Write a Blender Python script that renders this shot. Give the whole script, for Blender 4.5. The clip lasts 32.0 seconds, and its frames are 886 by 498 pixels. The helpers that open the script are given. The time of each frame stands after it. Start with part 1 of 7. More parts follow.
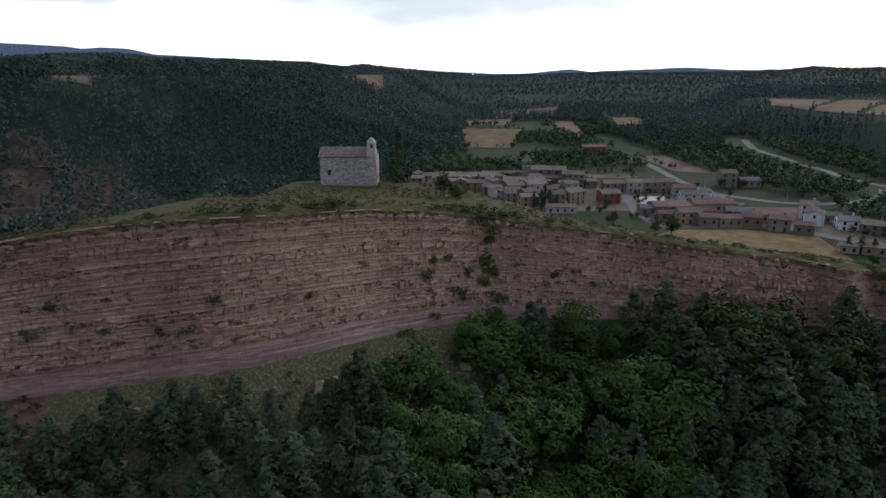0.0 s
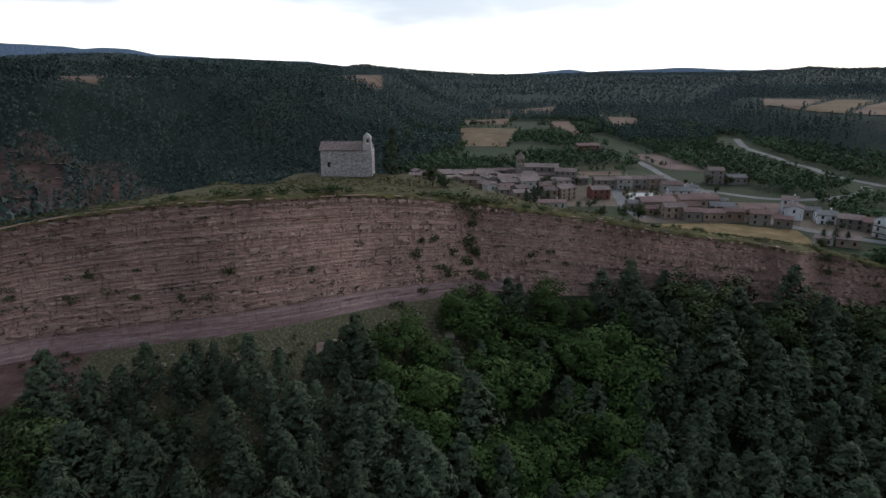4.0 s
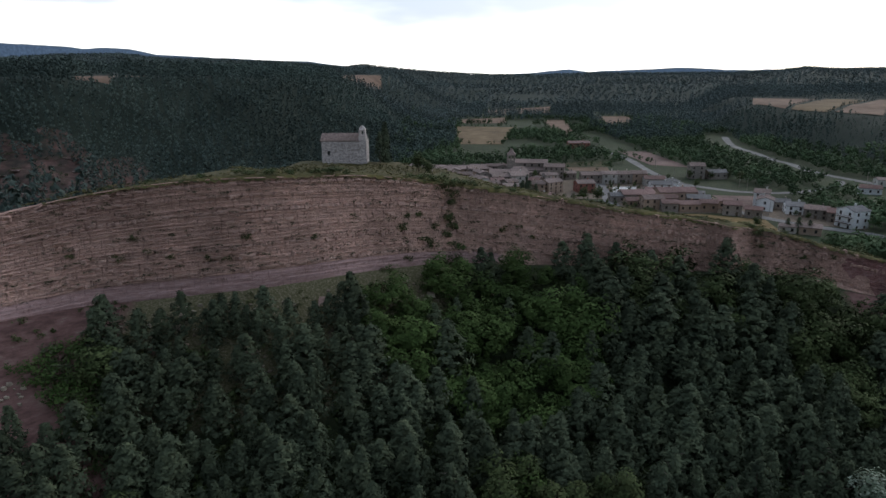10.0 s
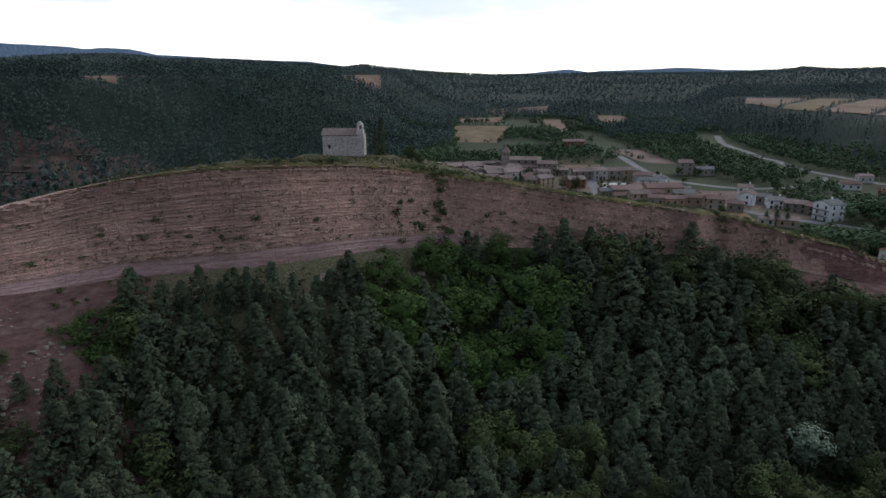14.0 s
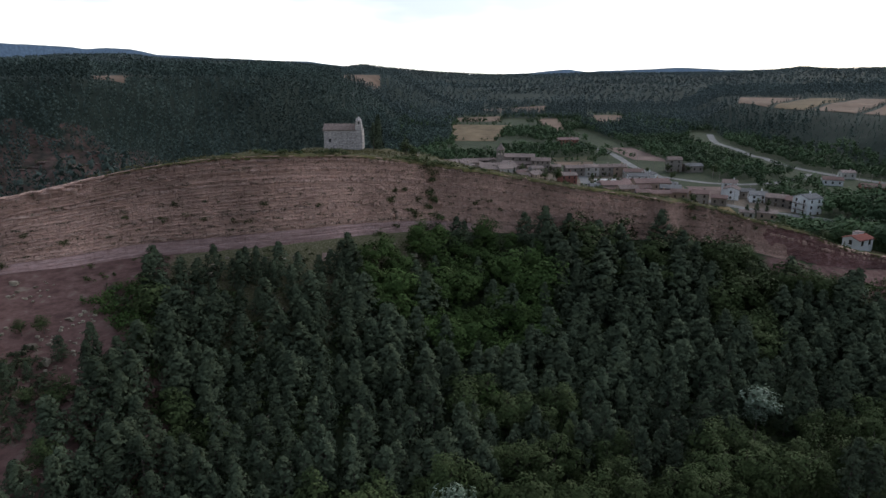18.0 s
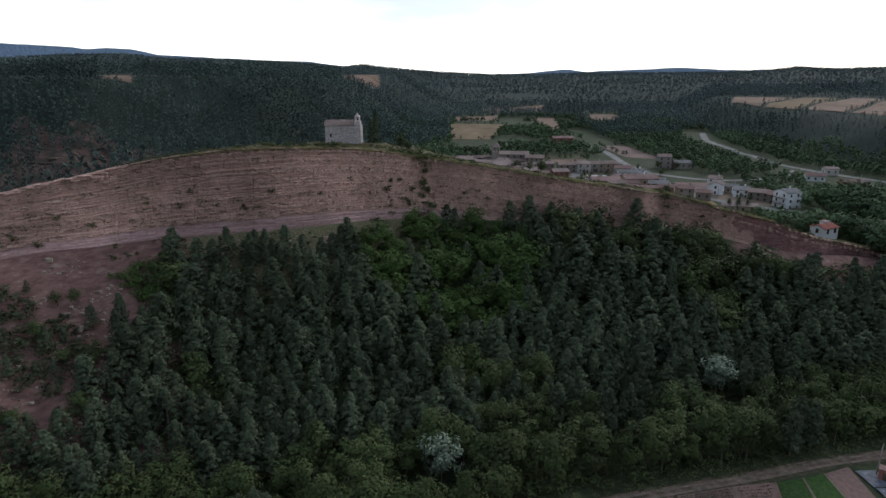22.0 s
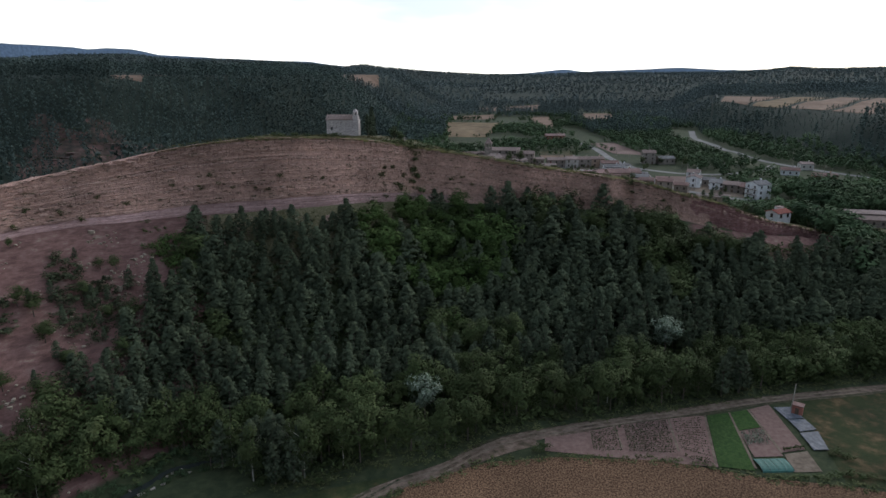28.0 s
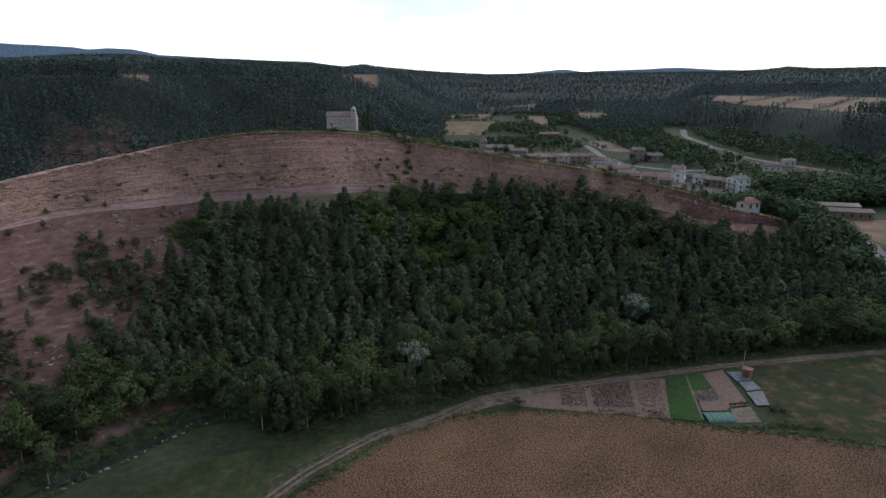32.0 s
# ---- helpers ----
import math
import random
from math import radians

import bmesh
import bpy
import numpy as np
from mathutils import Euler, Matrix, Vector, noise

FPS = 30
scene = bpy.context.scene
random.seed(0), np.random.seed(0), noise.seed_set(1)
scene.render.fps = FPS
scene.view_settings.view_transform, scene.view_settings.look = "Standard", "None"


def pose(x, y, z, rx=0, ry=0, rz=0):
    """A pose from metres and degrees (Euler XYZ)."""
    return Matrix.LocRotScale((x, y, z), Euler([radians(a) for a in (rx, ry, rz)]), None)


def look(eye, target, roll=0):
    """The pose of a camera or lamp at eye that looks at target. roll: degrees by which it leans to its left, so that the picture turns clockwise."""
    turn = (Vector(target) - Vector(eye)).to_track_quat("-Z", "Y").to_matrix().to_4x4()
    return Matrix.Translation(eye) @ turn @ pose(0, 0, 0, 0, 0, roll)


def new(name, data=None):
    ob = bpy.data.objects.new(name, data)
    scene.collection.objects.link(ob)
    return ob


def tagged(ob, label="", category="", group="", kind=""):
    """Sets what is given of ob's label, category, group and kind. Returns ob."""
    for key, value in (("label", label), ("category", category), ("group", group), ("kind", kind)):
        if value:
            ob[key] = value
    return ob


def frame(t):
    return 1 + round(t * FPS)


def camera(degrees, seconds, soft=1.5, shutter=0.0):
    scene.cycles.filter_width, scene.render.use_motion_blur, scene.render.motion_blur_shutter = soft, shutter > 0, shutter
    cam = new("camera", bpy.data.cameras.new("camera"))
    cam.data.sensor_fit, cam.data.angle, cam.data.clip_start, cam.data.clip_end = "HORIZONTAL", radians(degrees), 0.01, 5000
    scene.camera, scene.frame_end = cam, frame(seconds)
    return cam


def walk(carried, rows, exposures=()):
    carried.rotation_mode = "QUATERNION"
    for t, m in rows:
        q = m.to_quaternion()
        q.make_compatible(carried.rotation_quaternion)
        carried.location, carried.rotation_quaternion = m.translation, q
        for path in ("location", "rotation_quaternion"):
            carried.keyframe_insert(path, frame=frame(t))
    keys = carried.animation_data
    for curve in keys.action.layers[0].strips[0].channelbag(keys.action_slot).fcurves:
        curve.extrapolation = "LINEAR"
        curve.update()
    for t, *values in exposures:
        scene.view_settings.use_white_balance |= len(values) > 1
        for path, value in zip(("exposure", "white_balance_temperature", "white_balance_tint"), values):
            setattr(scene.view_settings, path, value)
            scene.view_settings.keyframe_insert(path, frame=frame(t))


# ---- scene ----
cam = camera(70, 32.0)
PATH = [
    (0, look((-0.00, 0.02, 79.95), (-0.00, 100.02, 51.99))),
    (4, look((2.42, -13.57, 80.21), (2.42, 86.43, 52.26))),
    (8, look((4.97, -28.04, 80.33), (4.97, 71.96, 52.37))),
    (12, look((7.50, -42.94, 80.32), (7.50, 57.06, 52.37))),
    (16, look((9.95, -58.06, 80.24), (9.95, 41.94, 52.28))),
    (20, look((12.33, -73.43, 80.12), (12.33, 26.57, 52.16))),
    (24, look((14.77, -89.32, 80.00), (14.77, 10.68, 52.05))),
    (28, look((17.48, -106.24, 79.92), (17.48, -6.24, 51.97))),
    (32, look((20.78, -124.92, 79.93), (20.78, -24.92, 51.97))),
]
walk(cam, PATH, [(0, 0.05), (8, 0.11), (16, 0.24), (24, 0.3), (32, 0.3)])

# ---------------------------------------------------------------- light
SUN_AZ = radians(38)        # clockwise from +y: bright cloud ahead, to one side
SUN_EL = radians(28)
world = bpy.data.worlds.new("overcast_sky")
scene.world = world
world.use_nodes = True
wn, wl = world.node_tree.nodes, world.node_tree.links
wn.clear()


def wnode(kind, **kw):
    n = wn.new(kind)
    for k, v in kw.items():
        if k == "operation": n.operation = v
        elif k == "blend_type": n.blend_type = v
        elif k == "data_type": n.data_type = v
    return n


sky = wn.new("ShaderNodeTexSky")
sky.sky_type = "NISHITA"
sky.sun_disc = False
sky.sun_elevation, sky.sun_rotation = SUN_EL, SUN_AZ
sky.air_density, sky.dust_density = 1.0, 2.0
coord = wn.new("ShaderNodeTexCoord")
sdir = Vector((math.sin(SUN_AZ) * math.cos(SUN_EL), math.cos(SUN_AZ) * math.cos(SUN_EL), math.sin(SUN_EL)))
dot = wnode("ShaderNodeVectorMath", operation="DOT_PRODUCT")
dot.inputs[1].default_value = sdir
wl.new(coord.outputs["Generated"], dot.inputs[0])
glow = wn.new("ShaderNodeMapRange")
glow.interpolation_type = "SMOOTHERSTEP"
glow.inputs["From Min"].default_value, glow.inputs["From Max"].default_value = -0.7, 0.9
glow.inputs["To Min"].default_value, glow.inputs["To Max"].default_value = 0.42, 1.4
wl.new(dot.outputs["Value"], glow.inputs["Value"])
# broad cloud relief
cmap = wn.new("ShaderNodeMapping")
cmap.inputs["Scale"].default_value = (1.6, 1.6, 5.5)
wl.new(coord.outputs["Generated"], cmap.inputs["Vector"])
cn = wn.new("ShaderNodeTexNoise")
cn.inputs["Scale"].default_value, cn.inputs["Detail"].default_value, cn.inputs["Roughness"].default_value = 1.7, 4.0, 0.5
wl.new(cmap.outputs["Vector"], cn.inputs["Vector"])
# the deck overhead is greyer than the bright gap along the horizon
sep = wn.new("ShaderNodeSeparateXYZ")
wl.new(coord.outputs["Generated"], sep.inputs["Vector"])
edge = wnode("ShaderNodeMath", operation="MULTIPLY_ADD")
wl.new(cn.outputs["Fac"], edge.inputs[0])
edge.inputs[1].default_value = -0.16
wl.new(sep.outputs["Z"], edge.inputs[2])
deck = wn.new("ShaderNodeMapRange")
deck.interpolation_type = "SMOOTHSTEP"
deck.inputs["From Min"].default_value, deck.inputs["From Max"].default_value = -0.015, 0.026
wl.new(edge.outputs[0], deck.inputs["Value"])
dramp = wn.new("ShaderNodeValToRGB")
dramp.color_ramp.elements[0].position, dramp.color_ramp.elements[0].color = 0.0, (1.0, 1.0, 1.0, 1)
dramp.color_ramp.elements[1].position, dramp.color_ramp.elements[1].color = 1.0, (0.38, 0.44, 0.54, 1)
wl.new(deck.outputs["Result"], dramp.inputs["Fac"])
tint = wn.new("ShaderNodeValToRGB")
tint.color_ramp.elements[0].position, tint.color_ramp.elements[0].color = 0.25, (0.84, 0.92, 1.0, 1)
tint.color_ramp.elements[1].position, tint.color_ramp.elements[1].color = 0.85, (1.0, 1.0, 0.99, 1)
wl.new(glow.outputs["Result"], tint.inputs["Fac"])
t1 = wnode("ShaderNodeMix", data_type="RGBA", blend_type="MULTIPLY")
t1.inputs["Factor"].default_value = 1.0
wl.new(dramp.outputs["Color"], t1.inputs["A"])
wl.new(tint.outputs["Color"], t1.inputs["B"])
cm = wnode("ShaderNodeMix", data_type="RGBA", blend_type="MULTIPLY")
cm.inputs["Factor"].default_value = 1.0
wl.new(t1.outputs["Result"], cm.inputs["A"])
wl.new(glow.outputs["Result"], cm.inputs["B"])
cloud = wn.new("ShaderNodeBackground")
cloud.inputs["Strength"].default_value = 1.0
wl.new(cm.outputs["Result"], cloud.inputs["Color"])
air = wn.new("ShaderNodeBackground")
air.inputs["Strength"].default_value = 0.025
wl.new(sky.outputs["Color"], air.inputs["Color"])
add = wn.new("ShaderNodeAddShader")
wl.new(cloud.outputs["Background"], add.inputs[0])
wl.new(air.outputs["Background"], add.inputs[1])
wout = wn.new("ShaderNodeOutputWorld")
wl.new(add.outputs["Shader"], wout.inputs["Surface"])

sun = new("sun", bpy.data.lights.new("sun", "SUN"))
sun.data.energy, sun.data.angle, sun.data.color = 0.85, radians(25), (1.0, 0.96, 0.92)
sun.matrix_world = look(sdir * 300, (0, 0, 0))

# ---------------------------------------------------------------- materials
def material(name, stops, scale=1.0, rough=0.9, bump=0.3, fine=8.0, stretch=(1, 1, 1), per_object=0.0, island=0.0, spec=0.2, metal=0.0, detail=6.0, blotch=0.25, blotch_scale=0.06):
    """A matt surface: a noise of that scale (1/m) runs through the colour stops; a broad blotch and a fine bump on top."""
    m = bpy.data.materials.new(name)
    m.use_nodes = True
    n, l = m.node_tree.nodes, m.node_tree.links
    b = n["Principled BSDF"]
    b.inputs["Roughness"].default_value, b.inputs["Metallic"].default_value = rough, metal
    b.inputs["Specular IOR Level"].default_value = spec
    tc = n.new("ShaderNodeTexCoord")
    mp = n.new("ShaderNodeMapping")
    mp.inputs["Scale"].default_value = stretch
    geo = n.new("ShaderNodeNewGeometry")
    l.new(geo.outputs["Position"], mp.inputs["Vector"])
    nz = n.new("ShaderNodeTexNoise")
    nz.inputs["Scale"].default_value, nz.inputs["Detail"].default_value, nz.inputs["Roughness"].default_value = scale, detail, 0.62
    l.new(mp.outputs["Vector"], nz.inputs["Vector"])
    value = nz.outputs["Fac"]
    for amount, source in ((per_object, "object"), (island, "island")):
        if amount:
            if source == "object":
                info = n.new("ShaderNodeObjectInfo")
                rnd = info.outputs["Random"]
            else:
                rnd = geo.outputs["Random Per Island"]
            ma = n.new("ShaderNodeMath")
            ma.operation = "MULTIPLY_ADD"
            ma.inputs[1].default_value, ma.inputs[2].default_value = amount, -amount / 2
            l.new(rnd, ma.inputs[0])
            ad = n.new("ShaderNodeMath")
            ad.operation = "ADD"
            l.new(value, ad.inputs[0])
            l.new(ma.outputs[0], ad.inputs[1])
            value = ad.outputs[0]
    rp = n.new("ShaderNodeValToRGB")
    e = rp.color_ramp.elements
    while len(e) < len(stops):
        e.new(0.5)
    for el, (pos, col) in zip(e, stops):
        el.position, el.color = pos, (*col, 1)
    l.new(value, rp.inputs["Fac"])
    bl = n.new("ShaderNodeTexNoise")
    bl.inputs["Scale"].default_value, bl.inputs["Detail"].default_value = blotch_scale, 3.0
    l.new(geo.outputs["Position"], bl.inputs["Vector"])
    mr = n.new("ShaderNodeMapRange")
    mr.inputs["From Min"].default_value, mr.inputs["From Max"].default_value = 0.3, 0.7
    mr.inputs["To Min"].default_value, mr.inputs["To Max"].default_value = 1 - blotch, 1 + blotch
    l.new(bl.outputs["Fac"], mr.inputs["Value"])
    mx = n.new("ShaderNodeMix")
    mx.data_type, mx.blend_type = "RGBA", "MULTIPLY"
    mx.inputs["Factor"].default_value = 1.0
    l.new(rp.outputs["Color"], mx.inputs["A"])
    l.new(mr.outputs["Result"], mx.inputs["B"])
    l.new(mx.outputs["Result"], b.inputs["Base Color"])
    if bump:
        fn = n.new("ShaderNodeTexNoise")
        fn.inputs["Scale"].default_value, fn.inputs["Detail"].default_value = fine, 4.0
        l.new(mp.outputs["Vector"], fn.inputs["Vector"])
        bp = n.new("ShaderNodeBump")
        bp.inputs["Strength"].default_value, bp.inputs["Distance"].default_value = bump, 0.15
        l.new(fn.outputs["Fac"], bp.inputs["Height"])
        l.new(bp.outputs["Normal"], b.inputs["Normal"])
    return m


def mix_in(m, attribute, other, soft=0.12, scale=0.15, spread=0.5):
    """Lays the colours of another material over m where the mesh's attribute is high, with a ragged border."""
    n, l = m.node_tree.nodes, m.node_tree.links
    b = n["Principled BSDF"]
    at = n.new("ShaderNodeAttribute")
    at.attribute_name = attribute
    nz = n.new("ShaderNodeTexNoise")
    nz.inputs["Scale"].default_value, nz.inputs["Detail"].default_value = scale, 6.0
    geo = n.new("ShaderNodeNewGeometry")
    l.new(geo.outputs["Position"], nz.inputs["Vector"])
    ma = n.new("ShaderNodeMath")
    ma.operation = "MULTIPLY_ADD"
    ma.inputs[1].default_value, ma.inputs[2].default_value = spread, -spread / 2
    l.new(nz.outputs["Fac"], ma.inputs[0])
    ad = n.new("ShaderNodeMath")
    ad.operation = "ADD"
    l.new(at.outputs["Fac"], ad.inputs[0])
    l.new(ma.outputs[0], ad.inputs[1])
    mr = n.new("ShaderNodeMapRange")
    mr.inputs["From Min"].default_value, mr.inputs["From Max"].default_value = 0.5 - soft, 0.5 + soft
    l.new(ad.outputs[0], mr.inputs["Value"])
    nz2 = n.new("ShaderNodeTexNoise")
    nz2.inputs["Scale"].default_value, nz2.inputs["Detail"].default_value, nz2.inputs["Roughness"].default_value = other[0], 7.0, 0.65
    mp2 = n.new("ShaderNodeMapping")
    mp2.inputs["Scale"].default_value = other[2]
    l.new(geo.outputs["Position"], mp2.inputs["Vector"])
    l.new(mp2.outputs["Vector"], nz2.inputs["Vector"])
    rp = n.new("ShaderNodeValToRGB")
    e = rp.color_ramp.elements
    while len(e) < len(other[1]):
        e.new(0.5)
    for el, (pos, col) in zip(e, other[1]):
        el.position, el.color = pos, (*col, 1)
    l.new(nz2.outputs["Fac"], rp.inputs["Fac"])
    old = b.inputs["Base Color"].links[0].from_socket
    mx = n.new("ShaderNodeMix")
    mx.data_type = "RGBA"
    l.new(mr.outputs["Result"], mx.inputs["Factor"])
    l.new(old, mx.inputs["A"])
    l.new(rp.outputs["Color"], mx.inputs["B"])
    l.new(mx.outputs["Result"], b.inputs["Base Color"])


def crack(m, scale=0.8, stretch=(1, 1, 1.7), tone=0.35, depth=0.5):
    """Breaks a rock's surface into angular blocks: each block its own tone, with cracks between."""
    n, l = m.node_tree.nodes, m.node_tree.links
    b = n["Principled BSDF"]
    geo = n.new("ShaderNodeNewGeometry")
    wob = n.new("ShaderNodeTexNoise")
    wob.inputs["Scale"].default_value = 0.7
    l.new(geo.outputs["Position"], wob.inputs["Vector"])
    va = n.new("ShaderNodeVectorMath")
    va.operation = "ADD"
    l.new(geo.outputs["Position"], va.inputs[0])
    l.new(wob.outputs["Color"], va.inputs[1])
    mp = n.new("ShaderNodeMapping")
    mp.inputs["Scale"].default_value = stretch
    l.new(va.outputs["Vector"], mp.inputs["Vector"])
    vc = n.new("ShaderNodeTexVoronoi")
    vc.inputs["Scale"].default_value = scale
    l.new(mp.outputs["Vector"], vc.inputs["Vector"])
    ve = n.new("ShaderNodeTexVoronoi")
    ve.feature = "DISTANCE_TO_EDGE"
    ve.inputs["Scale"].default_value = scale
    l.new(mp.outputs["Vector"], ve.inputs["Vector"])
    sp = n.new("ShaderNodeSeparateColor")
    l.new(vc.outputs["Color"], sp.inputs["Color"])
    mr = n.new("ShaderNodeMapRange")
    mr.inputs["To Min"].default_value, mr.inputs["To Max"].default_value = 1 - tone, 1 + tone
    l.new(sp.outputs["Red"], mr.inputs["Value"])
    mx = n.new("ShaderNodeMix")
    mx.data_type, mx.blend_type = "RGBA", "MULTIPLY"
    mx.inputs["Factor"].default_value = 1.0
    old = b.inputs["Base Color"].links[0].from_socket
    l.new(old, mx.inputs["A"])
    l.new(mr.outputs["Result"], mx.inputs["B"])
    l.new(mx.outputs["Result"], b.inputs["Base Color"])
    er = n.new("ShaderNodeMapRange")
    er.inputs["From Max"].default_value = 0.12
    l.new(ve.outputs["Distance"], er.inputs["Value"])
    ad = n.new("ShaderNodeMath")
    ad.operation = "ADD"
    l.new(er.outputs["Result"], ad.inputs[0])
    l.new(sp.outputs["Green"], ad.inputs[1])
    bp = n.new("ShaderNodeBump")
    bp.inputs["Strength"].default_value, bp.inputs["Distance"].default_value = 1.0, depth
    l.new(ad.outputs[0], bp.inputs["Height"])
    prev = b.inputs["Normal"].links[0].from_socket
    l.new(prev, bp.inputs["Normal"])
    l.new(bp.outputs["Normal"], b.inputs["Normal"])


M = {}
M["ground"] = material("forest_floor_grass", [(0.3, (0.024, 0.034, 0.018)), (0.5, (0.038, 0.05, 0.024)), (0.7, (0.062, 0.067, 0.034))], 0.5, 1.0, 0.5, 3.0)
mix_in(M["ground"], "wooded", (0.12, [(0.3, (0.016, 0.024, 0.019)), (0.5, (0.024, 0.034, 0.026)), (0.7, (0.034, 0.045, 0.034))], (1, 1, 1)))
mix_in(M["ground"], "mudstone", (0.35, [(0.36, (0.1, 0.056, 0.05)), (0.5, (0.16, 0.088, 0.077)), (0.6, (0.19, 0.115, 0.1)), (0.7, (0.25, 0.19, 0.15))], (1, 1, 3.5)))
mix_in(M["ground"], "rubble", (2.4, [(0.34, (0.066, 0.07, 0.03)), (0.5, (0.115, 0.105, 0.056)), (0.7, (0.25, 0.21, 0.155))], (1, 1, 1)))
mix_in(M["ground"], "drygrass", (0.6, [(0.3, (0.03, 0.036, 0.014)), (0.45, (0.06, 0.056, 0.022)), (0.58, (0.095, 0.075, 0.036)), (0.72, (0.16, 0.125, 0.07))], (1, 1, 1)))
M["limestone"] = material("bedded_limestone", [(0.28, (0.372, 0.230, 0.187)), (0.45, (0.461, 0.295, 0.244)), (0.62, (0.537, 0.363, 0.305)), (0.8, (0.625, 0.446, 0.374))], 0.9, 0.95, 0.7, 4.0, (1, 1, 2.6), blotch=0.2)
M["marl"] = material("crumbly_marl", [(0.28, (0.412, 0.253, 0.204)), (0.5, (0.492, 0.312, 0.255)), (0.72, (0.573, 0.389, 0.319))], 1.3, 1.0, 0.9, 5.0, (1, 1, 3.5), blotch=0.25)
M["purple"] = material("purple_marl", [(0.3, (0.335, 0.208, 0.190)), (0.5, (0.419, 0.269, 0.249)), (0.7, (0.498, 0.340, 0.320))], 0.6, 1.0, 0.5, 6.0, (1, 1, 4), blotch=0.2)
M["redmarl"] = material("red_mudstone", [(0.3, (0.217, 0.105, 0.096)), (0.5, (0.303, 0.161, 0.148)), (0.7, (0.376, 0.238, 0.221))], 0.5, 1.0, 0.6, 4.0, (1, 1, 3), blotch=0.25)
def bedded(m, along_bed=0.22, across=3.6, tone=0.3, depth=0.35, upright=0.7):
    """Thin even beds, with short upright cracks, along the strata of the cliff."""
    n, l = m.node_tree.nodes, m.node_tree.links
    b = n["Principled BSDF"]
    at = n.new("ShaderNodeAttribute")
    at.attribute_name = "bedding"
    heights = []
    for scale, lo, hi, amount in (((along_bed, across, 1), 0.35, 0.65, tone), ((2.0, 0.6, 1), 0.33, 0.45, tone * upright), ((0.9, 5.5, 1), 0.35, 0.65, tone * 0.5)):
        mp = n.new("ShaderNodeMapping")
        mp.inputs["Scale"].default_value = scale
        l.new(at.outputs["Vector"], mp.inputs["Vector"])
        nz = n.new("ShaderNodeTexNoise")
        nz.inputs["Scale"].default_value, nz.inputs["Detail"].default_value, nz.inputs["Roughness"].default_value = 1.0, 4.0, 0.6
        l.new(mp.outputs["Vector"], nz.inputs["Vector"])
        mr = n.new("ShaderNodeMapRange")
        mr.inputs["From Min"].default_value, mr.inputs["From Max"].default_value = lo, hi
        mr.inputs["To Min"].default_value, mr.inputs["To Max"].default_value = 1 - amount, 1 + amount * 0.5
        l.new(nz.outputs["Fac"], mr.inputs["Value"])
        heights.append(mr.outputs["Result"])
    m1 = n.new("ShaderNodeMath")
    m1.operation = "MULTIPLY"
    l.new(heights[0], m1.inputs[0])
    l.new(heights[1], m1.inputs[1])
    m2 = n.new("ShaderNodeMath")
    m2.operation = "MULTIPLY"
    l.new(m1.outputs[0], m2.inputs[0])
    l.new(heights[2], m2.inputs[1])
    mx = n.new("ShaderNodeMix")
    mx.data_type, mx.blend_type = "RGBA", "MULTIPLY"
    mx.inputs["Factor"].default_value = 1.0
    old = b.inputs["Base Color"].links[0].from_socket
    l.new(old, mx.inputs["A"])
    l.new(m2.outputs[0], mx.inputs["B"])
    l.new(mx.outputs["Result"], b.inputs["Base Color"])
    bp = n.new("ShaderNodeBump")
    bp.inputs["Strength"].default_value, bp.inputs["Distance"].default_value = 1.0, depth
    l.new(m2.outputs[0], bp.inputs["Height"])
    l.new(b.inputs["Normal"].links[0].from_socket, bp.inputs["Normal"])
    l.new(bp.outputs["Normal"], b.inputs["Normal"])


M["bedblock"] = material("blocks_of_the_hard_beds", [(0.28, (0.400, 0.250, 0.204)), (0.5, (0.480, 0.310, 0.252)), (0.72, (0.570, 0.400, 0.323))], 1.2, 0.95, 0.9, 4.0, (1, 1, 1.5), island=0.05, blotch=0.2)
crack(M["limestone"], 1.0, (1, 1, 1.2), 0.2, 0.05)
M["cliffstone"] = M["limestone"].copy()
M["cliffstone"].name = "hard_bed_of_the_cliff"
M["cliffmarl"] = M["marl"].copy()
M["cliffmarl"].name = "soft_bed_of_the_cliff"
bedded(M["cliffstone"], 0.4, 2.0, 0.2, 0.4, 1.4)
bedded(M["cliffmarl"], 0.05, 2.2, 0.13, 0.3, 1.9)
crack(M["cliffmarl"], 1.1, (1, 1, 0.9), 0.10, 0.07)
bedded(M["purple"], 0.05, 3.0, 0.24, 0.2)
bedded(M["redmarl"], 0.25, 2.2, 0.26, 0.4)
crack(M["marl"], 1.5, (1, 1, 1.0), 0.09, 0.03)
M["turf"] = material("dry_turf", [(0.3, (0.037, 0.042, 0.014)), (0.5, (0.073, 0.065, 0.023)), (0.72, (0.139, 0.112, 0.047))], 0.8, 1.0, 0.8, 5.0, blotch=0.35, blotch_scale=0.12)
M["pine"] = material("pine_needles", [(0.25, (0.041, 0.054, 0.035)), (0.5, (0.067, 0.084, 0.051)), (0.75, (0.105, 0.124, 0.071))], 0.25, 0.85, 0.0, island=0.1, blotch=0.3, blotch_scale=0.05, spec=0.06)
# far pines: haze is put into the needle colour, paler and bluer
M["pine_far"] = material("hazed_pine_needles_on_hills", [(0.25, (0.056, 0.077, 0.071)), (0.5, (0.084, 0.113, 0.099)), (0.75, (0.122, 0.152, 0.128))], 0.03, 0.9, 0.0, island=0.1, blotch=0.3, blotch_scale=0.01, spec=0.06)
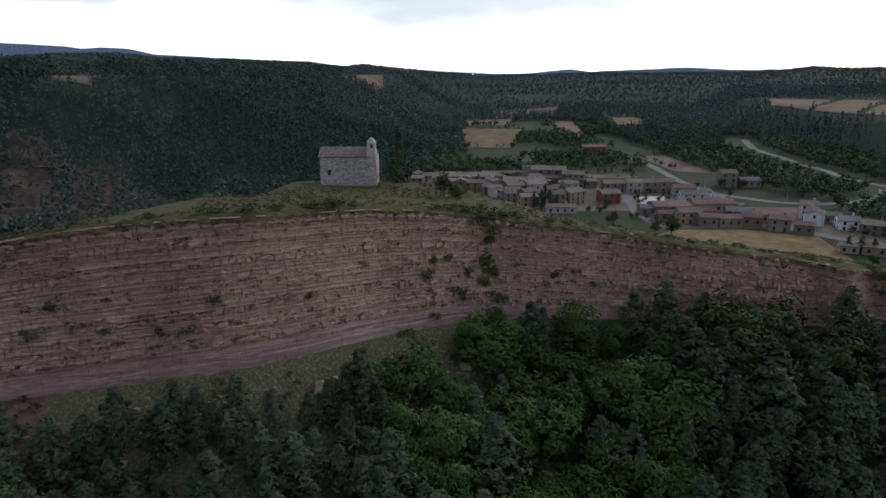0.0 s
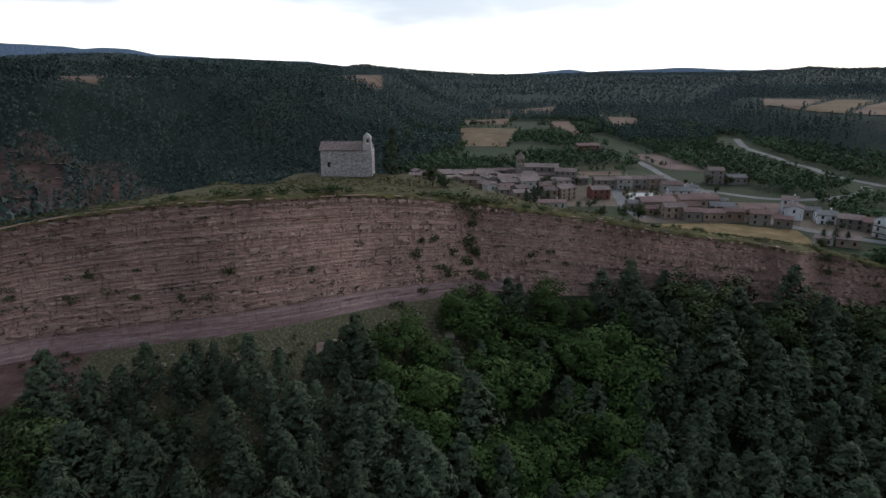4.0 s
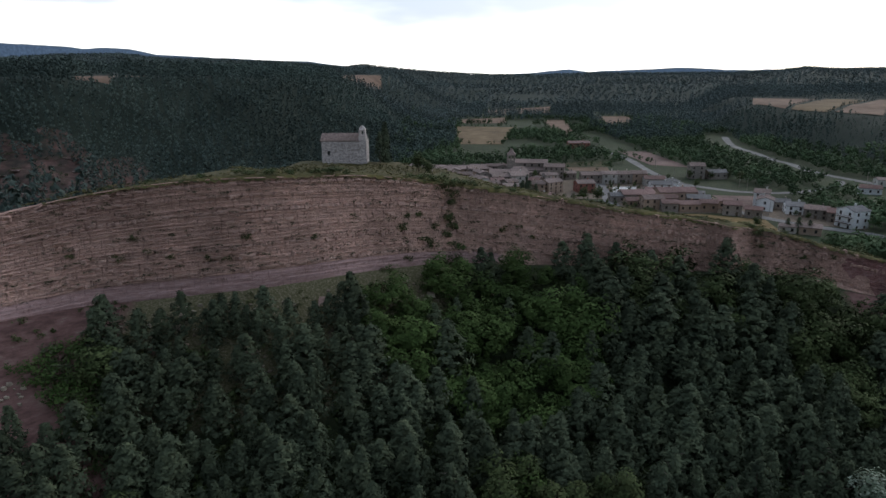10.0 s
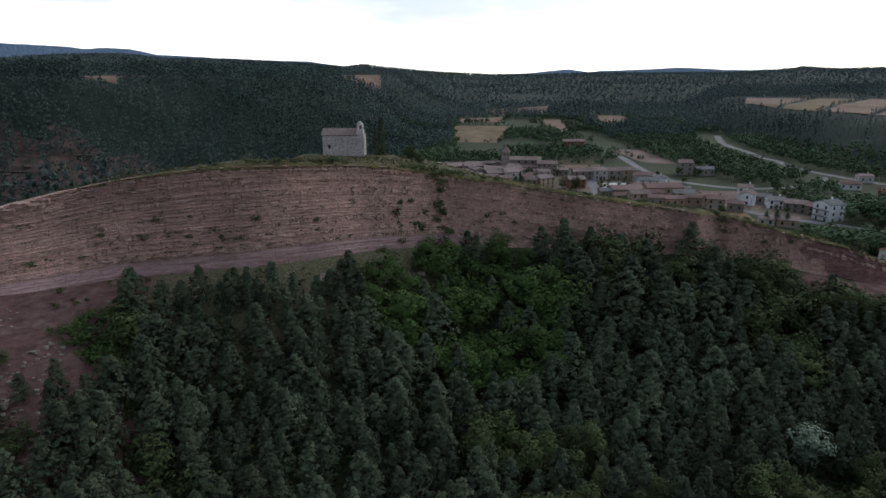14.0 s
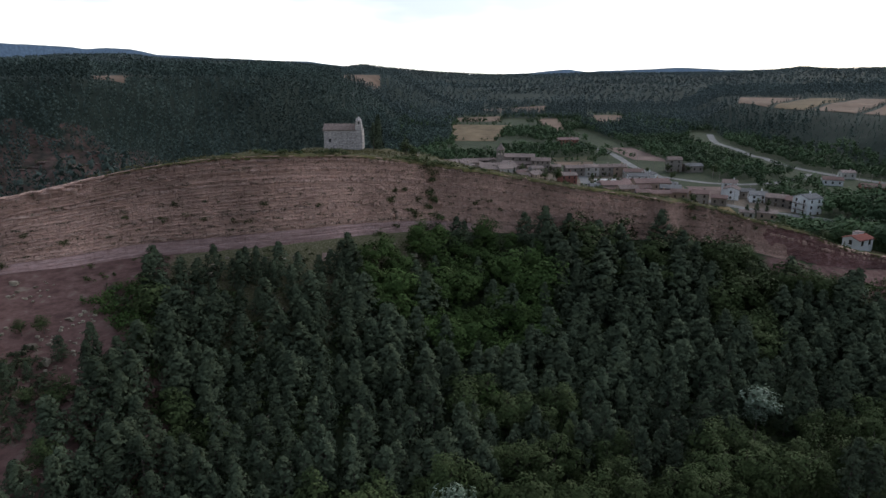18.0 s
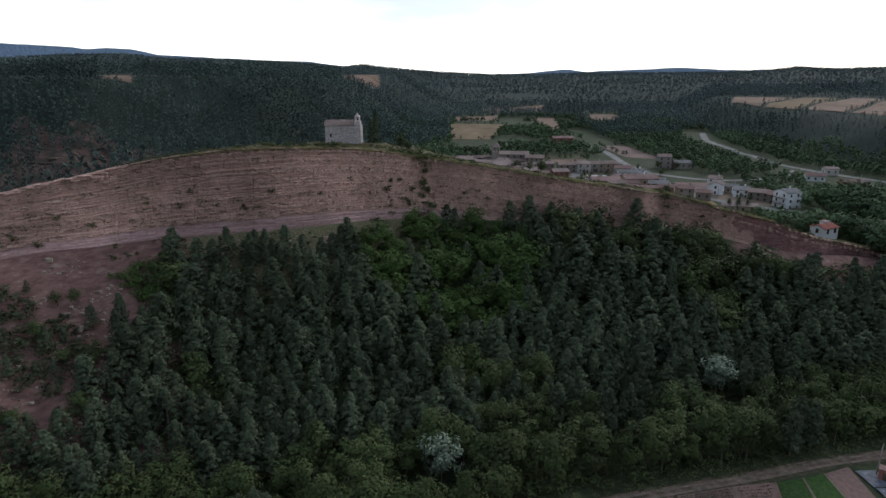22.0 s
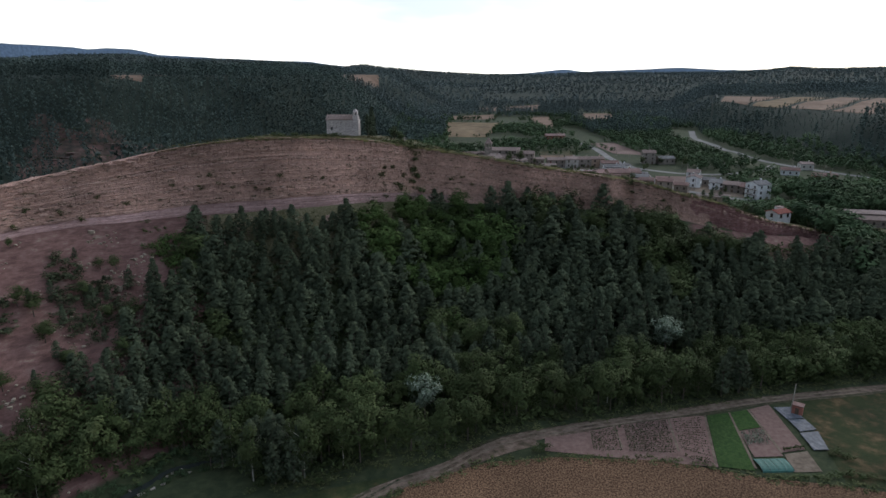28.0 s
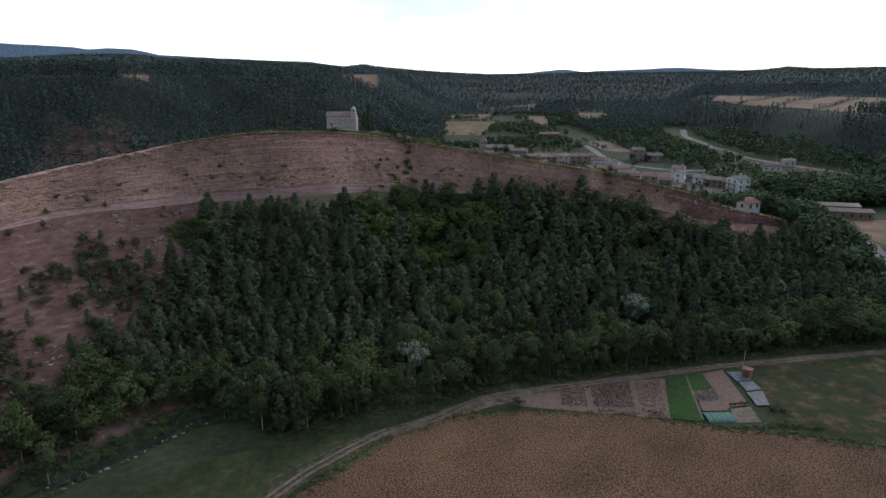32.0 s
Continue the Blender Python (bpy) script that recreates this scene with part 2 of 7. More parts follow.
M["pine_distant"] = material("hazed_pines_in_the_distance", [(0.25, (0.084, 0.109, 0.108)), (0.5, (0.110, 0.138, 0.131)), (0.75, (0.136, 0.164, 0.149))], 0.01, 0.9, 0.0, island=0.1, blotch=0.3, blotch_scale=0.006, spec=0.06)
M["leaf"] = material("broad_leaves", [(0.25, (0.034, 0.050, 0.020)), (0.5, (0.058, 0.078, 0.030)), (0.75, (0.094, 0.109, 0.048))], 0.25, 0.7, 0.0, island=0.1, blotch=0.3, blotch_scale=0.06, spec=0.06)
M["leafbright"] = material("young_broad_leaves", [(0.25, (0.035, 0.060, 0.018)), (0.5, (0.059, 0.095, 0.028)), (0.75, (0.097, 0.133, 0.045))], 0.25, 0.7, 0.0, island=0.1, blotch=0.3, blotch_scale=0.06, spec=0.06)
M["leafdark"] = material("riverside_leaves", [(0.25, (0.038, 0.064, 0.036)), (0.5, (0.065, 0.101, 0.049)), (0.75, (0.105, 0.149, 0.074))], 0.04, 0.8, 0.0, island=0.1, blotch=0.35, blotch_scale=0.02, spec=0.06)
M["silver"] = material("silvery_leaves", [(0.25, (0.079, 0.108, 0.069)), (0.5, (0.148, 0.182, 0.128)), (0.75, (0.257, 0.296, 0.227))], 0.3, 0.7, 0.0, island=0.6, spec=0.06)
M["shrub"] = material("scrub_leaves", [(0.25, (0.047, 0.06, 0.026)), (0.5, (0.083, 0.095, 0.042)), (0.75, (0.13, 0.135, 0.062))], 0.4, 0.9, 0.0, island=0.5, spec=0.06)
M["bark"] = material("grey_bark", [(0.3, (0.07, 0.055, 0.045)), (0.7, (0.16, 0.13, 0.11))], 2.0, 0.95, 0.6, 10.0, (1, 1, 0.3))
M["palebark"] = material("pale_poplar_bark", [(0.3, (0.2, 0.19, 0.16)), (0.7, (0.4, 0.38, 0.33))], 2.0, 0.95, 0.4, 10.0, (1, 1, 0.4))
M["stone"] = material("pale_masonry", [(0.3, (0.383, 0.328, 0.309)), (0.5, (0.575, 0.505, 0.479)), (0.7, (0.724, 0.647, 0.619))], 2.2, 0.95, 0.4, 9.0, per_object=0.35, blotch=0.1)
M["stone_joined"] = material("pale_masonry_courses", [(0.3, (0.36, 0.31, 0.29)), (0.5, (0.55, 0.485, 0.46)), (0.7, (0.70, 0.63, 0.60))], 2.2, 0.95, 0.4, 9.0, island=0.4, blotch=0.12)
M["mortar"] = material("lime_mortar", [(0.3, (0.200, 0.174, 0.163)), (0.7, (0.294, 0.257, 0.243))], 3.0, 1.0, 0.5, 12.0)
M["rooftile"] = material("old_clay_tiles", [(0.3, (0.162, 0.119, 0.104)), (0.5, (0.235, 0.176, 0.156)), (0.7, (0.316, 0.246, 0.221))], 1.4, 0.95, 0.5, 9.0, island=0.3, per_object=0.25)
M["rooftile_red"] = material("red_clay_tiles", [(0.3, (0.15, 0.092, 0.082)), (0.5, (0.205, 0.13, 0.115)), (0.7, (0.265, 0.175, 0.158))], 1.4, 0.95, 0.5, 9.0, island=0.3, per_object=0.25)
M["rooftile_bright"] = material("bright_red_tiles", [(0.3, (0.24, 0.085, 0.065)), (0.5, (0.31, 0.115, 0.09)), (0.7, (0.38, 0.16, 0.13))], 1.4, 0.95, 0.5, 9.0, island=0.3)
M["render_pale"] = material("pale_render", [(0.3, (0.40, 0.37, 0.33)), (0.7, (0.58, 0.54, 0.49))], 0.6, 0.95, 0.2, 6.0, per_object=0.3)
M["render_white"] = material("white_render", [(0.3, (0.66, 0.66, 0.65)), (0.7, (0.82, 0.82, 0.82))], 0.6, 0.9, 0.15, 6.0)
M["render_ochre"] = material("ochre_render", [(0.3, (0.314, 0.219, 0.161)), (0.7, (0.437, 0.326, 0.252))], 0.6, 0.95, 0.2, 6.0, per_object=0.3)
M["render_red"] = material("brick_red_render", [(0.3, (0.25, 0.10, 0.08)), (0.7, (0.34, 0.15, 0.12))], 0.8, 0.95, 0.2, 6.0)
M["stonewall"] = material("village_rubble_wall", [(0.3, (0.16, 0.135, 0.115)), (0.5, (0.25, 0.215, 0.185)), (0.7, (0.36, 0.31, 0.27))], 1.6, 0.95, 0.5, 7.0, per_object=0.3)
M["glass"] = material("dark_window_glass", [(0.3, (0.015, 0.018, 0.02)), (0.7, (0.03, 0.035, 0.04))], 1.0, 0.15, 0.0, spec=0.5)
M["wood"] = material("weathered_wood", [(0.3, (0.07, 0.05, 0.035)), (0.7, (0.16, 0.12, 0.085))], 3.0, 0.85, 0.3, 12.0, (1, 1, 0.2))
M["polewood"] = material("grey_pole_wood", [(0.3, (0.24, 0.21, 0.18)), (0.7, (0.4, 0.36, 0.31))], 3.0, 0.85, 0.3, 12.0, (1, 1, 0.2))
M["asphalt"] = material("worn_pale_asphalt", [(0.3, (0.145, 0.140, 0.136)), (0.7, (0.221, 0.212, 0.208))], 0.4, 0.95, 0.2, 8.0)
M["track"] = material("dirt_track", [(0.3, (0.095, 0.075, 0.055)), (0.5, (0.154, 0.119, 0.090)), (0.7, (0.213, 0.170, 0.133))], 0.7, 1.0, 0.6, 6.0)
M["verge"] = material("trodden_verge", [(0.3, (0.030, 0.035, 0.018)), (0.5, (0.061, 0.055, 0.032)), (0.7, (0.121, 0.096, 0.072))], 0.6, 1.0, 0.6, 6.0)
M["bareearth"] = material("bare_trampled_earth", [(0.34, (0.05, 0.045, 0.026)), (0.46, (0.11, 0.08, 0.06)), (0.6, (0.165, 0.12, 0.095)), (0.75, (0.23, 0.18, 0.145))], 0.45, 1.0, 0.6, 5.0, blotch=0.3, blotch_scale=0.2)
M["rut"] = material("broken_rut", [(0.42, (0.028, 0.04, 0.018)), (0.55, (0.09, 0.075, 0.055)), (0.7, (0.2, 0.165, 0.13))], 0.9, 1.0, 0.6, 6.0)
M["stubble"] = material("stubble_rows", [(0.42, (0.054, 0.029, 0.017)), (0.5, (0.115, 0.065, 0.038)), (0.58, (0.199, 0.123, 0.074))], 2.8, 1.0, 0.8, 6.0, blotch=0.22, blotch_scale=0.07)
M["wheat"] = material("cut_grain_field", [(0.3, (0.130, 0.082, 0.058)), (0.5, (0.175, 0.115, 0.081)), (0.7, (0.219, 0.153, 0.112))], 0.1, 1.0, 0.4, 3.0)
M["wheat_gold"] = material("golden_grain_field", [(0.3, (0.150, 0.101, 0.044)), (0.5, (0.198, 0.136, 0.063)), (0.7, (0.246, 0.180, 0.092))], 0.3, 1.0, 0.4, 3.0)
M["drygold"] = material("dry_olive_field", [(0.3, (0.115, 0.078, 0.042)), (0.5, (0.153, 0.107, 0.060)), (0.7, (0.196, 0.139, 0.080))], 0.08, 1.0, 0.4, 3.0)
M["ploughed"] = material("ploughed_earth", [(0.3, (0.13, 0.085, 0.075)), (0.7, (0.21, 0.145, 0.125))], 0.8, 1.0, 0.7, 5.0)
M["pinkearth"] = material("raked_pink_earth", [(0.3, (0.139, 0.086, 0.074)), (0.5, (0.175, 0.113, 0.098)), (0.7, (0.211, 0.144, 0.126))], 0.9, 1.0, 0.5, 8.0, blotch=0.1)
M["meadow"] = material("meadow_grass", [(0.3, (0.025, 0.036, 0.014)), (0.5, (0.041, 0.054, 0.021)), (0.7, (0.081, 0.066, 0.030))], 0.5, 1.0, 0.7, 5.0, blotch=0.35, blotch_scale=0.09)
M["meadow_dry"] = material("patchy_meadow", [(0.3, (0.020, 0.032, 0.011)), (0.5, (0.033, 0.040, 0.015)), (0.6, (0.076, 0.056, 0.027)), (0.75, (0.142, 0.097, 0.050))], 0.28, 1.0, 0.7, 4.0, blotch=0.25)
M["lawn"] = material("bright_crop", [(0.3, (0.020, 0.048, 0.012)), (0.5, (0.031, 0.066, 0.016)), (0.7, (0.051, 0.090, 0.025))], 1.5, 1.0, 0.8, 6.0)
M["water"] = material("dark_stream", [(0.3, (0.015, 0.02, 0.018)), (0.7, (0.03, 0.035, 0.03))], 0.4, 0.6, 0.3, 3.0, spec=0.1)
# the blue of this ridge is distance haze put into its colour
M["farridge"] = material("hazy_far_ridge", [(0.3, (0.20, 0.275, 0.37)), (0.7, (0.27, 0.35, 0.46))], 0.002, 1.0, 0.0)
M["pvc"] = material("green_shade_net", [(0.3, (0.03, 0.10, 0.085)), (0.7, (0.05, 0.15, 0.125))], 2.0, 0.6, 0.2, 9.0)
M["sheet"] = material("grey_plastic_sheet", [(0.3, (0.060, 0.069, 0.087)), (0.55, (0.102, 0.111, 0.132)), (0.7, (0.192, 0.198, 0.222))], 0.9, 0.7, 0.5, 2.0, spec=0.4)
M["redbrick"] = material("red_brick_hut", [(0.3, (0.27, 0.10, 0.075)), (0.7, (0.38, 0.16, 0.12))], 3.0, 0.95, 0.4, 9.0)
M["metal"] = material("dark_iron", [(0.3, (0.05, 0.05, 0.05)), (0.7, (0.12, 0.12, 0.12))], 3.0, 0.5, 0.1, 9.0, metal=0.8)

# ---------------------------------------------------------------- mesh tools
def flat_mesh(name, verts, faces, mats=(), index=None, smooth=False, normals=None):
    """A mesh from numpy arrays: verts (n, 3), faces (m, 3 or 4); normals (n, 3) shade leaves by the crown they belong to."""
    verts, faces = np.asarray(verts, np.float32), np.asarray(faces, np.int32)
    me = bpy.data.meshes.new(name)
    k = faces.shape[1]
    me.vertices.add(len(verts))
    me.vertices.foreach_set("co", verts.ravel())
    me.loops.add(faces.size)
    me.loops.foreach_set("vertex_index", faces.ravel())
    me.polygons.add(len(faces))
    me.polygons.foreach_set("loop_start", np.arange(0, faces.size, k, dtype=np.int32))
    me.polygons.foreach_set("use_smooth", np.full(len(faces), smooth))
    for m in mats:
        me.materials.append(m)
    if index is not None:
        me.polygons.foreach_set("material_index", np.asarray(index, np.int32))
    me.update(calc_edges=True)
    if normals is not None:
        me.attributes.new("custom_normal", "FLOAT_VECTOR", "POINT").data.foreach_set("vector", np.asarray(normals, np.float32).ravel())
    return me


def grid_faces(nu, nv):
    a = (np.arange(nu - 1)[:, None] * nv + np.arange(nv - 1)[None, :]).ravel()
    return np.stack([a, a + nv, a + nv + 1, a + 1], 1)


def part(name, data, mat, parent, label="", at=None):
    """Links a bmesh or a mesh as one object under a thing or a part."""
    if isinstance(data, bmesh.types.BMesh):
        me = bpy.data.meshes.new(name)
        data.to_mesh(me)
        data.free()
    else:
        me = data
    if mat is not None and not me.materials:
        me.materials.append(mat)
    ob = new(name, me)
    ob.parent = parent
    if at is not None:
        ob.matrix_basis = at
    return tagged(ob, label) if label else ob


def thing(name, m, label, category, group="", kind=""):
    ob = new(name)
    ob.matrix_basis = m
    ob.empty_display_size = 0.3
    return tagged(ob, label, category, group, kind)


def box(bm, x0, y0, z0, x1, y1, z1, bevel=0.0):
    r = bmesh.ops.create_cube(bm, size=1.0, matrix=Matrix.Translation(((x0 + x1) / 2, (y0 + y1) / 2, (z0 + z1) / 2)) @ Matrix.Diagonal((x1 - x0, y1 - y0, z1 - z0, 1)))
    if bevel:
        es = list({e for v in r["verts"] for e in v.link_edges})
        bmesh.ops.bevel(bm, geom=es, offset=bevel, segments=1, affect="EDGES")
    return r["verts"]


def tube(bm, p, q, r0, r1, n=6):
    p, q = Vector(p), Vector(q)
    d = q - p
    m = Matrix.Translation((p + q) / 2) @ d.to_track_quat("Z", "Y").to_matrix().to_4x4()
    bmesh.ops.create_cone(bm, cap_ends=True, segments=n, radius1=r0, radius2=r1, depth=d.length, matrix=m)


rng = np.random.default_rng(7)


def hash01(*a):
    """A fixed random number from 0 to 1 for whole numbers (arrays)."""
    h = np.zeros(np.broadcast(*a).shape, np.uint64) + np.uint64(1469598103)
    for v in a:
        h = (h ^ (np.asarray(v).astype(np.int64).astype(np.uint64) & np.uint64(0xFFFFFFFF))) * np.uint64(0x9E3779B97F4A7C15)
        h ^= h >> np.uint64(29)
    h = h * np.uint64(0xBF58476D1CE4E5B9)
    h ^= h >> np.uint64(32)
    return (h & np.uint64(0xFFFFFF)).astype(np.float64) / 0xFFFFFF


def vnoise(x, y, seed=0):
    """Smooth value noise, -1 to 1, one cell a unit."""
    x, y = np.asarray(x, float), np.asarray(y, float)
    i, j = np.floor(x), np.floor(y)
    u, v = x - i, y - j
    u, v = u * u * (3 - 2 * u), v * v * (3 - 2 * v)
    g = lambda a, b: hash01(i + a, j + b, np.int64(seed) + np.zeros_like(i))
    return 2 * ((g(0, 0) * (1 - u) + g(1, 0) * u) * (1 - v) + (g(0, 1) * (1 - u) + g(1, 1) * u) * v) - 1


def fbm(x, y, octaves=4, seed=0):
    t, a = 0, 1.0
    for k in range(octaves):
        t = t + a * vnoise(x * 2 ** k + 17.3 * k, y * 2 ** k - 9.1 * k, seed + k)
        a *= 0.5
    return t / 1.9


def smooth(a, b, x):
    t = np.clip((np.asarray(x, float) - a) / (b - a), 0, 1)
    return t * t * (3 - 2 * t)


def along(line, x, y):
    """For points: signed distance to a polyline (positive on its left), and the place along it in points."""
    x, y = np.asarray(x, float), np.asarray(y, float)
    best, side, place = np.full(x.shape, 1e18), np.zeros(x.shape), np.zeros(x.shape)
    for k in range(len(line) - 1):
        ax, ay = line[k][0], line[k][1]
        dx, dy = line[k + 1][0] - ax, line[k + 1][1] - ay
        t = np.clip(((x - ax) * dx + (y - ay) * dy) / (dx * dx + dy * dy), 0, 1)
        px, py = x - ax - t * dx, y - ay - t * dy
        d = px * px + py * py
        near = d < best
        best = np.where(near, d, best)
        side = np.where(near, np.sign(dx * (y - ay) - dy * (x - ax)), side)
        place = np.where(near, k + t, place)
    return np.sqrt(best) * side, place

# ---------------------------------------------------------------- the land
# the rim of the cliff: x, y, height of the rim, height of its foot
RIM = [(-190, -130, 36, 10), (-140, -50, 42, 16), (-116, 0, 47, 33), (-97, 35, 52, 39), (-81, 57, 55.2, 39.5), (-69, 66, 57.3, 39.0), (-58, 74, 59.4, 38.6),
       (-42, 78, 61.2, 38.6), (-25, 84, 61.3, 38.8), (-8, 97, 59.2, 37.6), (9, 107, 55.6, 36), (30, 111, 52.0, 34.4), (50, 113, 48.4, 33),
       (67, 114, 45.8, 31.8), (85, 116, 43.0, 31), (101, 115, 38.6, 28), (118, 115, 34.4, 24), (135, 119, 28.0, 21), (152, 124, 24.0, 19), (174, 126, 18.5, 15), (196, 126, 9.5, 8), (230, 120, 8, 7)]


def refine(line, step):
    """A smooth line through the points, with even steps."""
    p = np.array(line, float)
    q = []
    for k in range(len(p) - 1):
        a, b, c, d = p[max(k - 1, 0)], p[k], p[k + 1], p[min(k + 2, len(p) - 1)]
        for t in np.linspace(0, 1, 24, endpoint=False):
            q.append(0.5 * (2 * b + (c - a) * t + (2 * a - 5 * b + 4 * c - d) * t ** 2 + (3 * b - a - 3 * c + d) * t ** 3))
    q = np.array(q + [p[-1]])
    s = np.concatenate([[0], np.cumsum(np.hypot(*np.diff(q[:, :2], axis=0).T))])
    t = np.arange(0, s[-1], step)
    return np.stack([np.interp(t, s, q[:, k]) for k in range(p.shape[1])], 1), t


RIM_FINE, RIM_S = refine(RIM, 6.0)
STREAM = [(-150, -120), (-90, -60), (-62, -24), (-48, -8), (-41, 2), (-35, 8), (-12, 17), (8, 25), (29, 33), (60, 37), (90, 46), (120, 54), (160, 60), (240, 64), (420, 40)]
HILL_W = [(-900, 20), (-420, 110), (-260, 195), (-150, 300), (-60, 440), (-10, 580), (5, 680), (5, 900), (60, 1150), (60, 1700), (-300, 2600)]
HILL_E = [(520, -200), (380, 60), (330, 250), (318, 420), (325, 600), (340, 800), (420, 1100), (620, 1600), (800, 2600)]
# outline of the wooded middle-distance ridge: bearing (x/y) and height
RIDGE = [(-1.2, 150), (-0.682, 121), (-0.593, 135), (-0.496, 140), (-0.419, 124), (-0.332, 119), (-0.227, 112), (-0.151, 95), (-0.122, 105), (-0.079, 94), (-0.018, 79), (0.073, 65), (0.162, 66), (0.226, 71), (0.377, 72), (0.449, 74), (0.509, 79), (0.563, 93), (0.619, 86), (0.707, 90), (1.2, 100)]


def height(x, y):
    x, y = np.asarray(x, float), np.asarray(y, float)
    plain = 8.5 + 1.2 * fbm(x / 160, y / 160, 3, 3)
    # western and eastern hills
    dw, _ = along(HILL_W, x, y)
    de, _ = along(HILL_E, x, y)
    west = (67 + np.interp(x, [-320, -120], [1.5, 8]) * fbm(x / 210, y / 210, 4, 11)) * smooth(0, np.interp(x, [-220, -60], [118, 190]), dw + 28 * fbm(x / 120, y / 120, 3, 5)) + 18 * smooth(200, 900, dw)
    east = (34 + 3.5 * fbm(x / 170, y / 170, 4, 21)) * smooth(0, 85, -de + 14 * fbm(x / 90, y / 90, 3, 6)) + 18 * smooth(140, 700, -de)
    far = plain + west + east
    r = np.hypot(x, y)
    bearing = x / np.maximum(y, 1)
    ridge = np.interp(bearing, [b for b, _ in RIDGE], [z for _, z in RIDGE]) + 3.5 * fbm(x / 260, y / 260, 4, 31)
    mid = 30 * smooth(1250, 1800, y) * (1 + 0.6 * fbm(x / 240, y / 240, 3, 41))
    far = np.maximum(far, plain + mid * (y > 0))
    far = far + (ridge - far) * smooth(1750, 2600, r) * (y > 0)
    far = far - 60 * smooth(2900, 3900, r) * (y > 0)
    far = np.where(y < -200, np.maximum(far, 8 + 90 * smooth(-250, -900, y)), far)
    # the mesa
    d, place = along(RIM_FINE, x, y)
    k = np.arange(len(RIM_FINE))
    top, foot = np.interp(place, k, RIM_FINE[:, 2]), np.interp(place, k, RIM_FINE[:, 3])
    rx = np.interp(place, k, RIM_FINE[:, 0])
    flat = np.interp(rx, [-110, -75, -52, -40, -28, -18, -10, 5, 40, 75, 110, 132, 142, 168, 185], [1, 1, 5, 20, 30, 33, 50, 34, 9, 8, 4, 4, 26, 26, 8])
    fall = np.interp(rx, [-110, -60, -20, 20, 50, 75, 110], [0.45, 0.45, 0.48, 0.36, 0.34, 0.27, 0.26])
    back = top - np.interp(rx, [-60, -45, -36, -22, -10, 4, 12, 25], [0.06, 0.07, 0.115, 0.10, 0.035, -0.012, -0.01, 0.06]) * np.minimum(d, flat) - np.maximum(d - flat, 0) * fall + 0.5 * fbm(x / 14, y / 14, 3, 8)
    back = back + 1.1 * np.exp(-((x + 41) / 7) ** 2 - ((y - 106) / 12) ** 2) - 3.2 * smooth(-31, -43, x) * smooth(108, 127, y) - 1.0 * smooth(-27, -36, x) * smooth(100, 120, y)
    level = np.exp(-((x + 19) / 11) ** 4 - ((y - 134) / 8) ** 4)
    back = back + (56.95 - back) * level
    behind = np.maximum(back, far) + 0.0
    soft = 6.0
    behind = np.where(np.abs(back - far) < soft, np.maximum(back, far) + (soft - np.abs(back - far)) ** 2 / (4 * soft), behind)
    ds, _ = along(STREAM, x, y)
    da = np.maximum(np.abs(d) - np.interp(rx, [-64, -40], [6.5, 3.6]), 0)
    fr = da / (da + np.abs(ds) + 1e-6)
    gullies = np.interp(rx, [-75, -55, -35], [1, 0.7, 0]) * (1.5 * np.abs(fbm(place * 1.1, d / 40, 3, 91)) + 0.5 * fbm(x / 4, y / 4, 3, 92)) * smooth(3, 14, -d)
    slope = (foot + 0.6) * (1 - fr) ** np.interp(rx, [-100, -60, -30, 0, 60, 140], [1.05, 1.25, 1.6, 1.8, 1.8, 1.5]) + 1.0 + 1.1 * fbm(x / 16, y / 16, 3, 14) * smooth(2, 12, -d) * smooth(1, 14, ds) - gullies * smooth(1, 20, ds)
    low = 2.0 + 0.25 * fbm(x / 40, y / 40, 2, 15) - 1.7 * (1 - smooth(1.2, 4.5, np.abs(ds)))
    front = np.where(ds > 0, np.maximum(slope, low), low + 14 * smooth(-140, -320, y))
    front = np.where(x > 215, np.maximum(front * (1 - smooth(215, 300, x)), 0) + 8.5 * smooth(215, 300, x), front)
    t = smooth(0.5, 3.5, d)
    z = front * (1 - t) + behind * t
    # a bluff of red rock on the western hill
    bl = np.exp(-(((x + 190) / 42) ** 2 + ((y - 300) / 34) ** 2) ** 2)
    z = z + bl * (10 + 5 * fbm(x / 14, y / 14, 3, 93)) * (y > 200)
    step = z / 3.4 + 0.25 * fbm(x / 25, y / 25, 2, 94)
    z = np.where(y > 200, z + np.clip(bl * 1.5, 0, 1) * 3.4 * (smooth(0.6, 1.0, step % 1) - step % 1), z)
    return z


def h1(x, y):
    return float(height(np.array([x]), np.array([y]))[0])


def axis(lo, hi, core0, core1, step, grow):
    a = list(np.arange(core0, core1, step))
    s, v = step, core1
    while v < hi:
        a.append(v)
        s = min(s * grow, 120)
        v += s
    a.append(hi)
    s, v = step, core0
    while True:
        s = min(s * grow, 120)
        v -= s
        if v < lo: break
        a.insert(0, v)
    a.insert(0, lo)
    return np.array(a)


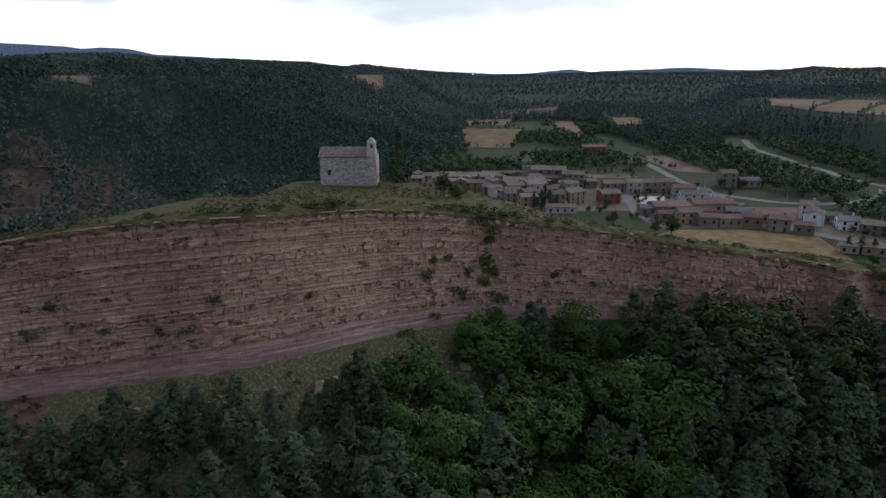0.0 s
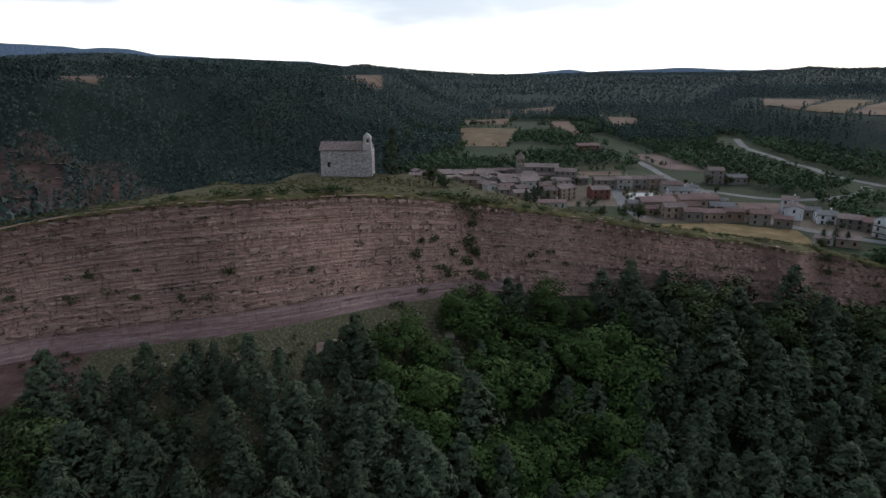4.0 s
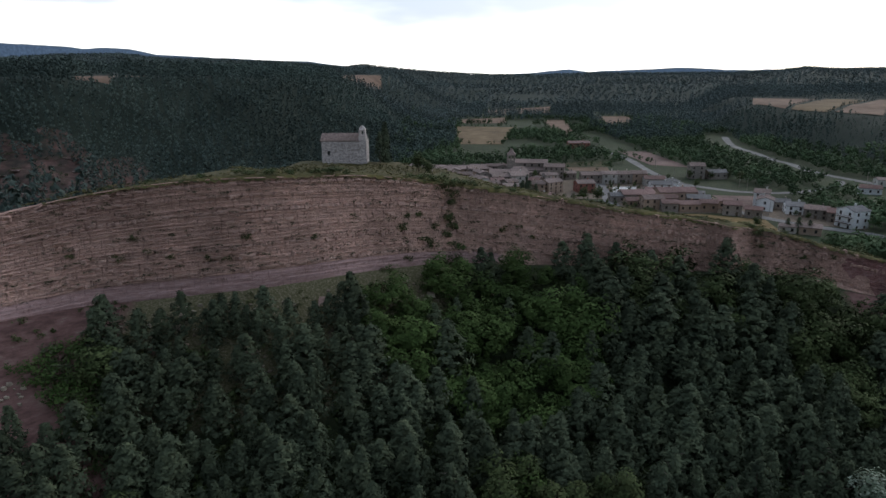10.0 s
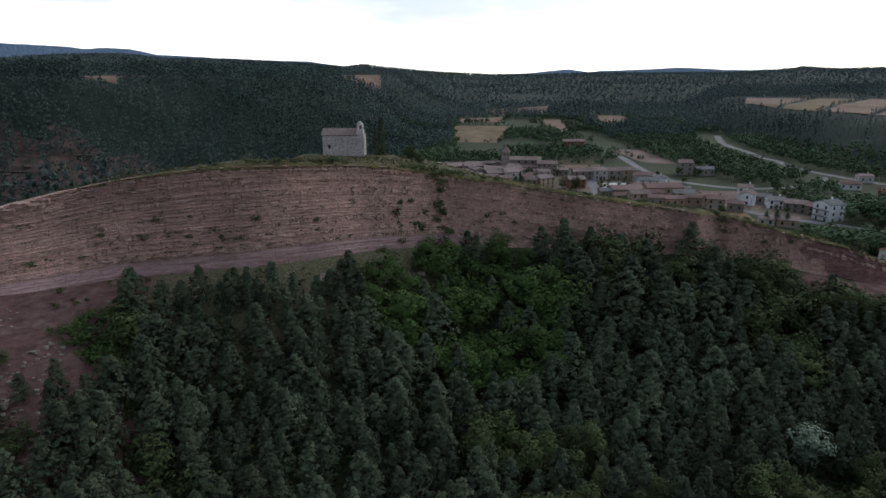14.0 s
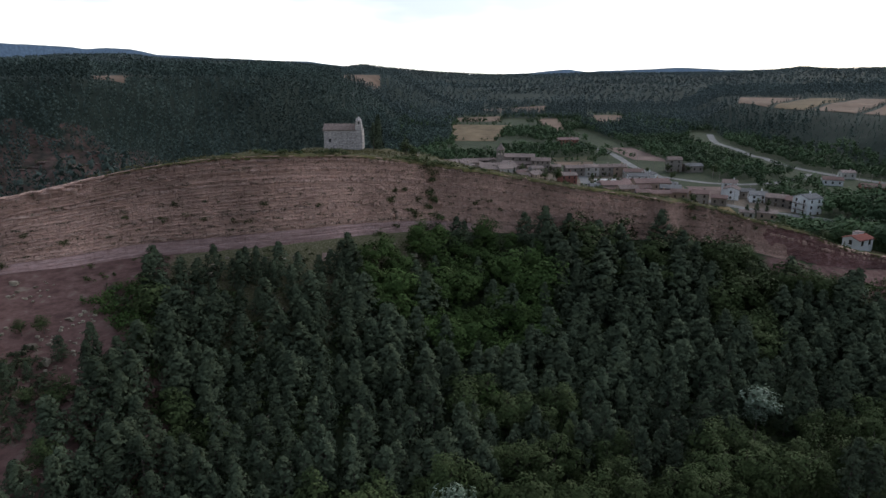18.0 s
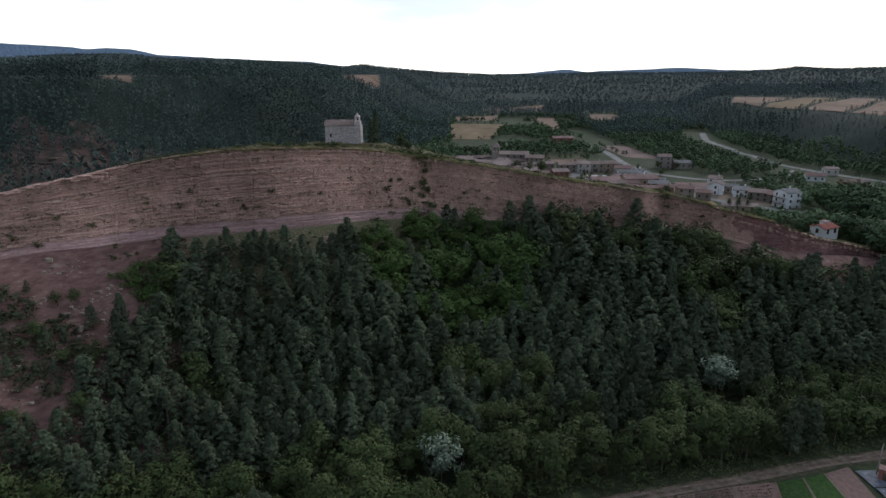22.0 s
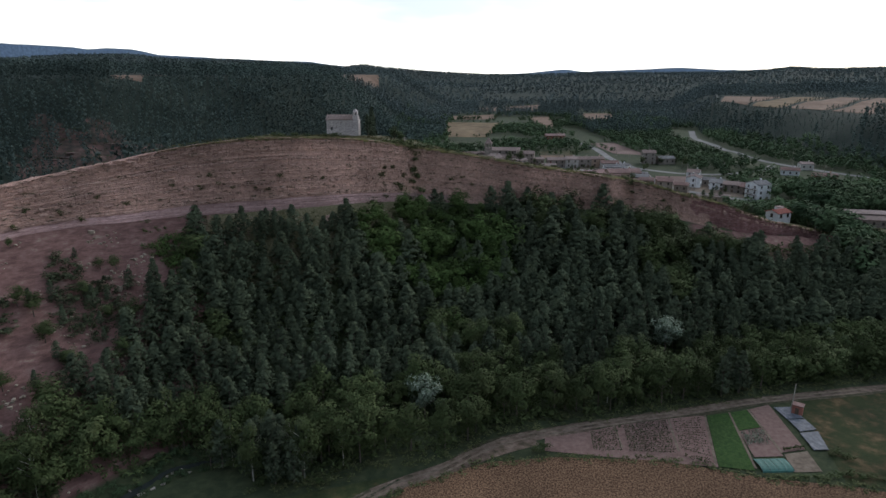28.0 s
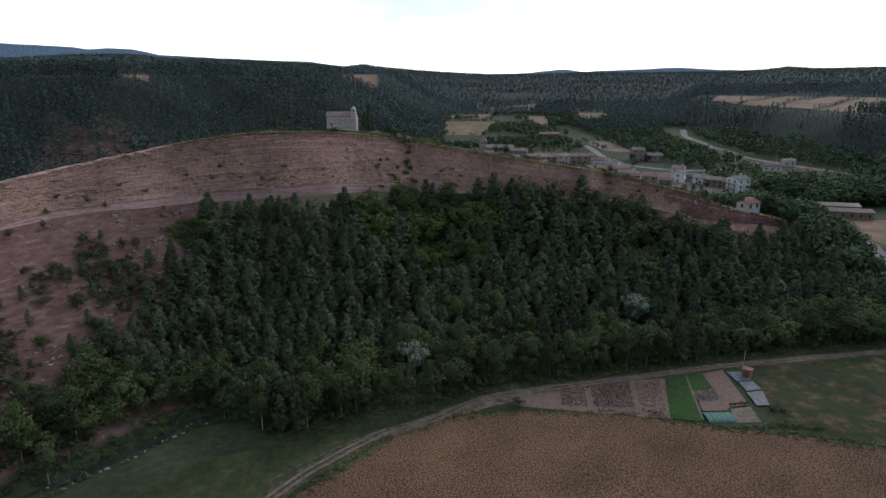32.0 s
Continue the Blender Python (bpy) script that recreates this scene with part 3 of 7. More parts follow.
gx, gy = axis(-4300, 4300, -180, 270, 2.9, 1.07), axis(-1500, 4300, -150, 300, 2.9, 1.03)
GX, GY = np.meshgrid(gx, gy, indexing="ij")
GZ = height(GX, GY)
ground_mesh = flat_mesh("ground", np.stack([GX.ravel(), GY.ravel(), GZ.ravel()], 1), grid_faces(len(gx), len(gy)), [M["ground"]], smooth=True)
gd, gplace = along(RIM_FINE, GX.ravel(), GY.ravel())
gs, _ = along(STREAM, GX.ravel(), GY.ravel())
grx = np.interp(gplace, np.arange(len(RIM_FINE)), RIM_FINE[:, 0])
fx, fy = GX.ravel(), GY.ravel()
mud = (np.hypot((fx + 192) / 58, (fy - 296) / 46) < 1 + 0.4 * fbm(fx / 20, fy / 20, 3, 44)) * 0.5 + smooth(0, -3, gd) * smooth(-34, -46, fx + 0.30 * (fy - 40) - 12 * smooth(-24, -12, gd)) * smooth(1, 8, gs) + smooth(0, -3, gd) * smooth(-22, -10, gd) * smooth(96, 112, fx) * smooth(176, 160, fx)
rub = smooth(1, -1, gd) * smooth(-27, -19, gd) * smooth(-56, -44, fx) * smooth(18, 0, fx)
dry = smooth(-1, 1, gd) * smooth(110, 70, gd) * (fx < 230) * (fx > -75)
wooded = np.clip(smooth(-30, 10, along(HILL_W, fx, fy)[0]) + smooth(-5, -30, along(HILL_E, fx, fy)[0]) + smooth(1150, 1350, fy), 0, 1) * (gd > 40)
for nm, val in (("wooded", wooded), ("mudstone", mud), ("rubble", rub), ("drygrass", dry)):
    at = ground_mesh.attributes.new(nm, "FLOAT", "POINT")
    at.data.foreach_set("value", np.clip(val, 0, 1).astype(np.float32))
ground = tagged(new("ground", ground_mesh), "wooded valley floor and hills with dry grass and mudstone", "ground", kind="structure")


def loft(name, a, b, nu, nv, dz, mat, label, category, kind="structure"):
    """A sheet between two lines, laid on the land."""
    def even(line):
        p = np.array(line, float)
        s = np.concatenate([[0], np.cumsum(np.hypot(*np.diff(p, axis=0).T))])
        t = np.linspace(0, s[-1], nu)
        return np.stack([np.interp(t, s, p[:, 0]), np.interp(t, s, p[:, 1])], 1)
    A, B = even(a), even(b)
    w = np.linspace(0, 1, nv)[None, :, None]
    P = (A[:, None] * (1 - w) + B[:, None] * w).reshape(-1, 2)
    z = height(P[:, 0], P[:, 1]) + dz
    me = flat_mesh(name, np.column_stack([P, z]), grid_faces(nu, nv), [mat], smooth=True)
    return tagged(new(name, me), label, category, kind=kind)


def ribbon(name, line, width, dz, mat, label, category, step=4.0):
    p, s = refine(line, step)
    t = np.gradient(p[:, :2], axis=0)
    n = np.stack([-t[:, 1], t[:, 0]], 1) / np.linalg.norm(t, axis=1)[:, None]
    w = width / 2 * (1 + 0.12 * vnoise(s / 9, s * 0, 3))[:, None]
    return loft(name, p[:, :2] - n * w, p[:, :2] + n * w, len(p), 3, dz, mat, label, category)


# ---------------------------------------------------------------- the cliff
CLIFF, CLIFF_S = refine(RIM[2:-1], 0.33)


TOOTHED = (1, 4, 8, 13, 18, 23, 26)
TOOTH_F = []


def foot_reach(x):
    """How far the foot of the face stands out before its rim: a slope in the west, a wall in the east."""
    return np.interp(x, [-64, -40], [5.0, 2.6])


def bulge(s, x):
    """How far the face stands out along its length."""
    return np.interp(x, [-30, 30, 60], [0.5, 1.0, 1.5]) * fbm(s / 24, s * 0, 3, 50) + np.interp(x, [-10, 35, 60], [0.12, 0.5, 0.9]) * fbm(s / 4.5, s * 0 + 3, 4, 51)


def build_cliff():
    p, s = CLIFF, CLIFF_S
    t = np.gradient(p[:, :2], axis=0)
    n = np.stack([t[:, 1], -t[:, 0]], 1) / np.linalg.norm(t, axis=1)[:, None]      # outwards, off the rim
    # rows from the foot to the rim: share of the height, kind of bed
    rows, mats, beds = [], [], []
    layers = 28
    r = np.random.default_rng(3)
    lo0 = 0.21
    edges = np.concatenate([[0], np.cumsum(r.uniform(0.5, 1.5, layers))])
    edges = lo0 + edges / edges[-1] * (1 - lo0)
    v = [(-0.55, -1, 0.0), (-0.10, -1, 0.0), (0.0, -1, 0.0), (0.04, -1, 0.0), (0.08, -1, 0), (0.105, -2, 0.2), (0.125, -2, 0.2), (0.135, -1, 0), (0.16, -1, 0), (0.19, -1, 0)]
    for k in range(layers):
        lo, hi = edges[k], edges[k + 1]
        cut = hi - (min(r.uniform(0.014, 0.024), 0.6 * (hi - lo)) if k in TOOTHED else min(r.uniform(0.007, 0.013), 0.4 * (hi - lo)))
        v += [(lo + 0.001, k, 0.0), ((lo + cut) / 2, k, 0.02), (cut - 0.002, k, 0.0), (cut, k, 1.0), ((cut + hi) / 2, k, 1.0), (hi - 0.002, k, 0.95)]
    v.append((1.0, layers, 0.3))
    nv = len(v)
    TOOTH_F.extend(x[0] for x in v if x[1] in TOOTHED and x[2] == 1.0)
    out = np.zeros((len(p), nv, 3))
    place = np.zeros((len(p), nv, 3), np.float32)
    H = p[:, 2] - p[:, 3]
    lean = foot_reach(p[:, 0])
    wob = bulge(s, p[:, 0])
    gully = -0.6 * np.exp(-((p[:, 0] - 8) / 2.2) ** 2) - 1.6 * np.exp(-((p[:, 0] - 84) / 2.0) ** 2) + 2.6 * np.exp(-((p[:, 0] - 75) / 3.5) ** 2)
    for j, (f, k, o) in enumerate(v):
        prof = lean * (1 - np.clip(f, 0, 1)) ** 1.3 + np.clip(-f * 14, 0, 3.2)
        off = prof + wob + gully * np.clip(f * 1.6, 0, 1)
        z = p[:, 3] + f * H + 0.22 * vnoise(s / 19, s * 0 + 0.1 * max(k, 0), 60)
        if k >= 0 and k < layers:
            toothed = k in TOOTHED
            w = (0.7 if toothed else 1.1) + (0.5 if toothed else 1.4) * hash01(np.int64(k) + np.zeros(1), np.int64(5) + np.zeros(1))[0]
            cell = np.floor((s + 50 * k * 0.37 + 0.5 * vnoise(s / 2.3, s * 0 + k, 70)) / w)
            b = hash01(cell, np.int64(k) + 0 * cell)
            lasting = 0.15 + 0.85 * smooth(-0.35, 0.3, fbm(s / 13, s * 0 + k * 1.7, 3, 75))
            hard = 0.4 + 0.5 * hash01(np.int64(k) + np.zeros(1), np.int64(6) + np.zeros(1))[0]
            z = z + 0.07 * fbm(s / 7, s * 0 + 0.35 * k, 3, 62)
            if o > 0.5:
                off = off + (0.1 + np.interp(p[:, 0], [-40, 0], [0.45, 0.1]) * (0.5 + b) if toothed else np.interp(p[:, 0], [-40, 0], [0.35, 0.12]) + 0.15 * fbm(s / 3, s * 0 + k, 3, 76)) * lasting * hard
                z = z + (0.22 if toothed else 0.06) * (hash01(cell, np.int64(k) + 40 + 0 * cell) - 0.5)
            else:
                off = off - 0.10 + 0.07 * fbm(s / 1.6, s * 0 + j * 0.4, 3, 77)
        elif k == -2:
            off = off + 0.3 * o + 0.06 * vnoise(s / 1.4, s * 0 + 5, 79)
        else:
            off = off + 0.25 * fbm(s / 2.5, s * 0 + f * 30, 3, 81)
            if f <= 0.0: z = z + 0.9 * fbm(s / 5, s * 0 + 2, 4, 82) + 0.3
        out[:, j, :2] = p[:, :2] + n * off[:, None]
        out[:, j, 2] = z
        place[:, j, 0], place[:, j, 1] = s, f * 17
    mi = np.zeros((len(p) - 1, nv - 1), np.int32)
    for j in range(nv - 1):
        f, k, o = v[j]
        mi[:, j] = (0 if k in TOOTHED[::2] else 1) if o > 0.5 else np.where(p[:-1, 0] > 20 + 8 * vnoise(s[:-1] / 6, s[:-1] * 0 + f * 9, 87), 1, 1 if k >= 0 else 2)
        red = p[:-1, 0] > 108 + 9 * vnoise(s[:-1] / 5, s[:-1] * 0 + f * 6, 86)
        mi[:, j] = np.where(red, 4, mi[:, j])
        if f < -0.02: mi[:, j] = np.where(p[:-1, 0] < -46, 4, np.where(p[:-1, 0] > 14, 1, 3))
    me = flat_mesh("cliff", out.reshape(-1, 3), grid_faces(len(p), nv), [M["cliffstone"], M["cliffmarl"], M["purple"], M["ground"], M["redmarl"]], mi.ravel())
    me.attributes.new("rubble", "FLOAT", "POINT").data.foreach_set("value", np.ones(len(p) * nv, np.float32))
    me.attributes.new("bedding", "FLOAT_VECTOR", "POINT").data.foreach_set("vector", place.ravel())
    tagged(new("cliff_face", me), "long bedded limestone and marl cliff, brownish pink", "cliff", kind="structure")
    # turf over the rim
    ds = np.array([-0.25, 0.5, 2, 4, 6.5, 9, 12])
    T = np.zeros((len(p), len(ds), 3))
    for j, dd in enumerate(ds):
        xy = p[:, :2] - n * (dd - wob * max(0, 1 - dd / 6) - gully * max(0, 1 - dd / 5))[:, None]
        if j < 2:
            xy = xy + n * (0.55 * fbm(s / 1.7, s * 0 + j, 3, 88) + 0.25)[:, None]
        T[:, j, :2] = xy
        T[:, j, 2] = p[:, 2] + 0.2 + 0.3 * fbm(xy[:, 0] / 3, xy[:, 1] / 3, 3, 83) - 0.02 * dd
        T[:, j, 2] -= np.interp(p[:, 0], [-52, -40], [0.34, 0]) * max(dd, 0)
        if dd > 4.5:
            hz = height(xy[:, 0], xy[:, 1])
            T[:, j, 2] = hz + (0.12 if dd < 10 else -0.6)
    T[:, 0, 2] -= 0.35 + 0.5 * hash01(np.arange(len(p)) // 2, np.full(len(p), 3))
    me = flat_mesh("cliff_top_turf", T.reshape(-1, 3), grid_faces(len(p), len(ds)), [M["turf"], M["marl"]], np.repeat((p[:-1, 0] < -64 + 5 * vnoise(s[:-1] / 4, s[:-1] * 0, 85)).astype(int), len(ds) - 1), smooth=True)
    tagged(new("cliff_top_turf", me), "dry grass turf along the rim of the cliff", "turf", kind="structure")


build_cliff()


def on_cliff(x, f, out=0.3):
    """A place on the face at that x, at the share f of its height."""
    k = int(np.argmin(np.abs(CLIFF[:, 0] - x)))
    p = CLIFF[k]
    t = CLIFF[min(k + 2, len(CLIFF) - 1)] - CLIFF[max(k - 2, 0)]
    n = Vector((t[1], -t[0], 0)).normalized()
    s = CLIFF_S[k]
    wob = float(bulge(np.array([s]), np.array([p[0]]))[0])
    off = float(foot_reach(p[0])) * (1 - min(f, 1)) ** 1.3 + wob + out
    return Vector((p[0], p[1], p[3] + f * (p[2] - p[3]))) + n * off, math.degrees(math.atan2(t[1], t[0]))


# fields, tracks, roads
ARC = [(-30, -52), (-8, -22), (0, -13), (10, 0), (26, 8), (41, 10), (63, 9), (81, 3), (98, 0), (116, -6), (150, -14), (200, -30)]
fld = loft("stubble_field", ARC, [(-10, -150), (40, -150), (100, -150), (200, -150)], 150, 331, 0.10, M["stubble"], "brown harvested field with stubble in curved rows", "field")
rows_z = np.empty(len(fld.data.vertices) * 3, np.float32)
fld.data.vertices.foreach_get("co", rows_z)
rows_z = rows_z.reshape(-1, 331, 3)
rows_z[:, :, 2] += (np.arange(331) % 2)[None, :] * (0.10 + 0.06 * hash01(np.arange(331)[None, :], np.arange(150)[:, None])) - 0.04
fld.data.vertices.foreach_set("co", rows_z.ravel())
fld.data.update()
loft("meadow", [(97, 1), (116, -5), (150, -13), (200, -28)], [(104, 33), (120, 36), (150, 42), (210, 48)], 30, 14, 0.05, M["meadow_dry"], "green meadow with dry yellow patches", "meadow")
loft("green_field", [(-60, -60), (-40, -24), (-30, -10), (-12, -3), (6, 3)], [(-31, -56), (-20, -38), (-10, -24), (-2, -15), (8, -1)], 24, 10, 0.05, M["meadow"], "dark green meadow strip beside the stream", "meadow")
TRACK = [(-40, -70), (-12, -22), (-2, -9), (6, -1), (17, 5), (27, 13.5), (37, 18.2), (52, 22.3), (76, 28.2), (93, 33), (118, 37.5), (148, 43), (210, 52)]
ribbon("track_verge", TRACK, 4.2, 0.07, M["verge"], "worn grassy strip of the track", "track", 1.5)
ribbon("bare_earth", [(4, -2), (12, 2.6), (19, 6.6), (26, 12.0), (33, 16.3), (41, 19.2), (52, 22.2)], 3.6, 0.095, M["bareearth"], "trampled bare earth where the tracks meet", "track", 1.2)
ribbon("bare_earth", [(17, 4.2), (24, 9.0), (31, 13.0), (38, 16.0)], 3.0, 0.1, M["bareearth"], "trampled bare earth beside the garden", "track", 1.2)
ribbon("bare_earth", [(52, 22.6), (76, 28.6), (93, 33.2), (118, 38), (148, 43.5)], 2.6, 0.09, M["bareearth"], "pale worn surface of the track above the garden", "track", 1.2)
for side in (-0.75, 0.75):
    tk, _ = refine(TRACK, 1.5)
    tn = np.gradient(tk, axis=0)
    tn = np.stack([-tn[:, 1], tn[:, 0]], 1) / np.linalg.norm(tn, axis=1)[:, None]
    ribbon("dirt_track", [tuple(q) for q in (tk + tn * side)[::4]], 0.7, 0.115, M["track"], "pale wheel rut of the dirt track past the garden", "track", 1.2)
for a, b in (((-9, -17), (9, 2.5)), ((-14, -17.5), (4, -0.5))):
    ribbon("dirt_track", [a, ((a[0] * 2 + b[0]) / 3 - 0.5, (a[1] * 2 + b[1]) / 3 + 0.4), ((a[0] + 2 * b[0]) / 3 - 0.4, (a[1] + 2 * b[1]) / 3 + 0.3), b], 0.5, 0.13, M["rut"], "faint pale wheel rut through the meadow", "track", 1.2)
wat, _ = refine(STREAM[1:8], 2.0)
loft("stream", [tuple(q) for q in wat - [0.25, -0.3]], [tuple(q) for q in wat + [0.25, -0.3]], 120, 2, 0.3, M["water"], "narrow dark stream under the trees", "stream")
ribbon("road_main", [(150, 640), (159, 567), (164, 504), (160, 427), (163, 389), (163, 358), (160, 313), (163, 292), (171, 278), (182, 262), (205, 240), (214, 200), (205, 150), (196, 118), (186, 100), (190, 80)], 6.5, 0.12, M["asphalt"], "pale asphalt village road", "road")
ribbon("road_bridge", [(163, 380), (179, 361), (196, 350), (225, 350), (262, 372), (278, 395)], 6, 0.14, M["asphalt"], "asphalt side road crossing the river", "road")
ribbon("road_valley", [(330, 700), (300, 610), (293, 541), (288, 504), (291, 485), (284, 439), (290, 392), (310, 340), (360, 250)], 7, 0.12, M["asphalt"], "pale valley road below the eastern hill", "road")
ribbon("street", [(112, 392), (110, 377), (106, 350), (102, 322), (104, 300)], 6, 0.13, M["asphalt"], "straight asphalt street with yellow marks", "street")
loft("wheat_field", [(62, 122), (90, 124), (120, 122), (140, 126)], [(84, 268), (110, 288), (140, 288), (168, 274)], 30, 30, 0.15, M["wheat_gold"], "golden cut wheat field sloping to the village", "field")
FAR_FIELDS = (("wheat_field", [(24, 847), (20, 624), (67, 620), (106, 823)], "drygold", "dry olive-gold field beyond the village"),
              ("wheat_field", [(22, 968), (22, 903), (96, 898), (114, 1019)], "wheat", "pale pinkish field up the valley"),
              ("wheat_field", [(86, 1234), (82, 1110), (193, 1098), (241, 1341)], "wheat", "pale golden field far up the valley"),
              ("wheat_field", [(161, 961), (145, 821), (155, 672), (195, 959)], "wheat", "golden field beside the farm"),
              ("wheat_field", [(244, 1046), (230, 840), (276, 856), (317, 1045)], "wheat", "pale field along the valley road"),
              ("grass_field", [(100, 481), (102, 455), (134, 455), (149, 497)], "meadow_dry", "green field behind the village houses"),
              ("wheat_field", [(102, 455), (102, 437), (131, 437), (134, 455)], "wheat", "brown strip of field behind the houses"),
              ("ploughed_field", [(170, 560), (172, 470), (200, 455), (196, 560)], "ploughed", "dark ploughed field beside the road"),
              ("fallow_field", [(168, 340), (166, 305), (190, 300), (194, 338)], "ploughed", "brown fallow plot between the roads"),
              ("wheat_field", [(-330, 600), (-232, 384), (-214, 397), (-275, 590)], "wheat", "brown field on top of the western hill"),
              ("wheat_field", [(-1116, 1665), (-720, 1050), (-640, 1050), (-900, 1690)], "wheat", "pale field strip on the western plateau"),
              ("wheat_field", [(407, 804), (476, 950), (568, 938), (402, 712)], "wheat", "pale terraced field on the eastern hill"),
              ("wheat_field", [(403, 702), (575, 930), (600, 868), (404, 632)], "drygold", "golden terraced field on the eastern hill"),
              ("wheat_field", [(404, 622), (604, 856), (622, 806), (406, 552)], "wheat", "broad pale field on the eastern plateau"),
              ("wheat_field", [(407, 542), (620, 795), (590, 700), (409, 484)], "wheat", "tan stubble field on the eastern plateau"),
              ("wheat_field", [(-160, 1020), (-126, 815), (-92, 1000), (-100, 1100)], "wheat", "small pale clearing in the hill forest"))
for nm, q, mt, lb in FAR_FIELDS:
    far_off = max(abs(c[1]) for c in q) > 600
    loft(nm, [q[0], q[1]], [q[3], q[2]], 24, 24, 0.5 if far_off else 0.2, M[mt], lb, "field")

# ridges on the horizon, their haze painted in as a blue base colour
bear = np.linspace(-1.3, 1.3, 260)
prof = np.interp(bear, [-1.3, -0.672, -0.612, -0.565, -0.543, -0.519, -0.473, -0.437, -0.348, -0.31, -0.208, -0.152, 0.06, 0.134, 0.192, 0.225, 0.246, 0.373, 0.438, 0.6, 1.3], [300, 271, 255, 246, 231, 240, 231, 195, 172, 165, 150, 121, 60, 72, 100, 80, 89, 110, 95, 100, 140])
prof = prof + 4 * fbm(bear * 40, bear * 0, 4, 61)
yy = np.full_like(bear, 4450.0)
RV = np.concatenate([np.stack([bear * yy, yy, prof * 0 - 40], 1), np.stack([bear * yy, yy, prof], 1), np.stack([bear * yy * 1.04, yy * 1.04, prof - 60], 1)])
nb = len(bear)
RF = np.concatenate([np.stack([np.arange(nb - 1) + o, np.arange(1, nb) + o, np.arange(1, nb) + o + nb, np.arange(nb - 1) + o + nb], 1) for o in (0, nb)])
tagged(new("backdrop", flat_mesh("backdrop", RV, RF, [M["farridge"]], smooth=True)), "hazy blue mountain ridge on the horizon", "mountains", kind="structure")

# ---------------------------------------------------------------- trees
def unit(a):
    return a / np.maximum(np.linalg.norm(a, axis=1), 1e-9)[:, None]


def tufts(r, centres, size, out, squash=0.5):
    """Small pointed leaf sprays lying along the crown's surface: verts (3n, 3), faces (n, 3) and normals."""
    n = len(centres)
    out = unit(out)
    side = unit(np.cross(out, r.normal(size=(n, 3))))
    a = unit(side + 0.45 * out * r.uniform(-0.2, 1, (n, 1)))
    b = unit(np.cross(out + r.normal(0, 0.25, (n, 3)), a))
    s = np.asarray(size).reshape(-1, 1) * r.uniform(0.6, 1.35, (n, 1))
    p0, p1, p2 = centres - a * s * 0.7 + b * s * squash, centres - a * s * 0.7 - b * s * squash, centres + a * s * 1.2
    nrm = unit(out + r.normal(0, 0.1, (n, 3)))
    away = (np.cross(p1 - p0, p2 - p0) * nrm).sum(1) < 0
    p0[away], p1[away] = p1[away], p0[away].copy()
    v = np.stack([p0, p1, p2], 1).reshape(-1, 3)
    return v, np.arange(3 * n).reshape(-1, 3), np.repeat(nrm, 3, 0)


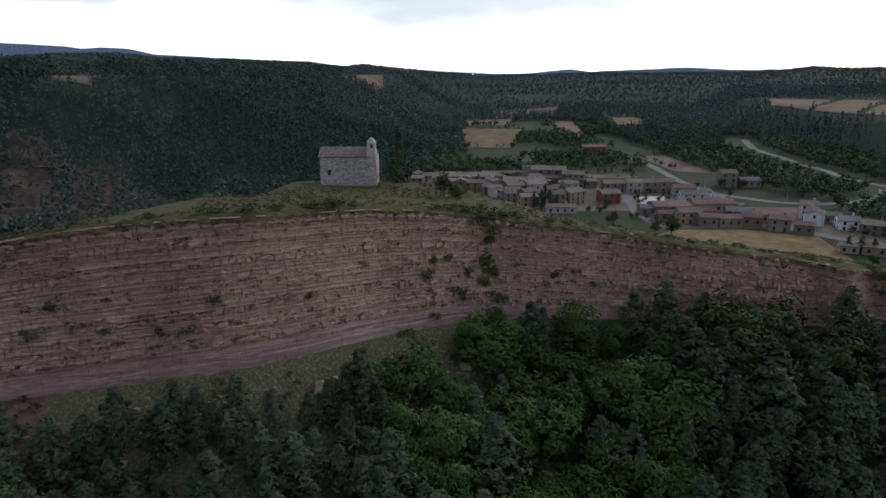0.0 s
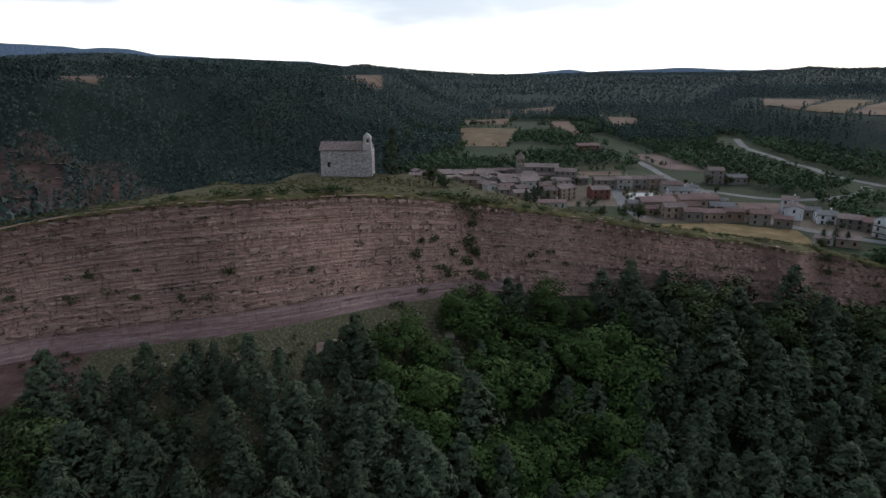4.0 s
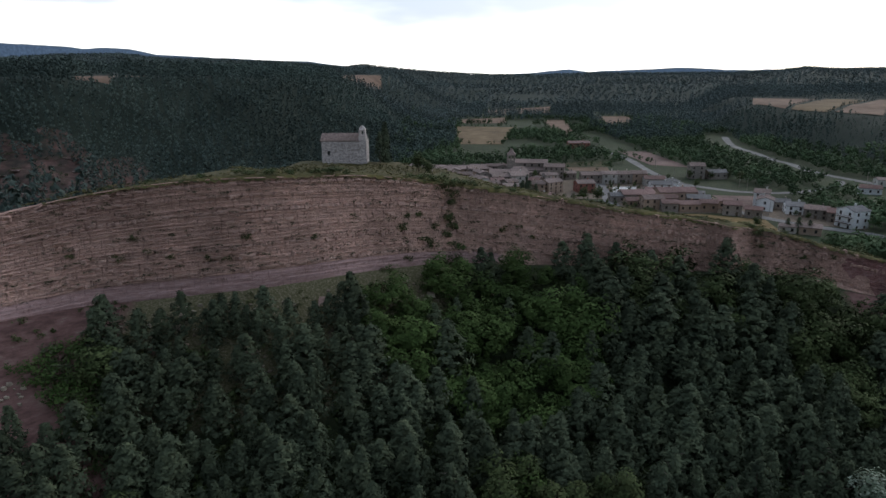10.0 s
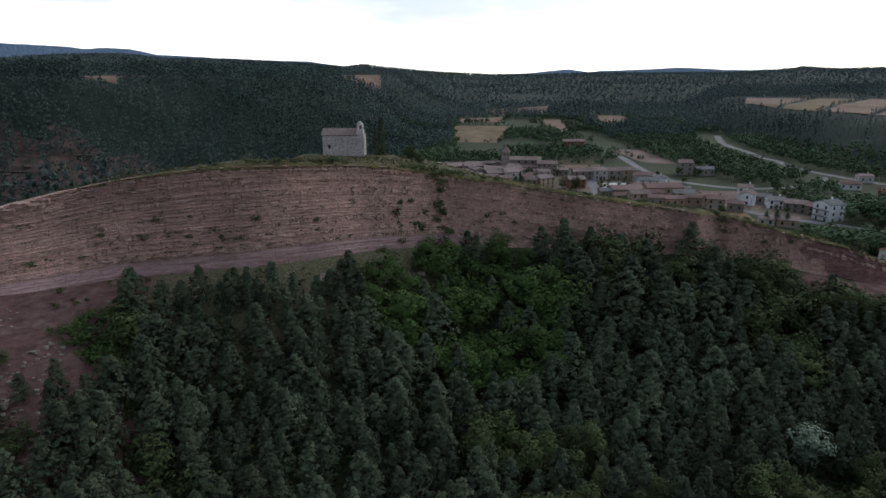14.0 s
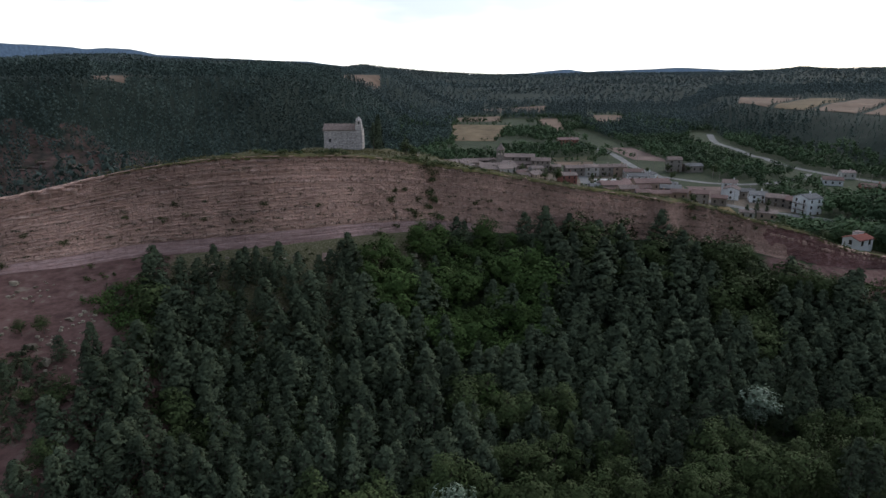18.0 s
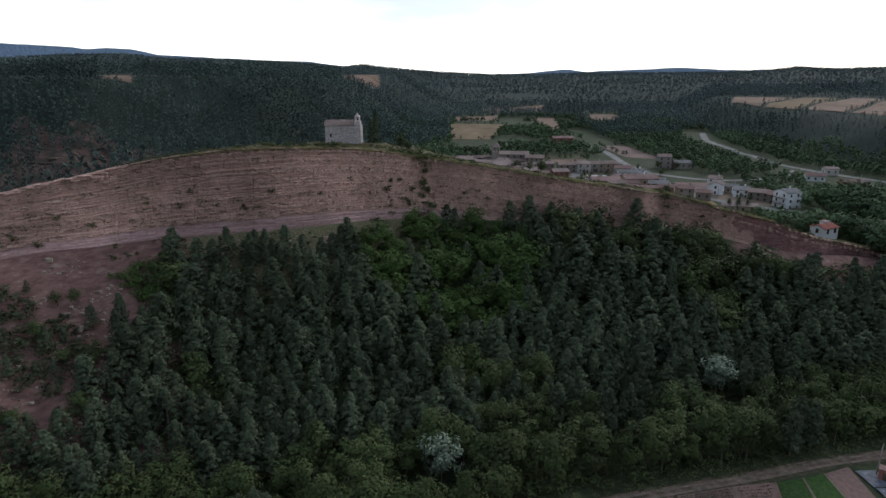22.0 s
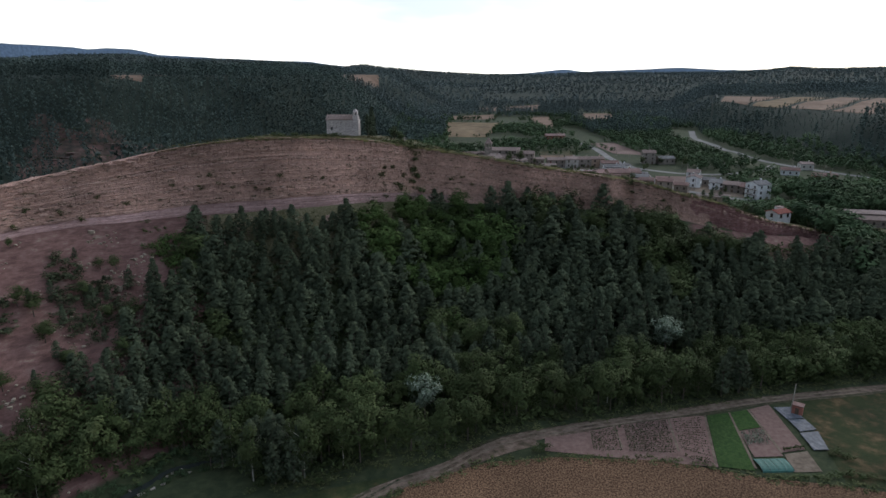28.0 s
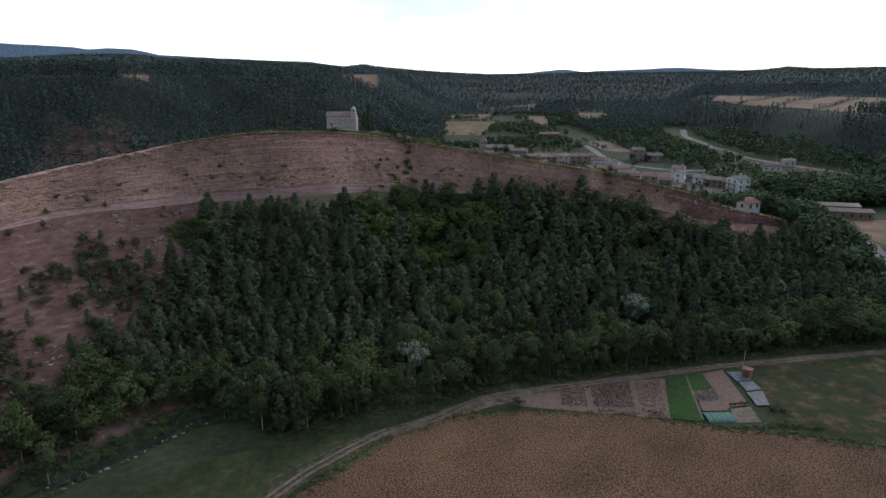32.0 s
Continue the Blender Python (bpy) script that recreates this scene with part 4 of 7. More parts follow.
def crown(kind, seed, n, size):
    """Leaf sprays of a crown of height 1 (unit tree, foot at 0)."""
    r = np.random.default_rng(seed)
    ball = unit(r.normal(size=(n, 3)))
    if kind == "pine":
        clumps = max(11, n // 12)
        u = ((np.arange(clumps) + r.uniform(0, 1, clumps)) / clumps) ** 0.9
        reach = r.uniform(0.17, 0.215) * (1 - u ** 1.5) ** r.uniform(0.65, 0.95) * np.clip(0.45 + u / 0.3, 0, 1) + 0.012
        ang = np.arange(clumps) * 2.4 + r.normal(0, 0.4, clumps)
        rad = reach * r.uniform(0.35, 1.12, clumps)
        cc = np.stack([np.cos(ang) * rad, np.sin(ang) * rad, 0.16 + 0.8 * u + 0.1 * rad], 1)
        lr = (0.068 - 0.036 * u) * r.uniform(0.7, 1.3, clumps)
        k = r.integers(0, clumps, n)
        c = cc[k] + ball * (lr[k] * r.uniform(0.6, 1, n))[:, None] * [1, 1, 0.75]
        o = 0.55 * ball + 0.85 * np.stack([np.cos(ang[k]), np.sin(ang[k]), 0.5 + 0.5 * u[k]], 1)
    elif kind == "leaf":
        lobes = 22
        ld = unit(r.normal(size=(lobes, 3)))
        lc = ld * r.uniform(0.4, 1, (lobes, 1)) * [0.25, 0.25, 0.36] + [0, 0, 0.56]
        lr = r.uniform(0.085, 0.15, lobes)
        lc[:, :2] *= (1.15 - 0.75 * np.clip(lc[:, 2:] - 0.5, 0, 1))
        k = r.integers(0, lobes, n)
        c = lc[k] + ball * (lr[k] * r.uniform(0.7, 1.05, n))[:, None] * [1, 1, 0.8]
        o = 0.6 * ball + 0.7 * ld[k] + [0, 0, 0.35]
    elif kind == "poplar":
        u = r.uniform(0, 1, n) ** 0.9
        ang = r.uniform(0, 6.283, n)
        bulge = 0.75 + 0.35 * vnoise(ang * 1.6, u * 9, seed)
        rad = 0.17 * np.sin(np.pi * np.clip(u * 0.93 + 0.06, 0, 1)) ** 0.6 * bulge * r.uniform(0.5, 1, n) ** 0.4
        c = np.stack([np.cos(ang) * rad, np.sin(ang) * rad, 0.22 + 0.78 * u], 1)
        o = np.stack([np.cos(ang), np.sin(ang), 0.3 + 0.6 * u], 1) + 0.4 * ball
    elif kind == "cypress":
        u = r.uniform(0, 1, n)
        ang = r.uniform(0, 6.283, n)
        rad = 0.13 * (1 - u) ** 0.6 * r.uniform(0.6, 1, n) * (0.8 + 0.3 * vnoise(ang, u * 8, seed))
        c = np.stack([np.cos(ang) * rad, np.sin(ang) * rad, 0.03 + 0.97 * u], 1)
        o = np.stack([np.cos(ang), np.sin(ang), 0.5 + 0 * ang], 1) + 0.4 * ball
    else:                                        # shrub
        lobes = 7
        lc = r.normal(size=(lobes, 3)) * [0.28, 0.28, 0.14] + [0, 0, 0.5]
        k = r.integers(0, lobes, n)
        c = lc[k] + ball * (0.3 * r.uniform(0.4, 1.0, n))[:, None]
        c[:, 2] = np.abs(c[:, 2])
        o = ball + [0, 0, 0.5]
    return tufts(r, c, size, o)


def leafy(name, kind, seed, n, size, mat):
    v, f, nrm = crown(kind, seed, n, size)
    return flat_mesh(name, v, f, [M[mat]], normals=nrm)


def in_quad(q, x, y):
    a = [(q[(k + 1) % 4][0] - q[k][0]) * (y - q[k][1]) - (q[(k + 1) % 4][1] - q[k][1]) * (x - q[k][0]) for k in range(4)]
    return ((a[0] > 0) & (a[1] > 0) & (a[2] > 0) & (a[3] > 0)) | ((a[0] < 0) & (a[1] < 0) & (a[2] < 0) & (a[3] < 0))


def in_fields(x, y, ahead):
    """Whether a place lies in a far field, or on the near side of one where tall trees would hide it."""
    hit = np.zeros(len(x), bool)
    r = np.hypot(x, y)
    for nm, q, mt, lb in FAR_FIELDS:
        for a in np.arange(0.0, ahead + 1, 12.0):
            hit |= in_quad(q, x + a * x / r, y + a * y / r)
    return hit


def trunk_mesh(name, kind, seed, mat, lean=0.01):
    r = np.random.default_rng(seed + 900)
    bm = bmesh.new()
    top = {"pine": 0.92, "leaf": 0.7, "poplar": 0.85, "cypress": 0.5, "shrub": 0.4}[kind]
    p, rad = Vector((0, 0, -0.06)), 0.017
    steps = 4
    for k in range(steps):
        q = Vector((r.normal(0, lean), r.normal(0, lean), top * (k + 1) / steps))
        r2 = 0.017 * (1 - (k + 1) / steps * 0.8)
        tube(bm, p, q, rad, r2, 6)
        p, rad = q, r2
    for k in range(7):
        z = top * r.uniform(0.42, 0.95)
        a = r.uniform(0, 6.283)
        L = {"pine": 0.13, "leaf": 0.2, "poplar": 0.1, "cypress": 0.05, "shrub": 0.2}[kind]
        tube(bm, (0, 0, z), (math.cos(a) * L, math.sin(a) * L, z + L * (0.3 if kind == "pine" else 0.8)), 0.006, 0.002, 4)
    me = bpy.data.meshes.new(name)
    bm.to_mesh(me)
    bm.free()
    me.materials.append(mat)
    return me


NEAR = {}
for kind, mt, bk, n, size, variants in (("pine", "pine", "bark", 1150, 0.026, 7), ("leaf", "leaf", "bark", 1300, 0.026, 5), ("poplar", "leaf", "palebark", 900, 0.027, 2), ("cypress", "pine", "bark", 1700, 0.036, 1)):
    NEAR[kind] = []
    for k in range(variants):
        NEAR[kind].append((leafy(kind + "_crown", kind, 10 * k + len(kind), n, size, mt), trunk_mesh(kind + "_trunk", kind, k, M[bk])))
SILVER = leafy("silver_crown", "leaf", 77, 1700, 0.026, "silver")


PALE_TRUNK = trunk_mesh("pale_trunk", "leaf", 5, M["palebark"])


def plant(name, kind, x, y, tall, wide, label, category, group, spin=0.0, k=0, crown_mesh=None, z=None, pale=False):
    """One tree with its trunk and crown."""
    cm, tm = NEAR[kind][k % len(NEAR[kind])]
    t = thing(name, pose(x, y, (h1(x, y) if z is None else z) - 0.1, 0, 0, spin) @ Matrix.Diagonal((wide, wide, tall, 1)), label, category, group)
    part("trunk", PALE_TRUNK if pale else tm, None, t)
    part("crown", crown_mesh or cm, None, t)
    return t


def scatter(name, protos, xs, ys, zs, tall, wide, mat, label, category, seed=1, keep=None):
    """Many trees joined into one object."""
    r = np.random.default_rng(seed)
    V, F, N, o = [], [], [], 0
    pick = r.integers(0, len(protos), len(xs))
    for i, (x, y, z, tl, wd) in enumerate(zip(xs, ys, zs, tall, wide)):
        v, f, nrm = protos[pick[i]]
        a = r.uniform(0, 6.283)
        c, s = math.cos(a), math.sin(a)
        w = np.empty_like(v)
        w[:, 0] = (v[:, 0] * c - v[:, 1] * s) * wd + x
        w[:, 1] = (v[:, 0] * s + v[:, 1] * c) * wd + y
        w[:, 2] = v[:, 2] * tl + z
        V.append(w)
        N.append(np.stack([nrm[:, 0] * c - nrm[:, 1] * s, nrm[:, 0] * s + nrm[:, 1] * c, nrm[:, 2]], 1))
        F.append(f + o)
        o += len(v)
    me = flat_mesh(name, np.concatenate(V), np.concatenate(F), [mat], normals=np.concatenate(N))
    return tagged(new(name, me), label, category, kind="stuff")


def jittered(x0, y0, x1, y1, step, seed):
    r = np.random.default_rng(seed)
    X, Y = np.meshgrid(np.arange(x0, x1, step), np.arange(y0, y1, step), indexing="ij")
    X = X + r.uniform(-0.45, 0.45, X.shape) * step
    Y = Y + r.uniform(-0.45, 0.45, Y.shape) * step
    return X.ravel(), Y.ravel()


# the wood on the slope under the cliff
fx1, fy1 = jittered(-74, -24, 262, 150, 4.0, 5)
TREEFOOT = [(-90, -46), (-60, -15), (-47, -1), (-38, 9), (-27, 6), (-18, 0), (-9, 0.5), (2, 8), (18, 11.5), (30, 21.5), (45, 25), (68, 30), (103, 40), (152, 49), (230, 58), (300, 60)]
foot_d, _ = along(TREEFOOT, fx1, fy1)
fd, _ = along(RIM_FINE, fx1, fy1)
fs, _ = along(STREAM, fx1, fy1)
wood = (fd < -np.interp(fx1, [-70, -50, -30, -12, 0, 15, 60, 100, 130, 160], [14, 11, 10, 10.2, 8.8, 6.5, 6.3, 11, 18, 15])) & (foot_d > 0.5) & (np.abs(fs) > 1.6)
left_limit = np.interp(fy1, [-24, -5, 10, 40, 66, 80], [-82, -68, -60, -55, -54, -44])
wood &= fx1 > left_limit + 6 * vnoise(fx1 / 7, fy1 / 7, 4)
road_d, _ = along([(205, 240), (214, 200), (205, 150), (196, 118), (186, 100), (190, 80)], fx1, fy1)
wood &= (np.abs(road_d) > 11) & ~((fx1 > np.interp(fy1, [80, 100, 118, 150, 200], [190, 186, 196, 205, 214])) & (fy1 > 88))
wood &= (np.hypot(fx1 - 80.5, fy1 - 53.5) > 7.5) & (np.hypot(fx1 - 12.8, fy1 - 21) > 8.5)
fx1, fy1, fs1 = fx1[wood], fy1[wood], fs[wood]
fz1 = height(fx1, fy1)
r5 = np.random.default_rng(55)
ft = r5.uniform(8.0, 13.5, len(fx1)) * (1 + 0.14 * vnoise(fx1 / 25, fy1 / 25, 9)) * np.interp(-fd[wood], [8, 22, 48], [0.88, 0.95, 1.0]) * (1 + np.interp(fx1, [0, 25, 45, 110], [0, 0.14, 0.32, 0.3]) * (0.5 + r5.uniform(size=len(fx1))) * (fd[wood] > -26))
broad = (vnoise(fx1 / 18, fy1 / 18, 19) > np.where(fs1 < 10, -0.6, 0.5)) | ((np.hypot((fx1 - 14) / 27, (fy1 - 86) / 17) < 1) & (r5.uniform(size=len(fx1)) < 0.85)) | ((fd[wood] > -19) & (fx1 > 12) & (r5.uniform(size=len(fx1)) < 0.55))
front = (fs1 < 26) & (fx1 > -40) & (fx1 < 130)
single = np.zeros(len(fx1), bool)
single[np.nonzero(front)[0][:290]] = True
for i in np.nonzero(single)[0]:
    if broad[i]:
        plant("riverside_tree", "leaf", fx1[i], fy1[i], ft[i] * 1.05, ft[i] * 1.0, "leafy green riverside tree at the wood's edge", "tree", "riverside trees", spin=float(r5.uniform(0, 360)), k=int(i), z=fz1[i])
    else:
        plant("pine_tree", "pine", fx1[i], fy1[i], ft[i], ft[i] * 1.2, "dark green pine on the wooded slope", "tree", "slope pines", spin=float(r5.uniform(0, 360)), k=int(i), z=fz1[i])
rest = ~single
PINE_V = [crown("pine", 200 + k, 1150, 0.027) for k in range(8)]
LEAF_V = [crown("leaf", 300 + k, 1150, 0.028) for k in range(6)]
a = rest & ~broad
scatter("pine_wood", PINE_V, fx1[a], fy1[a], fz1[a], ft[a], ft[a] * r5.uniform(1.1, 1.6, int(a.sum())), M["pine"], "dense dark pine wood on the slope below the cliff", "wood", 2)
grove = np.hypot((fx1 - 14) / 36, (fy1 - 84) / 26) < 1
a = rest & broad & grove
scatter("broadleaf_wood", LEAF_V, fx1[a], fy1[a], fz1[a], ft[a] * 0.85, ft[a] * 1.1, M["leafbright"], "lighter green broadleaf trees among the pines", "wood", 3)
a = rest & broad & ~grove
scatter("broadleaf_wood", LEAF_V, fx1[a], fy1[a], fz1[a], ft[a] * 0.85, ft[a] * 1.1, M["leaf"], "dark broadleaf trees along the foot of the wood", "wood", 4)

# undergrowth of the wood
ux, uy = jittered(-70, -12, 240, 140, 3.1, 25)
ud, _ = along(RIM_FINE, ux, uy)
uf, _ = along(TREEFOOT, ux, uy)
us, _ = along(STREAM, ux, uy)
on = (ud < -np.interp(ux, [-50, -20, 0, 15, 100, 150], [13, 13, 9, 5.4, 6, 10])) & (uf > 0.5) & (np.abs(us) > 2) & (ux > np.interp(uy, [-24, 10, 40, 66, 80], [-66, -56, -53, -52, -42]))
on &= ~((ux > np.interp(uy, [80, 100, 118], [180, 176, 184])) & (uy > 80))
ux, uy = ux[on], uy[on]
scatter("undergrowth", [crown("shrub", 860 + k, 85, 0.1) for k in range(4)], ux, uy, height(ux, uy) - 0.2, r5.uniform(2.0, 4.2, len(ux)), r5.uniform(3.0, 4.8, len(ux)), M["leaf"], "dark green undergrowth between the trees", "bushes", 26)
px, py = jittered(-60, 51, -46, 62, 2.3, 28)
on = np.hypot((px + 53) / 7, (py - 56.5) / 4.8) < 1
scatter("bright_bushes", [crown("shrub", 864 + k, 170, 0.075) for k in range(3)], px[on], py[on], height(px[on], py[on]) - 0.2, r5.uniform(2.8, 4.2, on.sum()), r5.uniform(3.4, 4.8, on.sum()), M["leafbright"], "fresh green bushes at the corner of the wood", "bushes", 27)

# woods of the hills
hx, hy = jittered(-900, 90, 860, 1350, 6.3, 8)
nx, ny = jittered(-420, 90, 330, 700, 4.5, 18)
dense = (hx > -420) & (hx < 330) & (hy < 700)
hx, hy = np.concatenate([hx[~dense], nx]), np.concatenate([hy[~dense], ny])
tan = np.abs(hx - 20) / (hy + 125)
on = tan < 0.75
hx, hy = hx[on], hy[on]
hdw, _ = along(HILL_W, hx, hy)
hde, _ = along(HILL_E, hx, hy)
hd, _ = along(RIM_FINE, hx, hy)
on = ((hdw > -25) | (hde < -12) | ((hd > np.interp(hx, [-75, -40], [22, 75])) & (hx < -30) & (hy < 420)) | ((hd > -60) & (hx > 158) & (hx < 330) & (hy < 260) & (np.hypot(hx - 151, hy - 141) > 8) & (hx + hy * 0.0 > 150)) | ((hy > 640) & (hx > 195) & (vnoise(hx / 40, hy / 40, 36) > -0.45)) | ((hy > 960) & (vnoise(hx / 50, hy / 50, 37) > -0.4)))
on &= ~in_fields(hx, hy, 13.0) & (np.hypot((hx + 192) / 50, (hy - 296) / 40) > vnoise(hx / 11, hy / 11, 29) * 0.6 + 0.36)
for rd in ([(330, 700), (300, 610), (293, 541), (288, 504), (291, 485), (284, 439), (290, 392), (310, 340), (360, 250)], [(182, 262), (205, 240), (214, 200), (205, 150), (196, 118), (186, 100)]):
    dd, _ = along(rd, hx, hy)
    on &= ~((dd > (-26 if rd[0][0] > 300 else -8)) & (dd < 8))
on &= ~((hx > np.interp(hy, [80, 100, 118, 150, 200], [180, 177, 187, 196, 205])) & (hx < 268) & (hy > 84) & (hy < 212)) & ~((hx > 192) & (hx < 214) & (hy > 248) & (hy < 275)) & ~((hx > 255) & (hx < 285) & (hy > 305) & (hy < 360))
on &= ~(in_fields(hx, hy, 340.0) & (hx < -400) & (hy > 560))
on &= (hdw < 230) | (hy > 900) | (np.random.default_rng(24).uniform(size=len(hx)) < 0.4)
on &= np.random.default_rng(14).uniform(size=len(hx)) < np.interp(hy, [500, 900, 1300], [1.0, 0.75, 0.5])
hx, hy = hx[on], hy[on]
hz = height(hx, hy)
low_growth = np.where((in_fields(hx, hy, 40.0) & (hy > 470) & (hx > 300)) | (in_fields(hx, hy, 150.0) & (hx > 330) & (hy < 560)) | ((hx > 400) & (hx < 640) & (hy > 470) & (hy < 960)), 0.4, 1.0)
ht = low_growth * np.random.default_rng(4).uniform(8.5, 14, len(hx)) * (1 + 0.15 * vnoise(hx / 30, hy / 30, 33))
near_h = np.hypot(hx, hy) < 470
valley_side = (hx > 150) & (hy < 300)
a = valley_side & ~((hx < 216) & (hy > 214))
scatter("hillside_trees", [crown("leaf", 640 + k, 150, 0.07) for k in range(4)], hx[a], hy[a], hz[a], ht[a], ht[a] * 1.1, M["leafdark"], "dense green trees between the road and the cliff end", "trees", 25)
near_h &= ~valley_side
a = near_h
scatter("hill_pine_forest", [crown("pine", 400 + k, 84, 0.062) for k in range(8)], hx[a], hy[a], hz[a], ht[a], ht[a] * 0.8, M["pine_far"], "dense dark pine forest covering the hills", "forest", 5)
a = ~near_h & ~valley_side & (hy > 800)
scatter("hill_pine_forest", [crown("pine", 440 + k, 22, 0.12) for k in range(8)], hx[a], hy[a], hz[a], ht[a], ht[a] * 0.9, M["pine_distant"], "dark pine forest up the valley, with blue haze in its colour", "forest", 16)
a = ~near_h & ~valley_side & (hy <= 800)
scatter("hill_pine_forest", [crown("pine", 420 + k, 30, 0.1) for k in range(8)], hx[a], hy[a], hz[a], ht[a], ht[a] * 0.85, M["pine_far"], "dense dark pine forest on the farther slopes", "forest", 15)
mx, my = jittered(-2000, 1300, 2100, 2750, 17, 9)
on = (np.abs(mx - 20) / (my + 125) < 0.74) & (vnoise(mx / 90, my / 90, 26) > -0.7)
mx, my = mx[on], my[on]
on = ~in_fields(mx, my, 30.0) & ~(in_fields(mx, my, 400.0) & (mx < -600))
mx, my = mx[on], my[on]
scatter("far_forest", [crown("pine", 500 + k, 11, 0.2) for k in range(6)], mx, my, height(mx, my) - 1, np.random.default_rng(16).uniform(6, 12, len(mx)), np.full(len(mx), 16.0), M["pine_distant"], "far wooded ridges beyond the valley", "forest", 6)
# trees of the plain
vx, vy = jittered(-40, 210, 345, 1000, 6.6, 12)
vn = vnoise(vx / 45, vy / 45, 27)
river_belt = np.abs(vx - np.interp(vy, [300, 420, 500, 600, 800, 1000], [250, 245, 235, 228, 235, 260])) < 32
on = (river_belt & (vn > -0.75)) | ((vn > -0.15) & (vy > 470)) | ((vx > 205) & (vn > -0.75)) | ((vy > 440) & (vy < 500) & (vx < 90))
for rd in ([(150, 640), (159, 567), (164, 504), (160, 427), (163, 389)], [(179, 361), (196, 350), (225, 350), (262, 372), (278, 395)], [(330, 700), (300, 610), (293, 541), (288, 504), (291, 485), (284, 439), (290, 392), (310, 340)], [(182, 262), (205, 240), (214, 200)]):
    dd, _ = along(rd, vx, vy)
    on &= ~((dd > (-26 if rd[0][0] > 300 else -9)) & (dd < 9))
on &= ~in_fields(vx, vy, 14.0) & ~((vx > 124) & (vx < 154) & (vy > 570) & (vy < 610)) & ~((vx > 255) & (vx < 300) & (vy > 305) & (vy < 378)) & ~((vx > 200) & (vx < 268) & (vy > 84) & (vy < 214)) & ~((vx < 172) & (vy < 436))
VX, VY = vx[on], vy[on]
vt = np.random.default_rng(6).uniform(6, 11, len(VX))
scatter("valley_trees", [crown("leaf", 600 + k, 60, 0.095) for k in range(4)], VX, VY, height(VX, VY), vt, vt * 1.15, M["leafdark"], "green belts of trees along the valley river", "trees", 7)

# hedgerows round the valley fields
ex, ey = [], []
rh = np.random.default_rng(64)
for nm, q, mt, lb in FAR_FIELDS:
    if -60 < q[0][0] < 330 and q[0][1] > 430:
        for k in range(4):
            (ax, ay), (bx0, by0) = q[k], q[(k + 1) % 4]
            n = int(math.hypot(bx0 - ax, by0 - ay) / 5)
            for t in rh.uniform(0, 1, n)[: max(1, int(n * (0.85 if k != 1 else 0.45)))]:
                ex.append(ax + (bx0 - ax) * t + rh.normal(0, 2.0))
                ey.append(ay + (by0 - ay) * t + rh.normal(0, 2.0))
ex, ey = np.array(ex), np.array(ey)
scatter("hedgerow_trees", [crown("leaf", 620 + k, 50, 0.1) for k in range(4)], ex, ey, height(ex, ey), rh.uniform(2.5, 7, len(ex)), rh.uniform(4, 8, len(ex)), M["leafdark"], "dark hedgerow trees between the valley fields", "trees", 65)

# scrub pines on the red slope, and trees along the lower stream
r6 = np.random.default_rng(66)
for x, y, tl in ((-65, 47, 3.5), (-61, 43, 4.5), (-68, 44, 3.2), (-73, 44, 2.6), (-68, 35, 4), (-65, 35, 4.4), (-77, 25, 4.2), (-73, 25, 4.6), (-72, 31, 4.5), (-68, 26, 4.2), (-69, 20, 4.4), (-66, 18, 4), (-63, 19, 4.4), (-60, 19, 4.6), (-57, 38, 4.2),
                 (-58, 35, 3.8), (-61, 34, 3.6), (-62, 31, 3.2), (-60, 27, 3), (-79, 16, 3.4), (-81, 13, 3), (-90, 31, 2.6), (-85, 39, 2.4), (-75, 28, 3.6), (-70, 23, 3.4), (-63, 39, 3.2), (-56, 31, 5), (-55, 25, 5.5), (-57, 20, 5), (-75, 11, 3.6), (-70, 9, 4.2), (-65, 11, 4)):
    plant("scrub_pine", "pine" if r6.uniform() < 0.45 else "leaf", x + float(r6.normal(0, 0.5)), y + float(r6.normal(0, 0.5)), tl * 1.25, tl * float(r6.uniform(1.4, 2.0)), "low scrubby pine on the red scree", "tree", "scree pines", float(r6.uniform(0, 360)), int(r6.integers(0, 6)))
for x, y, tl in ((-70, -22, 11), (-63, -15, 12), (-57, -17, 9), (-56, -8, 12), (-66, -8, 10), (-75, -14, 11), (-60, -1, 10), (-80, -25, 12), (-50, 7, 11), (-84, -33, 11), (-72, -33, 9), (-62, -27, 10), (-41, 13, 10), (-26, 8, 11), (-20, 2, 12), (-10, 2.5, 12.5), (-3, 7, 10), (-13, 6, 11)):
    plant("riverside_tree", "leaf", x, y, tl * 1.2, tl * 0.85, "tall leafy riverside tree with a pale trunk", "tree", "riverside trees", float(r6.uniform(0, 360)), int(r6.integers(0, 4)), pale=True)
for x, y, tl in ((-33, 70, 8.6), (-35.5, 68.5, 7.0), (-29, 71, 6.2), (39, 101, 12.5), (43, 99, 10.5)):
    plant("pine_tree", "pine", x, y, tl, tl * 1.35, "dark pine standing close under the cliff", "tree", "slope pines", 50 * x, int(x) % 7)
plant("silver_poplar", "leaf", 80, 58, 13.2, 15.5, "broad pale silvery poplar crown above the wood", "tree", "", 40, 1, SILVER)
plant("silver_poplar", "leaf", 13.2, 26, 14.5, 14, "tall silvery poplar at the edge of the wood", "tree", "", 10, 0, SILVER)
for x, y, tl in ((36.5, 47, 11), (58, 34, 11), (64, 45, 10.5)):
    plant("pale_poplar", "poplar", x, y, tl, tl, "slender pale green poplar among the pines", "tree", "pale poplars", float(r6.uniform(0, 360)), 0)
